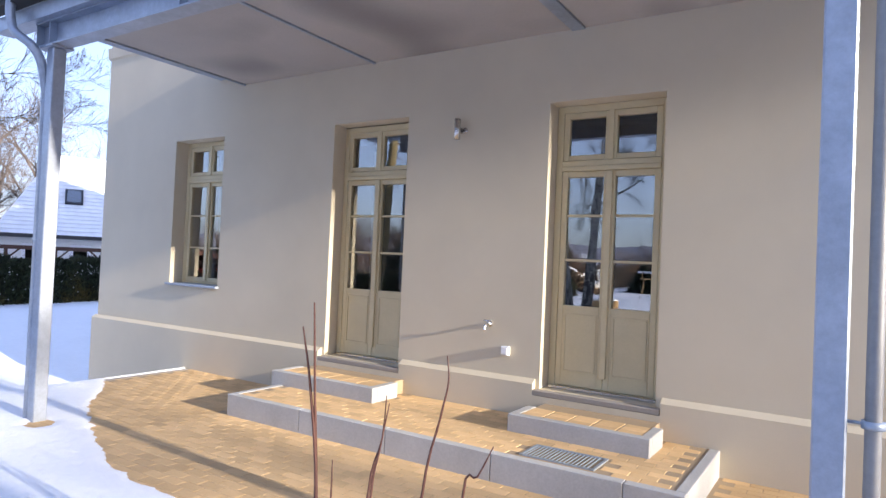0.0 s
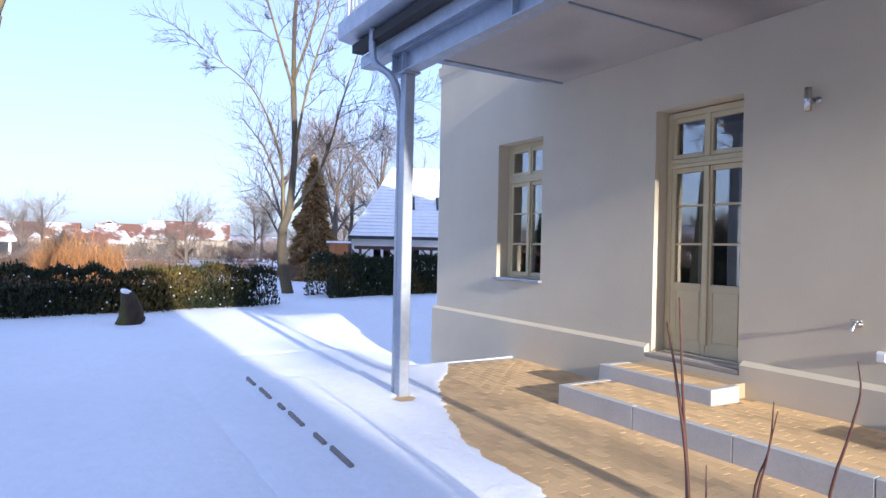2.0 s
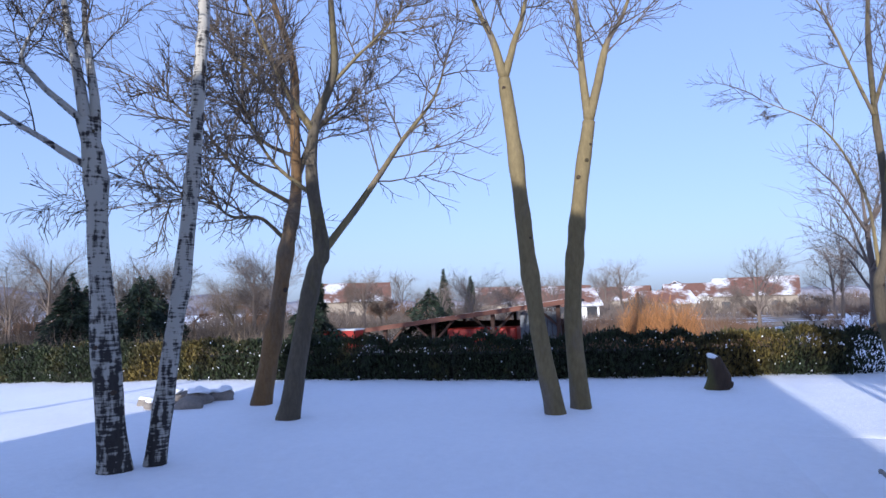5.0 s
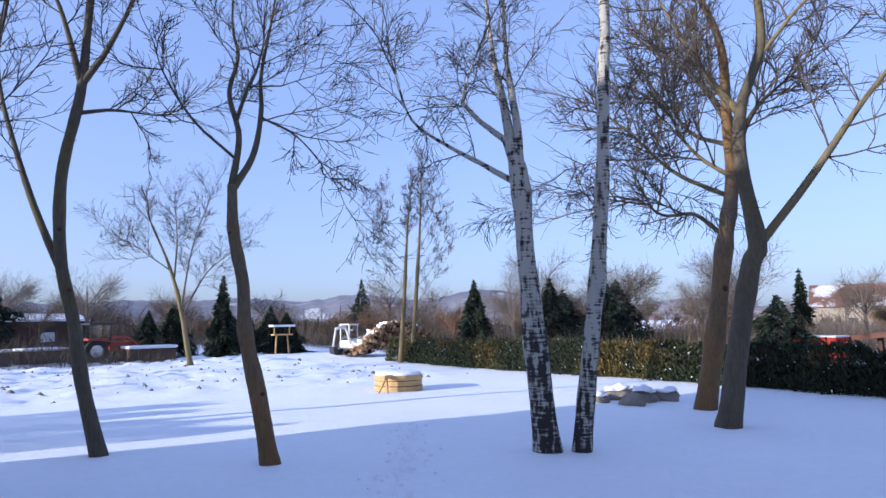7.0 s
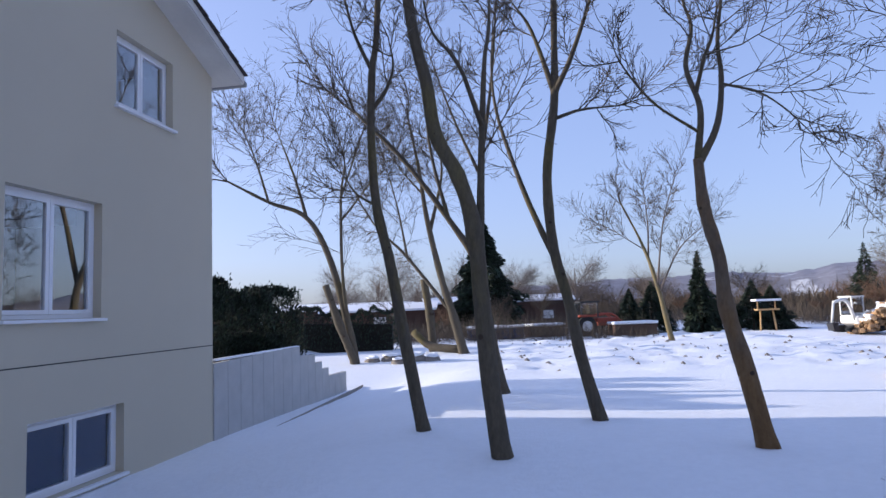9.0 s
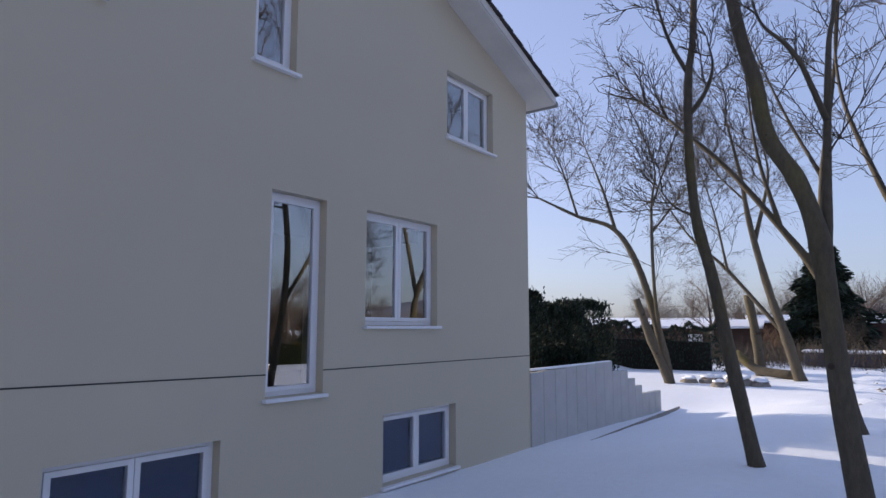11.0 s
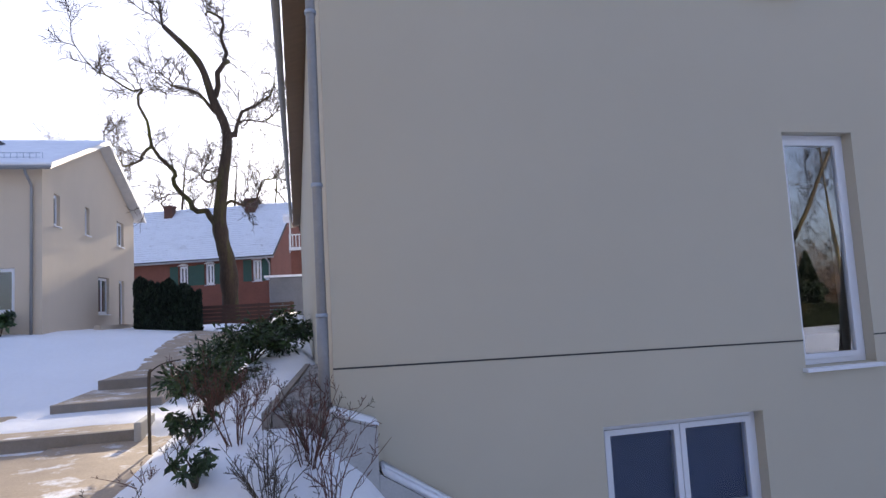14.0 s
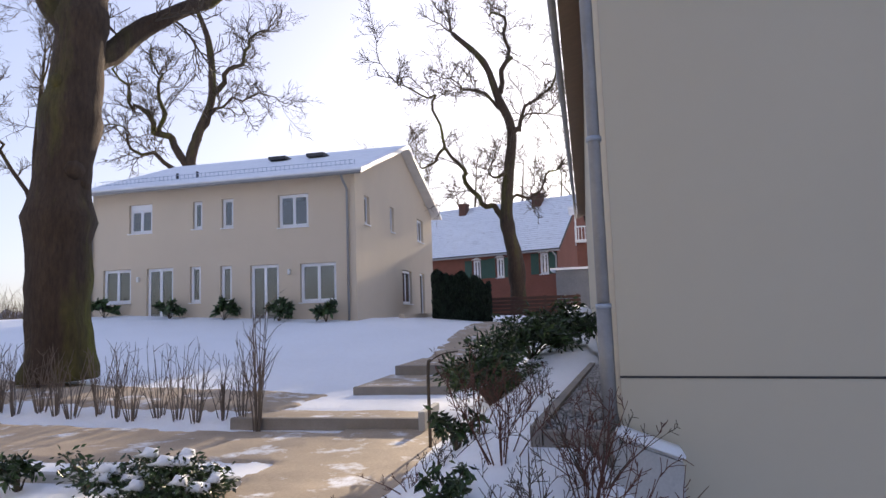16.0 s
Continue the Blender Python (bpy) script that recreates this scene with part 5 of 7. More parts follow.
tree("straight grey-stemmed tree forking high up, one of a pair", (-9.0, -7.07, -0.54), 95.1, [(0, 0), (-0.10, 1.3), (-0.01, 2.64), (0.14, 3.8), (0.33, 4.93)],
     [[(0.33, 4.93), (0.26, 5.9), (0.21, 7.14), (0.0, 8.9)], [(0.36, 4.93), (0.60, 5.96), (0.75, 6.45), (1.07, 7.02), (1.6, 8.6)]], 0.185, "bark_yellow", "bark_yellow", 10, 1.0, 16, 0.012, r_limb=0.66, top=0.66)
tree("many-stemmed bare tree in the gap of the hedge", (-18.36, 0.59, -0.6), 72.3, [(0, 0), (-0.24, 1.21), (-0.25, 2.2), (-0.06, 2.9), (0.08, 4.79), (0.0, 7.09), (0.04, 9.79), (0.39, 12.09)],
     [[(-0.25, 2.34), (-0.39, 4.63), (-1.28, 6.79), (-2.9, 8.07)], [(-0.08, 2.52), (1.0, 4.37), (1.62, 6.61), (2.43, 9.2)], [(0.08, 4.79), (0.52, 7.06), (1.34, 9.68)], [(-0.01, 6.71), (-0.74, 9.08), (-1.45, 11.11)], [(1.51, 6.24), (2.52, 6.65), (3.68, 6.66)], [(1.29, 4.93), (2.3, 5.34), (3.55, 5.37)], [(0.0, 7.0), (0.7, 9.5), (1.0, 11.5)]],
     0.215, "bark", "bark_yellow", 14, 1.15, 17, 0.012, 0.0, r_limb=0.30, top=0.2, thin=0.004)
tree("slender leaning dark tree", (3.32, -14.54, -0.52), -168.4, [(0, 0), (-0.25, 1.26), (-0.44, 2.42), (-0.61, 3.28), (-0.66, 4.32), (-0.62, 5.31), (-0.53, 6.03), (-0.4, 8.5)],
     [[(-0.64, 4.7), (-0.40, 5.04), (-0.30, 5.37), (-0.36, 5.75)], [(-0.61, 3.28), (-0.91, 3.48), (-1.17, 3.89)], [(-0.62, 5.3), (-0.9, 6.0), (-1.1, 7.0)]], 0.13, "bark", None, 6, 0.8, 18, 0.009, r_limb=0.4, top=0.4)
tree("stout leaning tree near the corner of the house", (2.08, -12.83, -0.52), -175.0, [(0, 0), (-0.12, 0.83), (-0.19, 1.93), (-0.24, 2.67), (-0.40, 3.29), (-0.64, 3.78), (-0.74, 4.47), (-0.89, 5.22), (-1.1, 7.2)],
     [[(-0.18, 2.23), (-0.14, 3.12), (-0.09, 3.96), (-0.02, 4.89), (0.06, 5.45), (0.1, 7.0)], [(-0.10, 4.09), (-0.38, 4.71), (-0.68, 5.19), (-0.8, 6.2)]], 0.155, "bark", None, 5, 0.8, 19, 0.009, r_limb=0.5, top=0.55)
tree("leaning tree behind others with spreading stems", (2.45, -18.42, -0.55), -175.5, [(0, 0), (-0.19, 0.79), (-0.30, 1.65), (-0.42, 2.6), (-1.0, 3.6), (-1.9, 4.9), (-2.9, 6.0)],
     [[(-0.42, 2.6), (-0.3, 4.4), (0.0, 6.2), (0.2, 8.0)], [(-0.3, 4.4), (-0.9, 6.0), (-1.4, 7.6)], [(-1.0, 3.6), (-1.3, 5.0), (-1.4, 6.6)]], 0.17, "bark", None, 10, 1.0, 20, 0.010, r_limb=0.5, top=0.25)
tree("slender tree forking into two leaning stems", (0.78, -15.26, -0.53), 176.2, [(0, 0), (-0.27, 0.9), (-0.43, 1.83), (-0.60, 2.6), (-0.64, 3.73), (-0.47, 4.9), (-0.42, 5.9), (-0.38, 6.83), (-0.3, 8.6)],
     [[(-0.55, 2.35), (-0.94, 3.29), (-1.23, 4.15), (-1.5, 5.11), (-1.59, 5.99), (-1.57, 6.72)], [(-0.45, 4.99), (-0.11, 5.65), (0.23, 6.51), (0.5, 7.6)], [(-0.45, 4.99), (-0.76, 6.06), (-1.06, 6.58)], [(-0.43, 4.67), (0.0, 4.72), (0.5, 4.72)]], 0.135, "bark", None, 7, 0.8, 21, 0.009, r_limb=0.55, top=0.4)
tree("leaning tree with an orange-stained foot and twin stems", (-0.9, -13.32, -0.49), 163.7, [(0, 0), (-0.17, 0.73), (-0.34, 1.53), (-0.39, 2.19), (-0.51, 2.79), (-0.54, 3.4)],
     [[(-0.54, 3.4), (-0.48, 4.09), (-0.62, 4.71), (-0.53, 5.34), (-0.63, 5.98), (-0.6, 7.8)], [(-0.52, 3.32), (-0.29, 3.85), (-0.21, 4.47), (-0.22, 5.02), (-0.09, 5.97), (0.1, 7.6)], [(-0.56, 3.74), (-1.03, 4.21), (-1.35, 4.73), (-1.48, 5.12)], [(-0.56, 4.4), (-0.3, 4.86), (-0.18, 5.41)], [(-0.23, 4.59), (0.19, 4.78), (0.73, 5.0)], [(-0.22, 4.39), (0.33, 4.0), (0.77, 3.45)]], 0.145, "bark_orange", "bark", 7, 0.8, 22, 0.008, r_limb=0.55, top=0.55)
tree("wide-spreading bare tree on the far lawn", (8.73, -28.65, -0.75), -162.7, [(0, 0), (-0.22, 1.28), (-0.84, 3.88), (-1.72, 5.6), (-3.11, 6.22), (-4.59, 7.02)],
     [[(-0.23, 1.07), (-0.42, 3.43), (-0.41, 6.27), (-0.26, 7.83), (-1.08, 10.09)], [(-1.72, 5.6), (-2.23, 7.42), (-3.05, 9.67)], [(-0.41, 6.27), (0.43, 8.94), (0.91, 10.07)], [(-3.1, 6.2), (-3.6, 8.0), (-4.2, 9.4)], [(-0.4, 5.2), (0.6, 6.8), (1.8, 7.8)]], 0.24, "bark", None, 22, 1.7, 23, 0.011, 0.16, r_limb=0.45, top=0.2, thin=0.0048)
tree("sawn-off leaning trunk beside a bare tree", (8.6, -28.5, -0.75), -162.7, [(0, 0), (-0.64, 1.51), (-1.14, 3.02)], [], 0.2, "bark", seed=24, top=0.8)
tree("tall bare tree with curving stems on the far lawn", (4.99, -31.7, -0.75), -172.5, [(0, 0), (-0.4, 1.54), (-0.86, 3.19), (-1.4, 5.83), (-1.63, 7.78), (-2.07, 10.28)],
     [[(-0.5, 1.77), (-2.29, 4.2), (-3.69, 5.71), (-4.85, 7.72)], [(-1.3, 5.35), (-0.72, 7.73), (-0.89, 9.46)], [(-2.29, 4.2), (-2.6, 6.4), (-3.2, 8.8)], [(-1.5, 6.8), (-2.6, 8.2), (-3.4, 9.8)]], 0.27, "bark", None, 22, 1.7, 25, 0.011, 0.14, r_limb=0.45, top=0.2, thin=0.0048)
tree("tall sawn-off tree stump", (6.64, -33.41, -0.75), -169.6, [(0, 0), (-0.09, 1.55), (-0.32, 3.32)], [], 0.25, "bark", seed=26, top=0.8)
for i, (at, tr) in enumerate((((-11.98, -31.08, -0.6), [(0, 0), (0.2, 2.8), (0.38, 5.86), (0.57, 7.92)]), ((-12.4, -30.8, -0.6), [(0, 0), (0.27, 3.3), (0.47, 6.35), (0.57, 8.94)]))):
    sgn = (-1, 1)[i]
    tree("slim young tree with thin upright branches", at, 152.2, tr, [[(0.2, 2.6 + 0.62 * j), (0.2 + sgn * 0.75, 3.5 + 0.62 * j), (0.2 + sgn * (1.5 - 0.14 * j), 4.7 + 0.62 * j)] for j in range(6)], 0.13, "bark_yellow", None, 6, 0.6, 30 + i, 0.011, r_limb=0.22, top=0.15, trunk_twigs=30, thin=0.0048)
tree("small fan-shaped bare tree by the building site", (-4.15, -36.92, -0.6), 170.0, [(0, 0), (-0.49, 2.53), (-1.05, 4.53), (-1.89, 6.54)], [[(-0.49, 2.53), (-0.05, 5.38), (0.68, 7.7)], [(-0.77, 3.95), (-0.76, 5.96), (-0.9, 7.41)], [(-0.4, 2.2), (0.6, 4.2), (2.0, 5.4)], [(-1.0, 4.2), (-2.2, 5.2), (-3.2, 5.8)]], 0.15, "bark_yellow", "twig_grey", 20, 1.1, 33, 0.011, r_limb=0.4, top=0.25, thin=0.0048)
tree("huge old tree with dark mossy furrowed bark", (14.8, 5.78, 0.30), -46.4, [(0, 0), (-0.07, 1.75), (-0.08, 3.74), (0.11, 5.8), (0.24, 7.41), (0.27, 9.05), (0.5, 12)],
     [[(0.48, 6.6), (1.04, 7.6), (2.21, 8.65), (3.6, 9.8), (5.0, 12.0)], [(0.2, 7.2), (-0.8, 9.0), (-2.2, 11.5)], [(0.3, 9.0), (1.2, 11.2), (1.6, 13.0)]], 0.76, "bark_dark", None, 10, 1.8, 40, 0.03, r_limb=0.5, top=0.7, flare=1.12, group="old trees by the yard", thin=0.011, wild=0.26, gnarl=0.2)
tree("gnarled old oak with a dark twisted crown", (39.02, -1.57, 1.2), -84.1, [(0, 0), (-0.09, 2.9), (-0.47, 5.16), (-0.26, 7.77), (0.02, 10.4), (-0.7, 12.5), (-1.44, 14.6), (-3.2, 16.5)],
     [[(-0.55, 4.84), (-1.61, 6.53), (-2.86, 7.93), (-3.79, 9.49), (-4.81, 8.72), (-5.64, 8.94)], [(-3.79, 9.49), (-4.36, 12.42), (-6.02, 13.24), (-7.34, 15.08)], [(-0.2, 5.47), (0.65, 6.57), (2.14, 7.62), (3.48, 9.02)], [(0.01, 10.08), (0.88, 11.36), (2.77, 13.57)], [(-0.7, 12.49), (0.06, 14.81), (-0.16, 17.25), (-0.75, 19.05)], [(-0.26, 7.77), (-1.23, 7.83), (-1.02, 8.81)], [(-0.3, 11.5), (-2.0, 12.6), (-3.0, 14.2)], [(0.88, 11.36), (2.0, 11.5), (3.2, 12.4)]],
     0.52, "bark_dark", None, 16, 1.5, 41, 0.026, 0.0, r_limb=0.42, top=0.3, group="old trees by the yard", thin=0.011, wild=0.26, gnarl=0.9)
tree("bare oak rising behind the cream house", (42.78, 21.92, 0.8), -55.5, [(0, -0.1), (0, 6), (0, 11.3), (0.56, 13.8), (1.51, 16.8), (1.31, 20.7), (0.52, 23.2)], [[(0.56, 13.8), (2.49, 16.1), (5.74, 17.2)], [(0, 11.3), (-1.69, 14.0), (-3.52, 15.5), (-4.98, 18.6)], [(0.0, 10.5), (-3.13, 12.7), (-5.26, 14.2)], [(1.51, 16.8), (3.7, 20.5), (5.37, 23.0)], [(-1.7, 14), (-2.0, 17), (-2.6, 21)]],
     0.6, "bark_dark", None, 22, 2.0, 42, 0.035, r_limb=0.6, top=0.3, group="old trees by the yard", thin=0.011, wild=0.26, gnarl=0.9)
for i, (x, y, h) in enumerate(((80, 16, 22), (84, 8, 19), (86, 2, 20), (40, 32, 20), (30, 30, 19), (82, -3, 17))):
    tree("distant bare tree behind the houses", (x, y, 0.8), -75, [(0, 0), (0.2, h * 0.3), (-0.3, h * 0.6), (0.2, h)], [[(0.1, h * 0.35), (2, h * 0.6), (3, h * 0.85)], [(0, h * 0.4), (-2, h * 0.65), (-2.8, h * 0.9)], [(-0.2, h * 0.55), (1, h * 0.8), (1.4, h * 1.05)]], 0.4, "bark_dark", None, 16, 1.9, 50 + i, 0.035, r_limb=0.5, top=0.2, group="old trees by the yard", thin=0.011, wild=0.26, gnarl=0.9)
# ---- hedges ----
def hedge(label, line, width, height, n, seed, leaf="leaf_hedge", snow_n=400, size=0.042):
    """A clipped hedge along a line: a dark core under a skin of leaves, with lumps of snow."""
    rng = np.random.default_rng(seed)
    n *= 3
    ob = empty("hedge", pose(0, 0, 0), label, "hedge")
    P = np.array(line, float)
    seg = np.linalg.norm(np.diff(P, axis=0), axis=1)
    cum = np.r_[0, np.cumsum(seg)]
    def along(s):
        i = np.clip(np.searchsorted(cum, s) - 1, 0, len(seg) - 1)
        t = ((s - cum[i]) / seg[i])[:, None]
        d = (P[i + 1] - P[i]) / seg[i][:, None]
        return P[i] * (1 - t) + P[i + 1] * t, d
    s = rng.uniform(0, cum[-1], n)
    c, d = along(s)
    nrm = np.stack([-d[:, 1], d[:, 0]], 1)
    h = height * (1.02 + 0.13 * np.abs(np.sin(s * 3.3 + 0.6 * np.sin(s * 0.7))) + 0.06 * np.sin(s * 1.7) + 0.07 * np.sin(s * 4.1 + 1) + 0.05 * np.sin(s * 9.3))
    side = rng.random(n)
    off = np.where(side < 0.42, -1.0, np.where(side < 0.6, 1.0, rng.uniform(-1, 1, n)))
    zf = np.where(side < 0.6, rng.uniform(0, 1, n), 1.0)
    bulge = 1 + 0.16 * np.sin(s * 2.9) + 0.12 * rng.normal(size=n) - 0.25 * zf ** 3
    xy = c + nrm * (off * bulge * width / 2)[:, None]
    g = np.array([ground_z(float(a), float(b)) for a, b in P])
    base = np.interp(s, cum, g)
    z = base + zf * h + np.abs(rng.normal(size=n)) * 0.07 * zf
    dirs = np.stack([nrm[:, 0] * off * 0.5, nrm[:, 1] * off * 0.5, np.full(n, 0.9)], 1)
    V, F = leaf_mesh(np.c_[xy, np.maximum(z, base)], size, rng, dirs=dirs, long=2.6)
    tagged(raw("leaves", V, F, leaf, ob), kind="stuff")
    # inner box, painted almost black as the shade between the leaves
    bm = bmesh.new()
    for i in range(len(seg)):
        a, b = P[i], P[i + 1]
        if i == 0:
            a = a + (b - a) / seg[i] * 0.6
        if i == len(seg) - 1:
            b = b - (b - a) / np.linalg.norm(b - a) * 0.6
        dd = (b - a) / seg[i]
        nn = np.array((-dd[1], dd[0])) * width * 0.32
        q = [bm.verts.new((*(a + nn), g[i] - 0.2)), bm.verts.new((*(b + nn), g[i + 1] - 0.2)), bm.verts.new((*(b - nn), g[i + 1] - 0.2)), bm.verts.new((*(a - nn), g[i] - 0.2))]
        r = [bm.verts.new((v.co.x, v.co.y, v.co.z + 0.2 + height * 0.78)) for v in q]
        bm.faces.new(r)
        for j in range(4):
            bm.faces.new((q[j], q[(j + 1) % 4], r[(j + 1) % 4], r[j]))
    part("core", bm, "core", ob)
    if snow_n:
        pick = rng.choice(n, snow_n)
        V2, F2 = [], []
        for i in pick:
            r = rng.uniform(0.008, 0.026)
            tube(V2, F2, [(xy[i][0], xy[i][1], z[i]), (xy[i][0] + r, xy[i][1], z[i] + r * 0.8)], [r, r * 0.6], 5)
        tagged(raw("snow_dusting", V2, F2, "snow", ob), kind="stuff")
    return ob


hedge("clipped evergreen hedge dusted with snow along the garden", [(-12.9, -33), (-12.9, -24), (-13.1, -16), (-13.3, -10.5), (-14.2, -5), (-15.2, -1.0)], 1.2, 0.76, 26000, 5, snow_n=700)
hedge("dark clipped hedge in front of the white house", [(-16.6, 0.9), (-17.4, 3.5), (-18.3, 7.5), (-19, 10)], 1.2, 0.98, 14000, 6, snow_n=260)
hedge("tall dark yew hedge behind the retaining wall", [(8.75, -16.6), (8.75, -21.5)], 1.4, 2.3, 16000, 7, leaf="needle", snow_n=0, size=0.035)
hedge("long dark hedge at the far end of the lawn", [(8.5, -36), (20, -34), (30, -33)], 1.2, 1.6, 8000, 8, leaf="needle", snow_n=60, size=0.06)
hedge("dark evergreen hedge beside the cream house", [(33.5, 2.1), (34.2, -0.6)], 2.0, 1.75, 9000, 9, leaf="needle", snow_n=0, size=0.07)

# ---- things on the lawn ----
def lump(name, label, category, at, size, material, seed, snow=False, group=""):
    """A rough boulder, half sunk, with an optional cap of snow."""
    bm = bmesh.new()
    bmesh.ops.create_icosphere(bm, subdivisions=3, radius=1)
    for v in bm.verts:
        n = noise.noise(v.co * 1.3 + Vector((seed * 7.3, 0, 0))) * 0.34 + noise.noise(v.co * 3.4 + Vector((seed, 4, 0))) * 0.12
        v.co = Vector((v.co.x * size[0], v.co.y * size[1], v.co.z * size[2])) * (1 + n)
    ob = part(name, bm, material, None, label, pose(*at, 0, 0, seed * 47 % 360), smooth=True)
    tagged(ob, label, category, group)
    if snow:
        bm = bmesh.new()
        bmesh.ops.create_icosphere(bm, subdivisions=3, radius=1)
        for v in bm.verts:
            n = noise.noise(v.co * 1.3 + Vector((seed * 7.3, 0, 0))) * 0.34
            v.co = Vector((v.co.x * size[0] * 0.86, v.co.y * size[1] * 0.86, max(v.co.z, -0.1) * size[2] * 0.42 + size[2] * 0.80)) * (1 + n)
        part("snow_cap", bm, "snow", ob, smooth=True)
    return ob


for i, (dx, dy, s, sn) in enumerate(((0, 0, 0.42, 1), (0.75, 0.3, 0.36, 0), (-0.6, 0.2, 0.34, 1), (0.2, -0.75, 0.40, 1), (1.0, -0.5, 0.24, 1), (-0.5, -0.8, 0.26, 0), (0.55, -1.1, 0.22, 1))):
    lump("boulder", "grey fieldstone with snow in a small heap" if sn else "bare grey fieldstone in a small heap", "stone", (-8.9 + dx * 0.8, -14.6 + dy * 0.8, -0.46), (s * 0.82, s * 0.66, s * 0.5), "rock", i + 1, sn, "stones heaped on the lawn")
for i, (dx, dy, s) in enumerate(((0, 0, 0.5), (0.9, -0.4, 0.42), (-0.8, 0.1, 0.36), (0.4, 0.7, 0.3), (1.6, -0.2, 0.3))):
    lump("boulder", "grey fieldstone with snow on the far lawn", "stone", (6.6 + dx, -28.9 + dy, -0.68), (s, s * 0.8, s * 0.6), "rock", i + 11, True, "stones on the far lawn")
# old tree stump with a cap of snow
stump = empty("tree_stump", pose(-11.7, -4.67, -0.55), "weathered leaning tree stump capped with snow", "tree stump")
V, F = [], []
tube(V, F, smoothed([(0, -0.05, -0.12), (0, -0.02, 0.08), (0, 0.02, 0.26), (0, 0.0, 0.44), (0, -0.04, 0.58), (0, -0.05, 0.67)], 3), [0.24, 0.235, 0.225, 0.215, 0.215, 0.22, 0.225, 0.22, 0.20, 0.18, 0.165, 0.155, 0.15, 0.145, 0.135, 0.12], 14)
tube(V, F, [(0.02, 0.10, 0.12), (0.03, 0.21, 0.15), (0.03, 0.25, 0.19)], [0.11, 0.08, 0.04], 8)
for k in range(len(V)):
    x, y, z = V[k]
    r = 1 + 0.20 * noise.noise((x * 7, y * 7, z * 3.2))
    V[k] = (x * r, y * r, z)
raw("body", V, F, "bark_dark", stump, True)
bm = bmesh.new()
bmesh.ops.create_uvsphere(bm, u_segments=14, v_segments=8, radius=1)
for v in bm.verts:
    v.co = Vector((v.co.x * 0.125, v.co.y * 0.125 - 0.06, v.co.z * 0.07 + 0.66 - v.co.y * 0.05))
part("snow_cap", bm, "snow", stump, smooth=True)
# dark edging boards showing through the snow
for i, (x, ln) in enumerate(((-5.1, 0.42), (-4.45, 0.5), (-3.85, 0.22), (-3.35, 0.5), (-2.7, 0.3), (-2.2, 0.5))):
    b = part("edging_board", boxes((-ln / 2, -0.02, -0.3, ln / 2 * 0.8, 0.018, 0.02), bevel=0.008), "concrete_dark", None, "", pose(x, -3.93 - 0.015 * (x + 5), max(ground_z(x, -3.93), -0.455 if x > -5.4 else -9) + 0.012, 0, 1, -2))
    tagged(b, "dark edging stone showing through the snow", "edging", "edging stones in the snow")
b = part("edging_board", boxes((-4.2, -0.011, -0.3, 4.2, 0.011, 0.006), bevel=0.003), "concrete_dark", None, "", pose(6.85, -19.5, ground_z(6.6, -19.5) + 0.02, 0, 0, 92))
tagged(b, "thin dark edging line beside the retaining wall", "edging")

# trodden line of footprints across the lawn
rw = random.Random(91)
V, F = [], []
for k in range(150):
    f = k / 150
    x, y = -1.3 - 2.3 * f + rw.gauss(0, 0.14), -10.8 - 4.0 * f + rw.gauss(0, 0.2)
    z, r = ground_z(x, y) - 0.012, rw.uniform(0.016, 0.038)
    tube(V, F, [(x, y - r * 1.3, z), (x + rw.gauss(0, 0.01), y, z + r * 0.45), (x, y + r * 1.3, z)], [r * 0.5, r * 0.8, r * 0.4], 6)
tagged(raw("footprint_rims", V, F, "snow", None, True), "kicked-up snow along a trodden line across the lawn", "snow", kind="stuff")

# frozen clods and dug-up lumps round the building work
rw = random.Random(77)
V, F = [], []
for _ in range(260):
    x, y = rw.uniform(-10.5, 3.5), rw.uniform(-40, -23)
    r = rw.uniform(0.02, 0.075)
    z = ground_z(x, y) + dug(x, y)
    tube(V, F, [(x - r, y, z - 0.06), (x, y + rw.gauss(0, r * 0.3), z + r * 0.15), (x + r * 1.2, y, z - 0.03)], [r * 0.7, r * 0.7, r * 0.4], 6)
tagged(raw("soil_clods", V, F, "concrete_dark", None, True), "frozen clods of dug-up soil in the snow", "soil", kind="stuff")

# pallet-like ring of timber with a small trestle
reel = empty("timber_reel", pose(-6.2, -20.2, ground_z(-6.2, -20.2)), "round stack of pale timber rings topped with snow", "timber reel")
for i in range(3):
    bar("ring", [(0, 0, 0.02 + 0.13 * i), (0, 0, 0.135 + 0.13 * i)], 0.62 - 0.015 * (i % 2), "wood_pale", reel, 22, smooth=False)
bar("snow_cap", [(0, 0, 0.40), (0, 0, 0.45), (0, 0, 0.48)], [0.60, 0.58, 0.45], "snow", reel, 22)
trestle = empty("saw_trestle", pose(-5.7, -19.75, ground_z(-5.7, -19.75), 0, 0, 35), "small wooden trestle leaning by the timber rings", "trestle")
for x in (-0.22, 0.22):
    bar("leg", [(x * 1.5, -0.12, 0), (x * 0.6, 0.0, 0.36)], 0.03, "wood_pale", trestle, 5)
    bar("leg", [(x * 1.5, 0.14, 0), (x * 0.6, 0.0, 0.36)], 0.03, "wood_pale", trestle, 5)
part("top", boxes((-0.3, -0.05, 0.34, 0.3, 0.05, 0.42)), "wood_pale", trestle)

# ---- building site at the end of the lawn ----
GZ = -0.62
exc = empty("mini_excavator", pose(-12.9, -38.4, GZ, 0, 0, 25) @ Matrix.Scale(0.66, 4), "off-white mini excavator dusted with snow", "excavator")
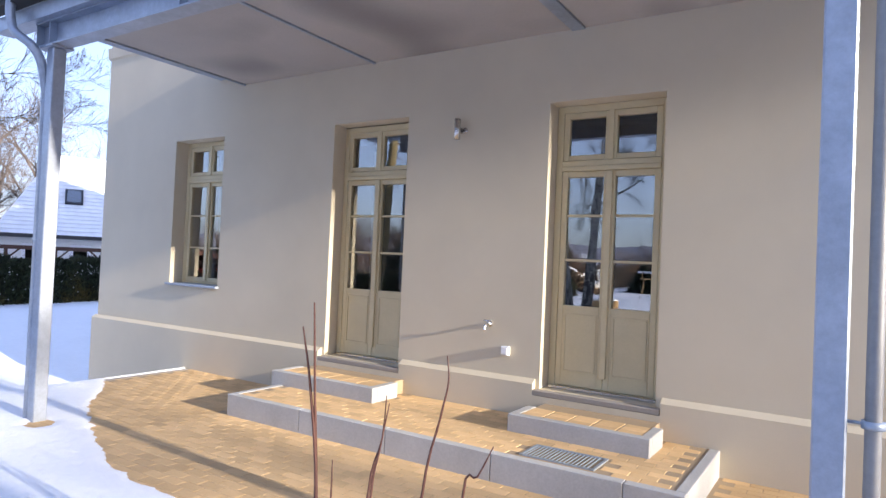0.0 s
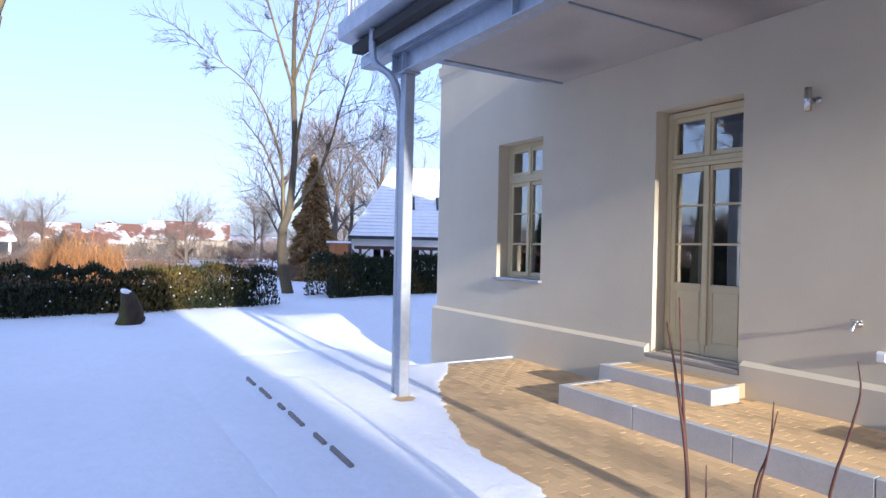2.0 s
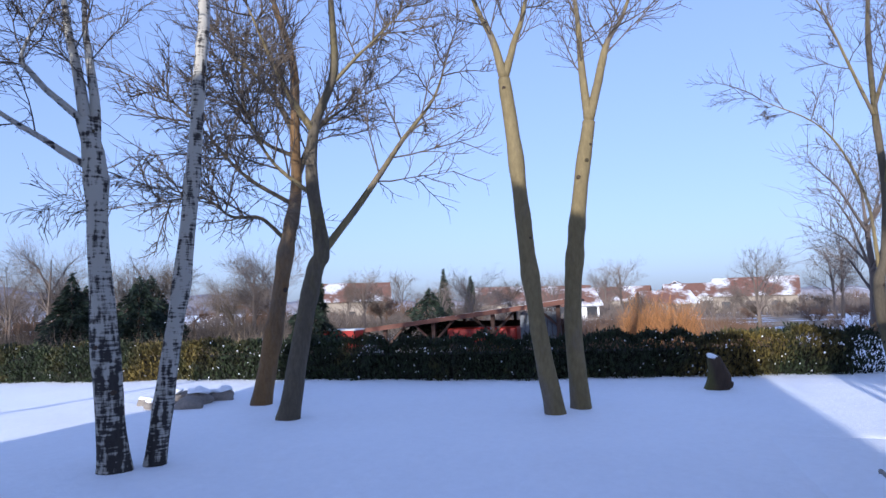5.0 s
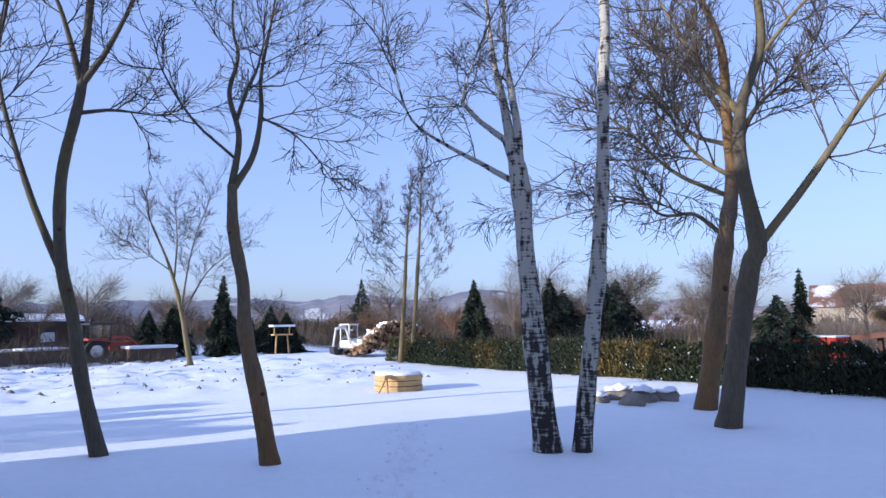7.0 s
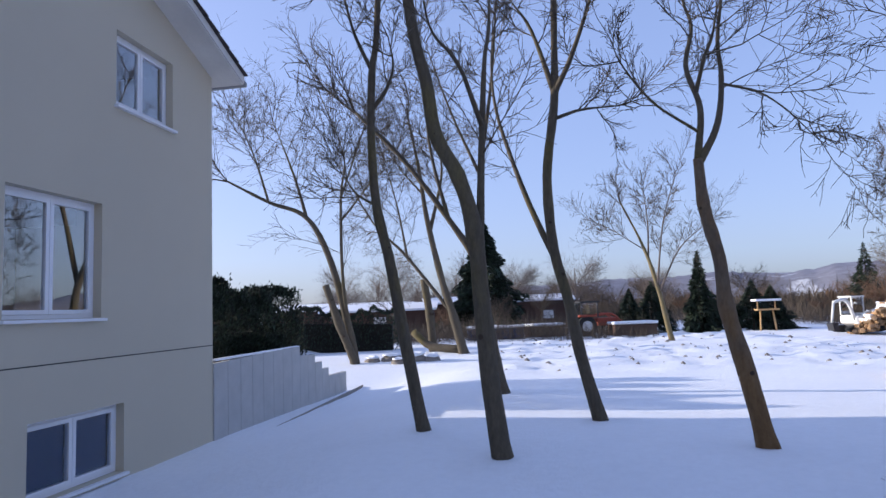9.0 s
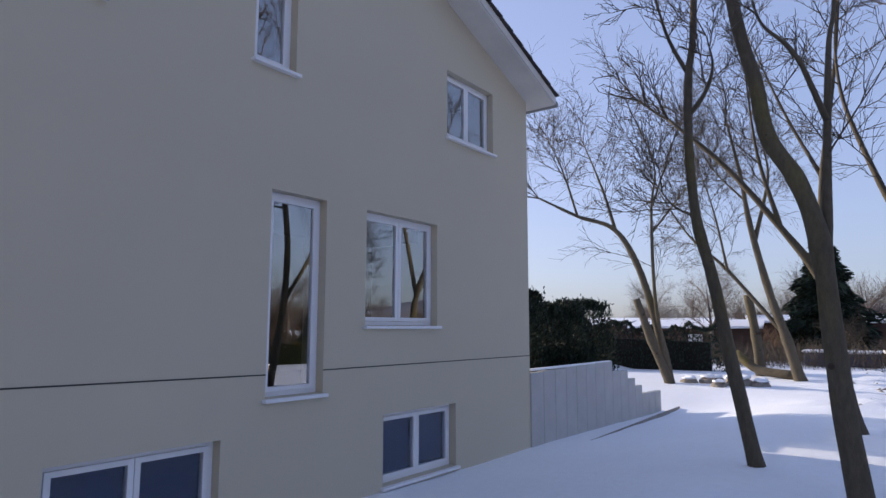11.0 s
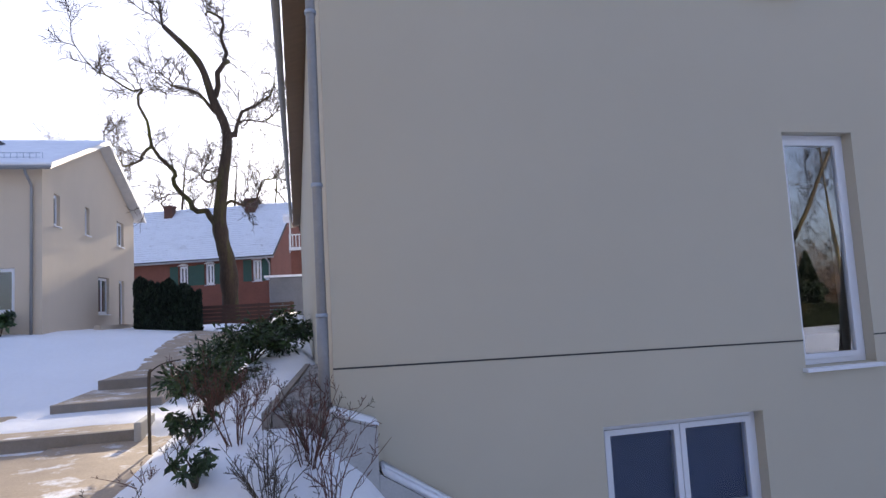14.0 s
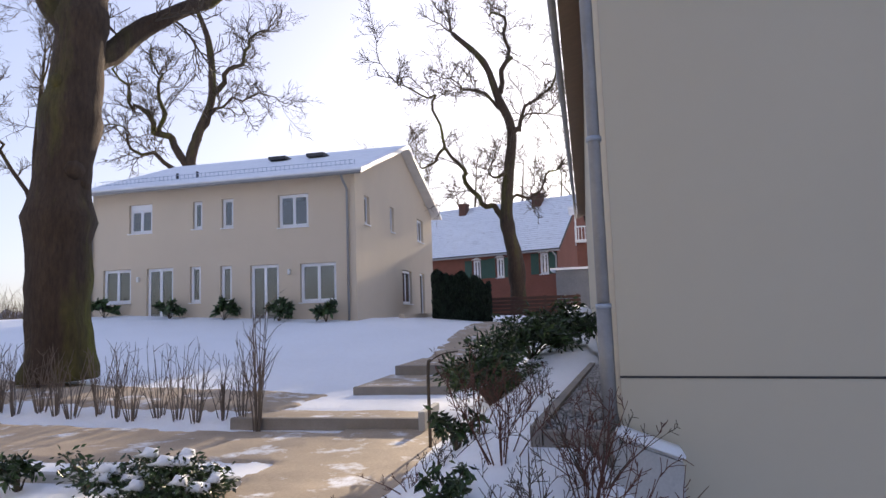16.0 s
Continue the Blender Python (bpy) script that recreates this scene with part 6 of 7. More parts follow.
for y in (-0.75, 0.45):
    bm = bmesh.new()
    prism(bm, [(1.1 * math.cos(a) + (0.75 if math.cos(a) > 0 else -0.75), 0.28 + 0.27 * math.sin(a)) for a in np.linspace(0, 2 * math.pi, 17)[:-1]], "y", y, y + 0.32)
    part("track", bm, "rubber", exc)
part("undercarriage", boxes((-0.8, -0.5, 0.3, 0.8, 0.5, 0.6)), "dark_metal", exc)
part("body", boxes((-1.2, -0.8, 0.6, 0.9, 0.75, 1.25), bevel=0.12), "white_paint", exc)
cab = part("cab", boxes((-0.3, -0.75, 1.25, -0.22, -0.67, 2.5), (0.72, -0.75, 1.25, 0.80, -0.67, 2.5), (-0.3, 0.2, 1.25, -0.22, 0.28, 2.5), (0.72, 0.2, 1.25, 0.80, 0.28, 2.5), (-0.36, -0.8, 2.5, 0.86, 0.33, 2.6)), "white_paint", exc)
part("cab_glass", boxes((-0.22, -0.73, 1.3, 0.72, -0.70, 2.5), (-0.22, 0.22, 1.3, 0.72, 0.25, 2.5), (0.74, -0.67, 1.3, 0.77, 0.2, 2.5)), "glass", cab)
bar("boom", smoothed([(0.8, 0.45, 0.9), (1.5, 0.45, 2.3), (2.6, 0.45, 2.2)], 4), 0.12, "white_paint", exc, 6)
bar("dipper", [(2.6, 0.45, 2.2), (2.9, 0.45, 0.8)], 0.09, "white_paint", exc, 6)
bm = bmesh.new()
prism(bm, ((2.7, 0.8), (3.1, 0.75), (3.0, 0.25), (2.5, 0.3)), "y", 0.2, 0.7)
part("bucket", bm, "dark_metal", exc)
part("snow_cap", boxes((-1.1, -0.7, 1.26, -0.35, 0.7, 1.36), bevel=0.03), "snow", exc)
# tractor with front loader
trac = empty("orange_tractor", pose(-1.0, -42.6, GZ, 0, 0, 200) @ Matrix.Scale(0.75, 4), "dull orange-red tractor with a front loader and glazed cab", "tractor")
for x, r in ((-0.9, 0.75), (1.3, 0.48)):
    for y in (-0.85, 0.55):
        w = bar("wheel", [(x, y, r), (x, y + 0.32, r)], r, "rubber", trac, 20, smooth=False)
        bar("rim", [(x, y - 0.01, r), (x, y + 0.33, r)], r * 0.55, "white_paint", w, 14, smooth=False)
part("bonnet", boxes((0.1, -0.4, 0.75, 1.8, 0.4, 1.35), bevel=0.06), "orange_paint", trac)
part("mudguard", boxes((-1.5, -0.9, 1.45, -0.2, 0.9, 1.6), bevel=0.03), "orange_paint", trac)
tcab = part("cab", boxes((-1.3, -0.7, 1.6, -1.22, -0.62, 2.5), (0.0, -0.7, 1.4, 0.08, -0.62, 2.5), (-1.3, 0.62, 1.6, -1.22, 0.7, 2.5), (0.0, 0.62, 1.4, 0.08, 0.7, 2.5), (-1.4, -0.78, 2.5, 0.16, 0.78, 2.62)), "dark_metal", trac)
part("cab_glass", boxes((-1.2, -0.68, 1.6, 0.0, -0.65, 2.5), (-1.2, 0.65, 1.6, 0.0, 0.68, 2.5), (-1.28, -0.62, 1.6, -1.25, 0.62, 2.5)), "glass", tcab)
for y in (-0.55, 0.55):
    bar("loader_arm", smoothed([(-0.1, y, 1.5), (1.2, y, 1.6), (2.3, y, 0.7)], 4), 0.08, "orange_paint", trac, 6)
part("loader_fork", boxes((2.2, -0.8, 0.25, 2.4, 0.8, 0.85), (2.4, -0.7, 0.22, 3.1, -0.6, 0.3), (2.4, 0.6, 0.22, 3.1, 0.7, 0.3)), "dark_metal", trac)
for i, (x, y, w, c) in enumerate(((4.6, -42.5, 3.2, "blue tarpaulin"), (-3.0, -42, 2.4, "timber"), (1.8, -43.5, 2.0, "timber"))):
    st = empty("material_stack", pose(x, y, GZ, 0, 0, i * 13), "low stack of covered building material under snow", "stack", "stacks on the building site")
    part("body", boxes((-w / 2, -0.6, 0, w / 2, 0.6, 0.62), bevel=0.06), "blind" if i == 0 else "wood_dark", st)
    bm = boxes((-w / 2 - 0.05, -0.65, 0.63, w / 2 + 0.05, 0.65, 0.78), bevel=0.06)
    part("snow_cap", bm, "snow", st)
# firewood pile
pile = empty("firewood_pile", pose(-15.0, -37.4, GZ), "heap of cut firewood under snow", "firewood")
rw = random.Random(5)
V, F = [], []
for i in range(420):
    a = rw.uniform(-1, 1)
    h = (1 - abs(a) ** 2.2) * 1.7 * rw.random() ** 0.5
    p = Vector((a * 2.7, 0.9 - rw.random() * 1.6 * (1 - h / 2.2), h + 0.06))
    d = Vector((rw.gauss(0, 0.35), 1, rw.gauss(0, 0.25))).normalized() * 0.24
    r = rw.uniform(0.06, 0.12)
    tube(V, F, [p - d, p + d], [r, r], 6)
tagged(raw("firewood", V, F, "cut_wood", pile), kind="stuff")
V, F = [], []
for i in range(46):
    a = rw.uniform(-0.9, 0.9)
    h = (1 - abs(a) ** 2.2) * 1.65
    tube(V, F, [(a * 2.7, rw.uniform(-0.6, 0.8), h + 0.05), (a * 2.7, rw.uniform(-0.6, 0.8), h + 0.14)], [rw.uniform(0.08, 0.2), 0.06], 7)
tagged(raw("snow_cover", V, F, "snow", pile, True), kind="stuff")
hutp = empty("bird_table", pose(-10.2, -42.6, GZ), "small wooden bird table with a snowy roof", "bird table")
for x in (-0.4, 0.4):
    bar("leg", [(x, 0.1, 0), (x * 0.8, 0, 1.1)], 0.05, "wood_pale", hutp, 5)
part("tray", boxes((-0.55, -0.35, 1.1, 0.55, 0.35, 1.18)), "wood_pale", hutp)
part("roof", boxes((-0.65, -0.45, 1.6, 0.65, 0.45, 1.72)), "roof_snow", hutp)
for x in (-0.45, 0.45):
    part("post", boxes((x - 0.03, -0.03, 1.18, x + 0.03, 0.03, 1.6)), "wood_pale", hutp)
# garden sheds with snowy roofs beyond the far hedge
for i, (x, y, w, h, rot) in enumerate(((14, -52, 8, 2.0, 8), (24, -55, 9, 2.2, -5), (9, -58, 5, 2.4, 15), (18, -64, 7, 2.3, 3), (2, -62, 5, 2.4, 10))):
    sh = empty("garden_shed", pose(x, y, -0.8, 0, 0, rot), "dark garden shed with a flat snow-covered roof", "shed", "sheds beyond the far hedge")
    part("wall", boxes((-w / 2, -1.6, 0, w / 2, 1.6, h)), "wood_dark", sh)
    bm = bmesh.new()
    prism(bm, ((-2.0, h + 0.5), (2.0, h), (2.0, h + 0.14), (-2.0, h + 0.64)), "x", -w / 2 - 0.3, w / 2 + 0.3)
    part("roof", bm, "roof_snow", sh)
    part("window", boxes((-0.6, 1.601, 0.9, 0.3, 1.64, 1.6)), "white_paint", sh)
trunks = tagged(bar("fallen_trunk", smoothed([(5.2, -32.2, -0.5), (6.6, -32.6, -0.35), (7.4, -32.9, 0.25)], 4), 0.17, "bark", None, 8), "fallen tree trunk lying beside a stump", "log")

# ---- conifers ----
def conifer(label, at, h, r, seed, material="needle", n=2600, group="conifers beyond the lawn", name="conifer"):
    rng = np.random.default_rng(seed)
    ob = empty(name, pose(*at), label, "conifer", group)
    bar("trunk", [(0, 0, -0.1), (0, 0, h * 0.97)], [h * 0.018 + 0.03, 0.01], "bark_dark", ob, 7)
    n *= 3
    t = rng.random(n) ** 0.62
    ang = rng.uniform(0, 2 * np.pi, n)
    tier = 0.72 + 0.28 * np.abs(np.sin((1 - t) * h * 2.6 + ang * 0.5))
    lobes = 1 + 0.3 * np.sin(ang * 5 + seed) * np.sin(t * 9) + 0.25 * np.sin(ang * 3 + t * 17 + seed)
    t = t ** 0.8
    rr = r * t * tier * lobes * rng.uniform(0.35, 1.0, n) ** 0.5
    z = h * (1 - t) - rr * 0.22 + 0.15
    P = np.stack([rr * np.cos(ang), rr * np.sin(ang), np.maximum(z, 0.05)], 1)
    D = np.stack([np.cos(ang), np.sin(ang), np.full(n, -0.35)], 1)
    V, F = leaf_mesh(P, h * 0.012 + 0.03, rng, dirs=D, long=4.0)
    tagged(raw("crown", V, F, material, ob), kind="stuff")
    return ob


conifer("tall dark spruce with ragged boughs", (5.9, -50.2, -0.7), 8.3, 3.3, 1, n=5200)
for i, (x, y, h, r) in enumerate(((-7.2, -44.4, 4.6, 1.1), (-4.8, -46.5, 3.0, 1.6), (-3.4, -46, 2.6, 1.4), (-10.2, -45, 2.8, 1.6), (-11.4, -45.5, 2.5, 1.5), (-9.0, -46, 2.6, 1.4), (-17.8, -33.6, 3.9, 1.3), (-18.6, -28.4, 3.6, 1.9), (-20.0, -26.3, 3.5, 2.3), (-22.0, -27.5, 3.6, 2.5), (-20.5, -29.6, 3.2, 2.2))):
    conifer("dark green conifer dusted with snow", (x, y, -0.7), h, r, 10 + i, n=1700)
for i, (x, y, h, r) in enumerate(((-40, -28.5, 5.0, 0.9), (-42, -19.5, 4.6, 1.0), (-46, -18.5, 4.2, 0.9), (-30, -75, 7, 2.2))):
    conifer("slim dark conifer in the gardens", (x, y, -0.8), h, r, 30 + i, n=900)
conifer("rusty brown bald conifer", (-26.4, 4.15, -0.7), 5.9, 1.35, 50, "larch", 5200)
conifer("dark evergreen shrub dusted with snow behind the hedge", (-18.2, -17.2, -0.7), 2.4, 1.7, 51, n=1800)
conifer("dark evergreen shrub behind the carport", (-23.5, -14.5, -0.7), 2.6, 2.2, 52, n=1500)

# ---- bare woods and gardens in the distance ----
def bare_crown(h, r, seed, n=420):
    """A far-off bare tree: stem, boughs and a haze of fine twigs."""
    rng = random.Random(seed)
    V, F = [], []
    tube(V, F, [(0, 0, -0.2), (rng.gauss(0, 0.1), 0, h * 0.3), (rng.gauss(0, 0.3), rng.gauss(0, 0.3), h * 0.75)], [h * 0.02 + 0.03, h * 0.014 + 0.02, 0.02], 5)
    stem, V, F = (V, F), [], []
    for _ in range(9):
        a, z = rng.uniform(0, 6.3), h * rng.uniform(0.2, 0.55)
        e = Vector((math.cos(a) * r * 0.8, math.sin(a) * r * 0.8, z + h * rng.uniform(0.2, 0.4)))
        q = [Vector((0, 0, z)), Vector((e.x * 0.45, e.y * 0.45, z + (e.z - z) * 0.6)), e]
        tube(V, F, q, [h * 0.006 + 0.008, h * 0.004 + 0.006, 0.006], 4)
        spread_twigs(V, F, q, 0.03, n // 18, h * 0.24, rng, 1, thick=0.012)
    return stem, (V, F)


kinds = []
for i, (h, r, c) in enumerate(((6.5, 2.4, "twig_grey"), (5.0, 2.2, "twig"), (7.5, 2.6, "twig_grey"), (3.6, 1.9, "brush"))):
    ob = empty("bare_tree", pose(0, -95 - 8 * i, -1), "bare winter tree in the distant gardens", "tree", "bare trees in the distance")
    stem, twiggery = bare_crown(h, r, 70 + i)
    raw("trunk", *stem, c, ob)
    raw("crown", *twiggery, c, ob)
    kinds.append(ob)
rw = random.Random(12)
spots = []
for _ in range(330):
    yaw, d = radians(rw.uniform(62, 200)), rw.uniform(30, 120)
    x, y = 2 - math.sin(yaw) * d, -6 + math.cos(yaw) * d
    if x > -20 and y > -42 or (-16 < x < 2 and y > -56):
        continue
    if -32 < x < -20 and 0 < y < 22 or (-26 < x < -18 and -17 < y < -7):
        continue
    low = 0.5 if -22 < y + 0.12 * (x + 20) < 12 else 1.0
    spots.append((x, y, rw.choice((0, 1, 1, 2, 3, 3)), rw.uniform(0.6, 1.05) * low, rw.uniform(0, 360)))
for x, y, k, s, a in spots:
    o = copy_thing(kinds[k], pose(x, y, -0.85, 0, 0, a))
    o.scale = (s, s, s)
for x, y, s in ((-31, 4, 1.3), (-34, 8, 1.4), (-24, 1.0, 0.45), (-21.6, 1.4, 0.42), (-36, 12, 1.5), (-29, -1.0, 0.6), (-73, -7.8, 0.95), (-70, -9.5, 0.8), (-56, 9.5, 0.95), (-53, 8.2, 0.85), (-36, 10, 1.15), (-25.5, -13.2, 0.52), (-24.5, -12.2, 0.5)):
    o = copy_thing(kinds[2 if s > 0.5 else 3], pose(x, y, -0.8, 0, 0, x * 31))
    o.scale = (s, s, s)


def brushwood(name, label, n, xr, yr, h, material, seed, width=0.05):
    """A thicket of fine upright stalks over a stretch of ground."""
    rng = np.random.default_rng(seed)
    x, y = rng.uniform(*xr, n), rng.uniform(*yr, n)
    hh = h * rng.uniform(0.3, 1.0, n) * (0.7 + 0.5 * np.sin(x * 0.35) * np.sin(y * 0.45 + 1))
    z = -0.85 + hh * rng.uniform(0.25, 0.6, n)
    D = np.stack([rng.normal(size=n) * 0.3, rng.normal(size=n) * 0.3, np.ones(n)], 1)
    V, F = leaf_mesh(np.stack([x, y, z], 1), width, rng, dirs=D, long=0.9 * h ** 0.5 / width)
    tagged(raw(name, V, F, material), label, "shrubs", kind="stuff")


brushwood("brushwood", "thicket of rusty bare shrubs in the gardens", 30000, (-42, -17), (-12, -0.8), 1.7, "brush", 1, 0.016)
brushwood("garden_scrub", "grey-brown winter scrub in the gardens", 42000, (-80, -19), (-45, -3), 1.8, "twig_grey", 2, 0.026)
brushwood("reed_belt", "straw-coloured reeds and scrub behind the hedge", 34000, (-44, -15), (-60, -16), 2.7, "twig", 3, 0.018)
brushwood("willow_thicket", "orange young willow shoots behind the hedge", 2600, (-23, -19.5), (-6.6, -4.2), 2.9, "willow", 9, 0.012)
brushwood("reeds", "pale reeds beside the hedge", 1800, (-19, -15), (-24, -17), 2.4, "field", 4, 0.014)
brushwood("far_scrub", "brown scrub at the end of the lawn", 22000, (-30, 34), (-110, -50), 3.2, "twig", 5, 0.04)
brushwood("far_woods", "brown belt of bare woods beyond the fields", 40000, (-70, 70), (-150, -75), 5.5, "twig", 7, 0.09)
brushwood("town_woods", "brown belt of bare trees round the town", 34000, (-150, -60), (-70, 40), 3.4, "twig_grey", 8, 0.08)
brushwood("wood_edge", "brown scrub and saplings by the far hedge", 14000, (-4, 26), (-48, -39), 2.3, "twig", 6, 0.02)
brushwood("yard_woods", "bare brown woods behind the cream house", 9000, (38, 72), (34, 66), 11.0, "twig", 10, 0.05)
fieldq = raw("straw_field", [(-45, -66, -0.55), (20, -66, -0.55), (30, -150, 0.6), (-90, -150, 0.6)], [(0, 1, 2, 3)], "field")
tagged(fieldq, "straw-coloured stubble field beyond the trees", "field", kind="structure")
gardens = raw("garden_ground", [(-130, -60, -0.62), (-17.5, -60, -0.60), (-17.5, -2.5, -0.60), (-24, 0.5, -0.62), (-130, 30, -0.62)], [(0, 1, 2, 3, 4)], "garden")
tagged(gardens, "brown thawing garden ground beyond the hedge", "ground", kind="structure")
# far houses of the little town
for i, (x, y, w, d, h, rot, c) in enumerate(((-62, -18, 8, 6, 2.6, 10, "far_wall"), (-95, -8, 12, 7, 2.6, -8, "far_wall"), (-105, 4, 12, 7, 3.0, 4, "white_paint"), (-70, -38, 10, 8, 3.6, 25, "far_wall"), (-110, -55, 12, 9, 4, 12, "far_wall"), (-75, -2, 7, 5, 2.0, 20, "far_wall"), (-135, -20, 14, 8, 4.0, 0, "far_wall"), (-66, 6, 9, 6, 2.8, -12, "far_wall"), (-50, -10.4, 5.4, 4.4, 2.3, 20, "white_paint"), (-112, 1.5, 6, 5, 4.4, 80, "white_paint"), (-118, 13, 14, 6, 2.9, -4, "far_wall"))):
    hs = empty("town_house", pose(x * 1.25, y * 1.25, -1.4, 0, 0, rot + 90), "distant house with a roof partly under snow", "house", "houses of the distant town")
    part("wall", boxes((-w / 2, -d / 2, 0, w / 2, d / 2, h)), c, hs)
    pitched_roof(hs, -w / 2 - 0.3, w / 2 + 0.3, -d / 2 - 0.4, d / 2 + 0.4, h - 0.1, h + d * 0.34, 0.15, "far_roof", "x")
    for k in range(3):
        part("window", boxes((-w / 2 + 1 + k * w / 3.4, -d / 2 - 0.03, 1.0, -w / 2 + 2 + k * w / 3.4, -d / 2 - 0.001, 2.1)), "dark_metal", hs)
# wooded ridges round the horizon, their haze only in the colour
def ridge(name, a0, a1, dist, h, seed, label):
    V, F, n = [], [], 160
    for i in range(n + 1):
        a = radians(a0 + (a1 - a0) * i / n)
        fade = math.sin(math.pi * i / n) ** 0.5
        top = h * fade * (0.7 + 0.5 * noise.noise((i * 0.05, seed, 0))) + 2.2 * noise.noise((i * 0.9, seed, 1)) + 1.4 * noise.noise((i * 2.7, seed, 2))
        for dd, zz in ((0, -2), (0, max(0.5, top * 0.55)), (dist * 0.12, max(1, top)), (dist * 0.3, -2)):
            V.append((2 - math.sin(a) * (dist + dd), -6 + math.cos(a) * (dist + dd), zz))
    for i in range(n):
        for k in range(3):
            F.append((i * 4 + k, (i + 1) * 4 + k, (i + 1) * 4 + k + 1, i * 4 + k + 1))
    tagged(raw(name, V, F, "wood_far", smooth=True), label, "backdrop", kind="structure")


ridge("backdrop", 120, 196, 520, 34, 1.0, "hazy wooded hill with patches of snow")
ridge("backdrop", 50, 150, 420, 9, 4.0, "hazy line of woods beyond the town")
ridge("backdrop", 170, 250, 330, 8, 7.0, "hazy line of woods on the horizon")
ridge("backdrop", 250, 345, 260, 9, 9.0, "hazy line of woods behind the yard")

# ---- shrubs and plants beside the paths ----
def bare_shrub(label, at, h, stems, seed, material="twig", spread=0.35, r=0.007, twigs=2, name="bare_shrub", group="bare shrubs beside the path", levels=0):
    rng = random.Random(seed)
    ob = empty(name, pose(*at), label, "shrub", group)
    for _ in range(stems):
        V, F = [], []
        a = rng.uniform(0, 6.3)
        out = spread * rng.uniform(0.1, 1)
        hh = h * rng.uniform(0.55, 1.1)
        b = Vector((math.cos(a) * out * 0.25, math.sin(a) * out * 0.25, -0.05))
        q = [b, b + Vector((math.cos(a) * out * 0.4, math.sin(a) * out * 0.4, hh * 0.45)), b + Vector((math.cos(a) * out + rng.gauss(0, 0.05), math.sin(a) * out + rng.gauss(0, 0.05), hh))]
        q = smoothed(q, 3)
        tube(V, F, q, [r * (1 - 0.7 * i / (len(q) - 1)) for i in range(len(q))], 4)
        spread_twigs(V, F, q, r, twigs, h * 0.3, rng, levels, thick=r * 0.6, rise=0.5, thin=0.0022)
        raw("stem", V, F, material, ob)
    return ob


# red-stemmed shrub in front of the terrace
rs = empty("dogwood_shrub", pose(0, 0, 0), "young dogwood with a few thin red-brown stems in the snow", "shrub")
for q in ([(0.66, -3.72, -0.6), (0.58, -3.62, 0.1), (0.53, -3.6, 0.55), (0.50, -3.6, 0.97)], [(0.66, -3.72, -0.6), (0.60, -3.64, 0.15), (0.50, -3.6, 0.6), (0.44, -3.6, 0.86)], [(0.9, -3.7, -0.6), (0.84, -3.6, 0.2), (0.90, -3.6, 0.45), (0.915, -3.6, 0.63)], [(0.9, -3.7, -0.6), (0.87, -3.62, 0.2), (0.89, -3.6, 0.4), (0.93, -3.6, 0.6)],
          [(1.12, -3.7, -0.6), (1.10, -3.6, 0.25), (1.17, -3.6, 0.58), (1.20, -3.6, 0.72), (1.19, -3.6, 0.82)], [(1.33, -3.7, -0.6), (1.28, -3.6, 0.3), (1.34, -3.6, 0.40), (1.40, -3.6, 0.52)], [(0.70, -3.72, -0.6), (0.66, -3.62, 0.1), (0.645, -3.6, 0.32)]):
    pts = smoothed(q, 4)
    rr = 0.011 if len(q) == 4 and q[0][0] < 0.68 else 0.007
    bar("stem", pts, [rr * (1 - 0.7 * i / (len(pts) - 1)) for i in range(len(pts))], "twig_red", rs, 6)
# row of bare shrubs between the two paths
for i in range(20):
    y = 0.3 + i * 0.40
    bare_shrub("bare upright shrub in a row between the paths", (12.75 + 0.1 * math.sin(i * 2.1), y, ground_z(12.75, y)), 1.2, 13, 200 + i, "twig_grey", 0.32, 0.010, 2)
bare_shrub("taller bare shrub at the end of the row", (12.4, -0.15, ground_z(12.4, -0.15)), 1.9, 16, 230, "twig_grey", 0.30, 0.012, 3)
for i, (x, y, h, k) in enumerate(((6.5, -4.95, 0.6, 14), (6.75, -5.2, 0.6, 14), (6.2, -5.15, 0.5, 10), (7.1, -4.7, 0.6, 12), (6.9, -5.25, 0.5, 9), (8.2, -4.35, 0.7, 9), (5.6, -5.45, 0.45, 8), (6.45, -5.35, 0.62, 8), (7.5, -4.2, 0.3, 7), (8.9, -4.6, 0.4, 9), (9.7, -4.75, 0.4, 9), (7.9, -3.9, 0.22, 6), (6.9, -4.0, 0.22, 6))):
    bare_shrub("low bare shrub on the snowy bank beside the house", (x, y, ground_z(x, y)), h, k, 240 + i, "twig_red" if i % 2 else "twig", 0.34, 0.006, 3, levels=1)


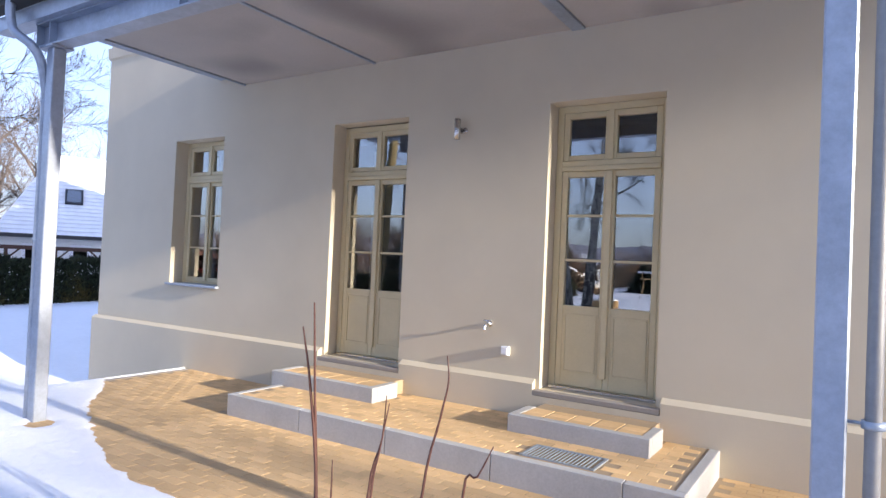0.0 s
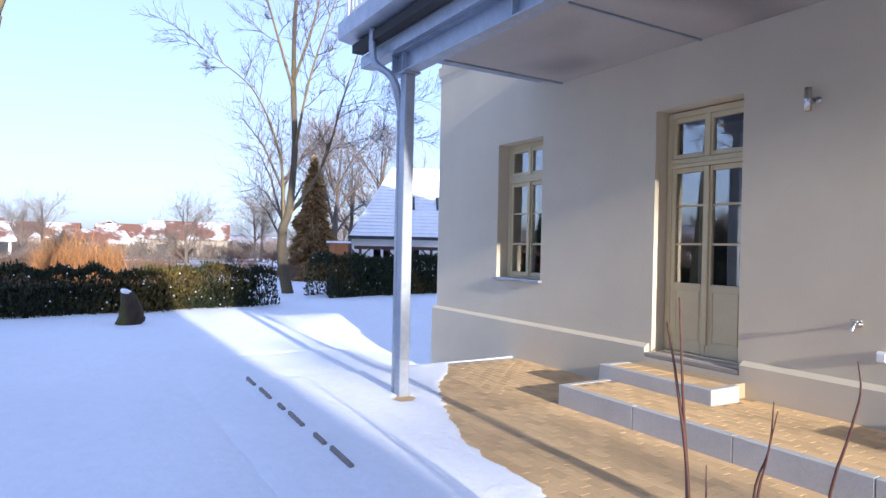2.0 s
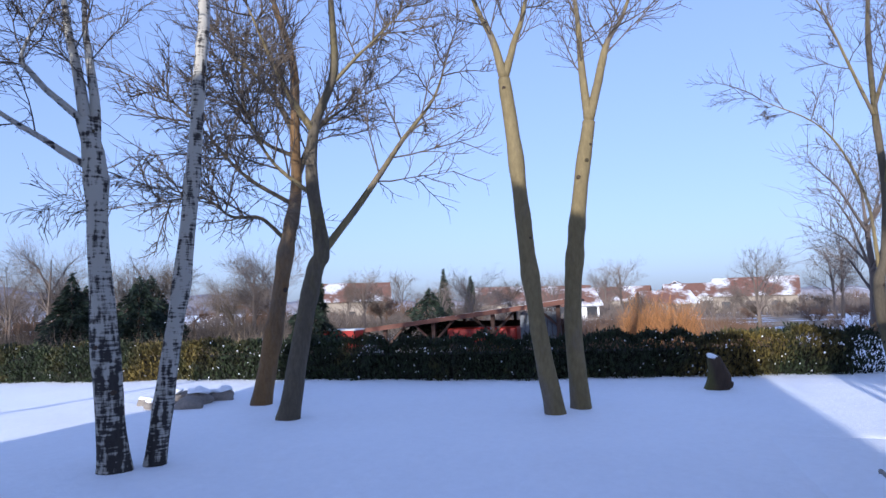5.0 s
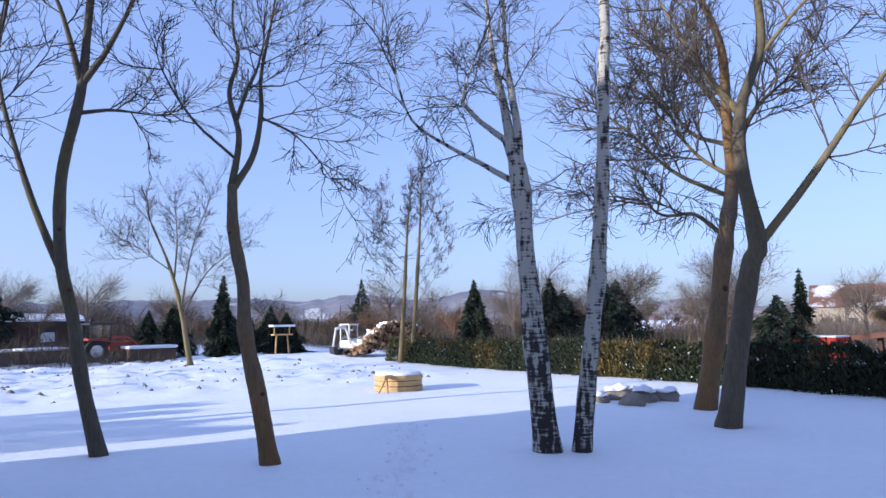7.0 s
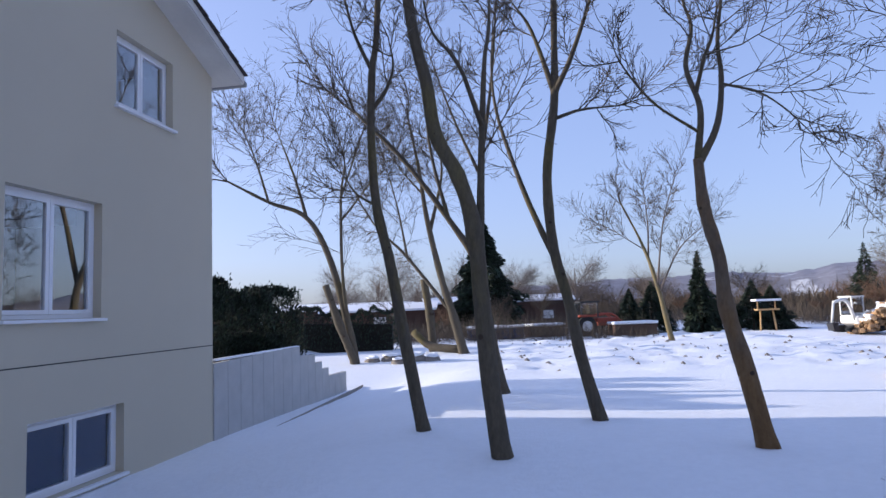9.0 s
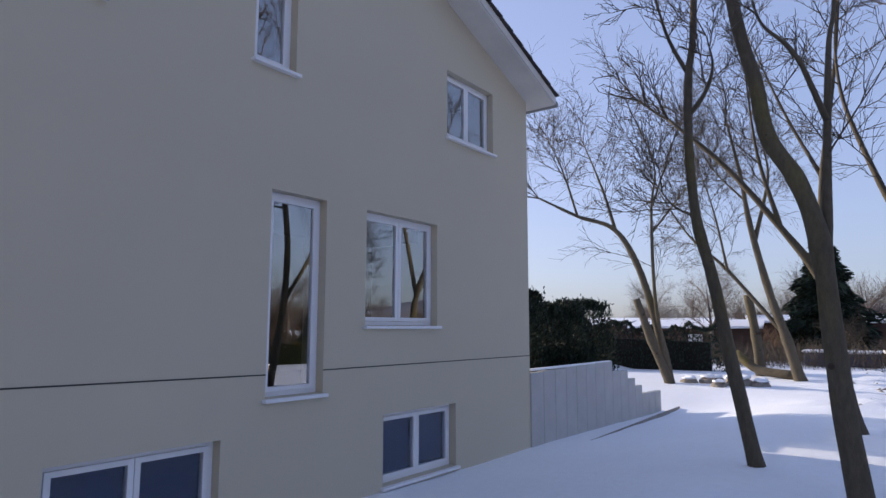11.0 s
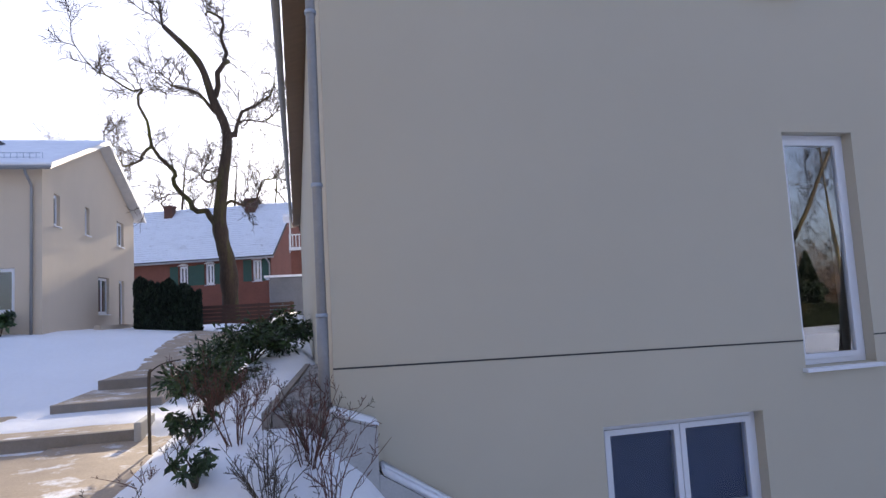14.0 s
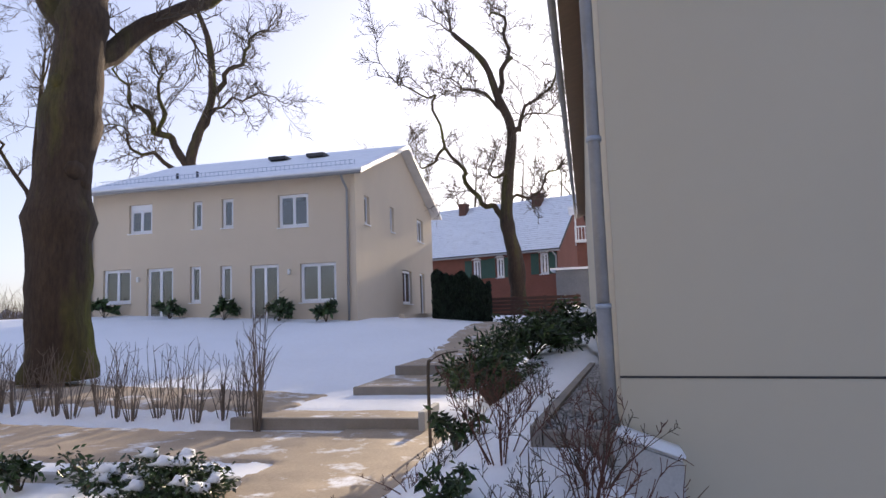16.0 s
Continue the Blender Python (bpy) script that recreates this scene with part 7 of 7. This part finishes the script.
def evergreen(label, at, r, h, n, seed, size=0.10, snow=0, name="evergreen_shrub", group="evergreen shrubs in the beds", long=2.4):
    rng = np.random.default_rng(seed)
    rs2 = random.Random(seed)
    ob = empty(name, pose(*at), label, "shrub", group)
    tips = []
    for _ in range(min(30, max(8, n // 60))):
        V, F = [], []
        a, t = rs2.uniform(0, 6.3), rs2.uniform(0.25, 1)
        e = Vector((math.cos(a) * r * t, math.sin(a) * r * t, h * rs2.uniform(0.4, 1.0) * (1.15 - 0.5 * t)))
        tube(V, F, [(0, 0, -0.05), (e.x * 0.4, e.y * 0.4, e.z * 0.6), tuple(e)], [0.014, 0.010, 0.004], 4)
        tips.append(e)
        raw("branch", V, F, "twig", ob)
    T = np.array([tuple(t) for t in tips])
    pick = rng.integers(0, len(T), n)
    P = T[pick] + rng.normal(size=(n, 3)) * np.array((r * 0.16, r * 0.16, h * 0.10))
    P[:, 2] = np.maximum(P[:, 2], 0.03)
    D = P - T[pick] + np.array((0, 0, -0.02))
    V, F = leaf_mesh(P, size, rng, dirs=D / (np.linalg.norm(D, axis=1, keepdims=True) + 1e-6), long=long)
    tagged(raw("leaves", V, F, "leaf_ever", ob), kind="stuff")
    if snow:
        V, F = [], []
        for e in tips[:snow]:
            rr = rs2.uniform(0.06, 0.13)
            tube(V, F, [(e.x, e.y, e.z + 0.02), (e.x + 0.02, e.y, e.z + 0.07), (e.x, e.y + 0.02, e.z + 0.09)], [rr, rr * 0.8, rr * 0.3], 7)
        tagged(raw("snow_cover", V, F, "snow", ob, True), kind="stuff")
    return ob


for i, (x, y, r, h, n, s) in enumerate(((12.4, -3.85, 0.66, 0.95, 2300, 0.036), (11.6, -4.05, 0.5, 0.62, 1300, 0.036), (13.6, -4.35, 0.72, 0.66, 2300, 0.038), (14.6, -4.75, 0.7, 0.72, 1900, 0.04))):
    evergreen("rhododendron with long drooping dark leaves", (x, y, ground_z(x, y)), r, h, n, 300 + i, s, long=3.0, name="rhododendron")
evergreen("small holly with glossy dark leaves in the snow", (8.2, -4.2, ground_z(8.2, -4.2)), 0.2, 0.32, 260, 310, 0.035)
evergreen("small holly with glossy dark leaves on the bank", (6.75, -4.45, ground_z(6.75, -4.45)), 0.15, 0.25, 200, 311, 0.03)
evergreen("rounded evergreen shrub heaped with snow", (8.75, -1.15, ground_z(8.75, -1.15)), 0.58, 0.42, 2600, 312, 0.032, snow=26)
evergreen("small evergreen shrub in the snowy bed", (9.0, 0.75, ground_z(9.0, 0.75)), 0.3, 0.4, 260, 313, 0.05)
evergreen("brown-leaved low shrub in the bed", (9.0, -0.1, ground_z(9.0, -0.1)), 0.4, 0.45, 120, 314, 0.04)
for i, y in enumerate((4.6, 6.6, 9.0, 11.5, 14.6)):
    evergreen("low evergreen shrub by the wall of the cream house", (26.3, y, ground_z(26.3, y)), 0.5, 0.8, 260, 320 + i, 0.12)
# bent garden stake and hanging ring
tagged(bar("garden_stake", smoothed([(11.3, -3.2, -0.5), (11.3, -3.2, 0.5), (11.3, -3.25, 0.62), (11.3, -3.4, 0.7), (11.3, -3.6, 0.73)], 4), [0.022] * 8 + [0.01] * 9, "twig", None, 6), "thin wooden stake with a bent tip in the snow", "stake")

# ---- clay pavers, laid in running bond ----
paver_me = bpy.data.meshes.new("paver")
bm = bmesh.new()
box(bm, -0.0975, -0.0475, -0.05, 0.0975, 0.0475, 0.0, bevel=0.003)
bm.to_mesh(paver_me)
bm.free()
paver_me.materials.append(M["paver"])
half_me = bpy.data.meshes.new("half_paver")
bm = bmesh.new()
box(bm, -0.0475, -0.0475, -0.05, 0.0475, 0.0475, 0.0, bevel=0.003)
bm.to_mesh(half_me)
bm.free()
half_me.materials.append(M["paver"])
rp = random.Random(8)


def paver(parent, x, y, z, me=paver_me, turn=0):
    o = new("paver", me)
    o.parent = parent
    o.matrix_basis = pose(x, y, z + rp.gauss(0, 0.0003), rp.gauss(0, 0.05), rp.gauss(0, 0.05), turn + rp.gauss(0, 0.3))


# steps: two rows of headers
for st, x0, x1 in steps_a:
    n = int((x1 - x0 - 0.16) / 0.2)
    for row, y in enumerate((-0.555, -0.455, -0.355, -0.255, -0.155)):
        for i in range(n):
            if y > -0.27:
                continue
            paver(st, x0 + 0.08 + (i + 0.5) * (x1 - x0 - 0.16) / n, y, -0.108)
# platform
for row in range(13):
    y = PY + 0.08 + 0.05 + row * 0.1
    if y > -0.09:
        break
    x = PX0 + 0.08 + (0.1 if row % 2 == 0 else 0.2)
    while x < PX1 - 0.17:
        hidden = any(x0 + 0.02 < x < x1 - 0.02 and y > -0.68 for _, x0, x1 in steps_a)
        over_grate = 0.32 < x < 1.06 and -1.28 < y < -0.87
        if not hidden and not over_grate:
            paver(platform, x, y, PZ - 0.003)
        x += 0.2
# terrace: the stretch by the platform laid one by one, the rest as one mesh
V, F = [], []
base_v = [tuple(v.co) for v in paver_me.vertices]
base_f = [tuple(p.vertices) for p in paver_me.polygons]
singles = 0
for row in range(37):
    y = -0.1 - row * 0.1
    x = -5.05 + (0.1 if row % 2 else 0.0)
    while x < 3.3:
        inside = PX0 - 0.1 < x < PX1 + 0.1 and y > PY - 0.04
        if not inside:
            if terrace_edge(x, y) < 0.35:
                near = y > -2.35 and -2.9 < x < 1.6 and singles < 290
                if near:
                    paver(terrace, x, y, -0.462)
                    singles += 1
                else:
                    m = pose(x, y, -0.462 + rp.gauss(0, 0.0003), rp.gauss(0, 0.05), rp.gauss(0, 0.05), rp.gauss(0, 0.3))
                    b = len(V)
                    V += [tuple(m @ Vector(c)) for c in base_v]
                    F += [tuple(b + i for i in f) for f in base_f]
        x += 0.2
tagged(raw("paving", V, F, "paver", terrace), kind="stuff")
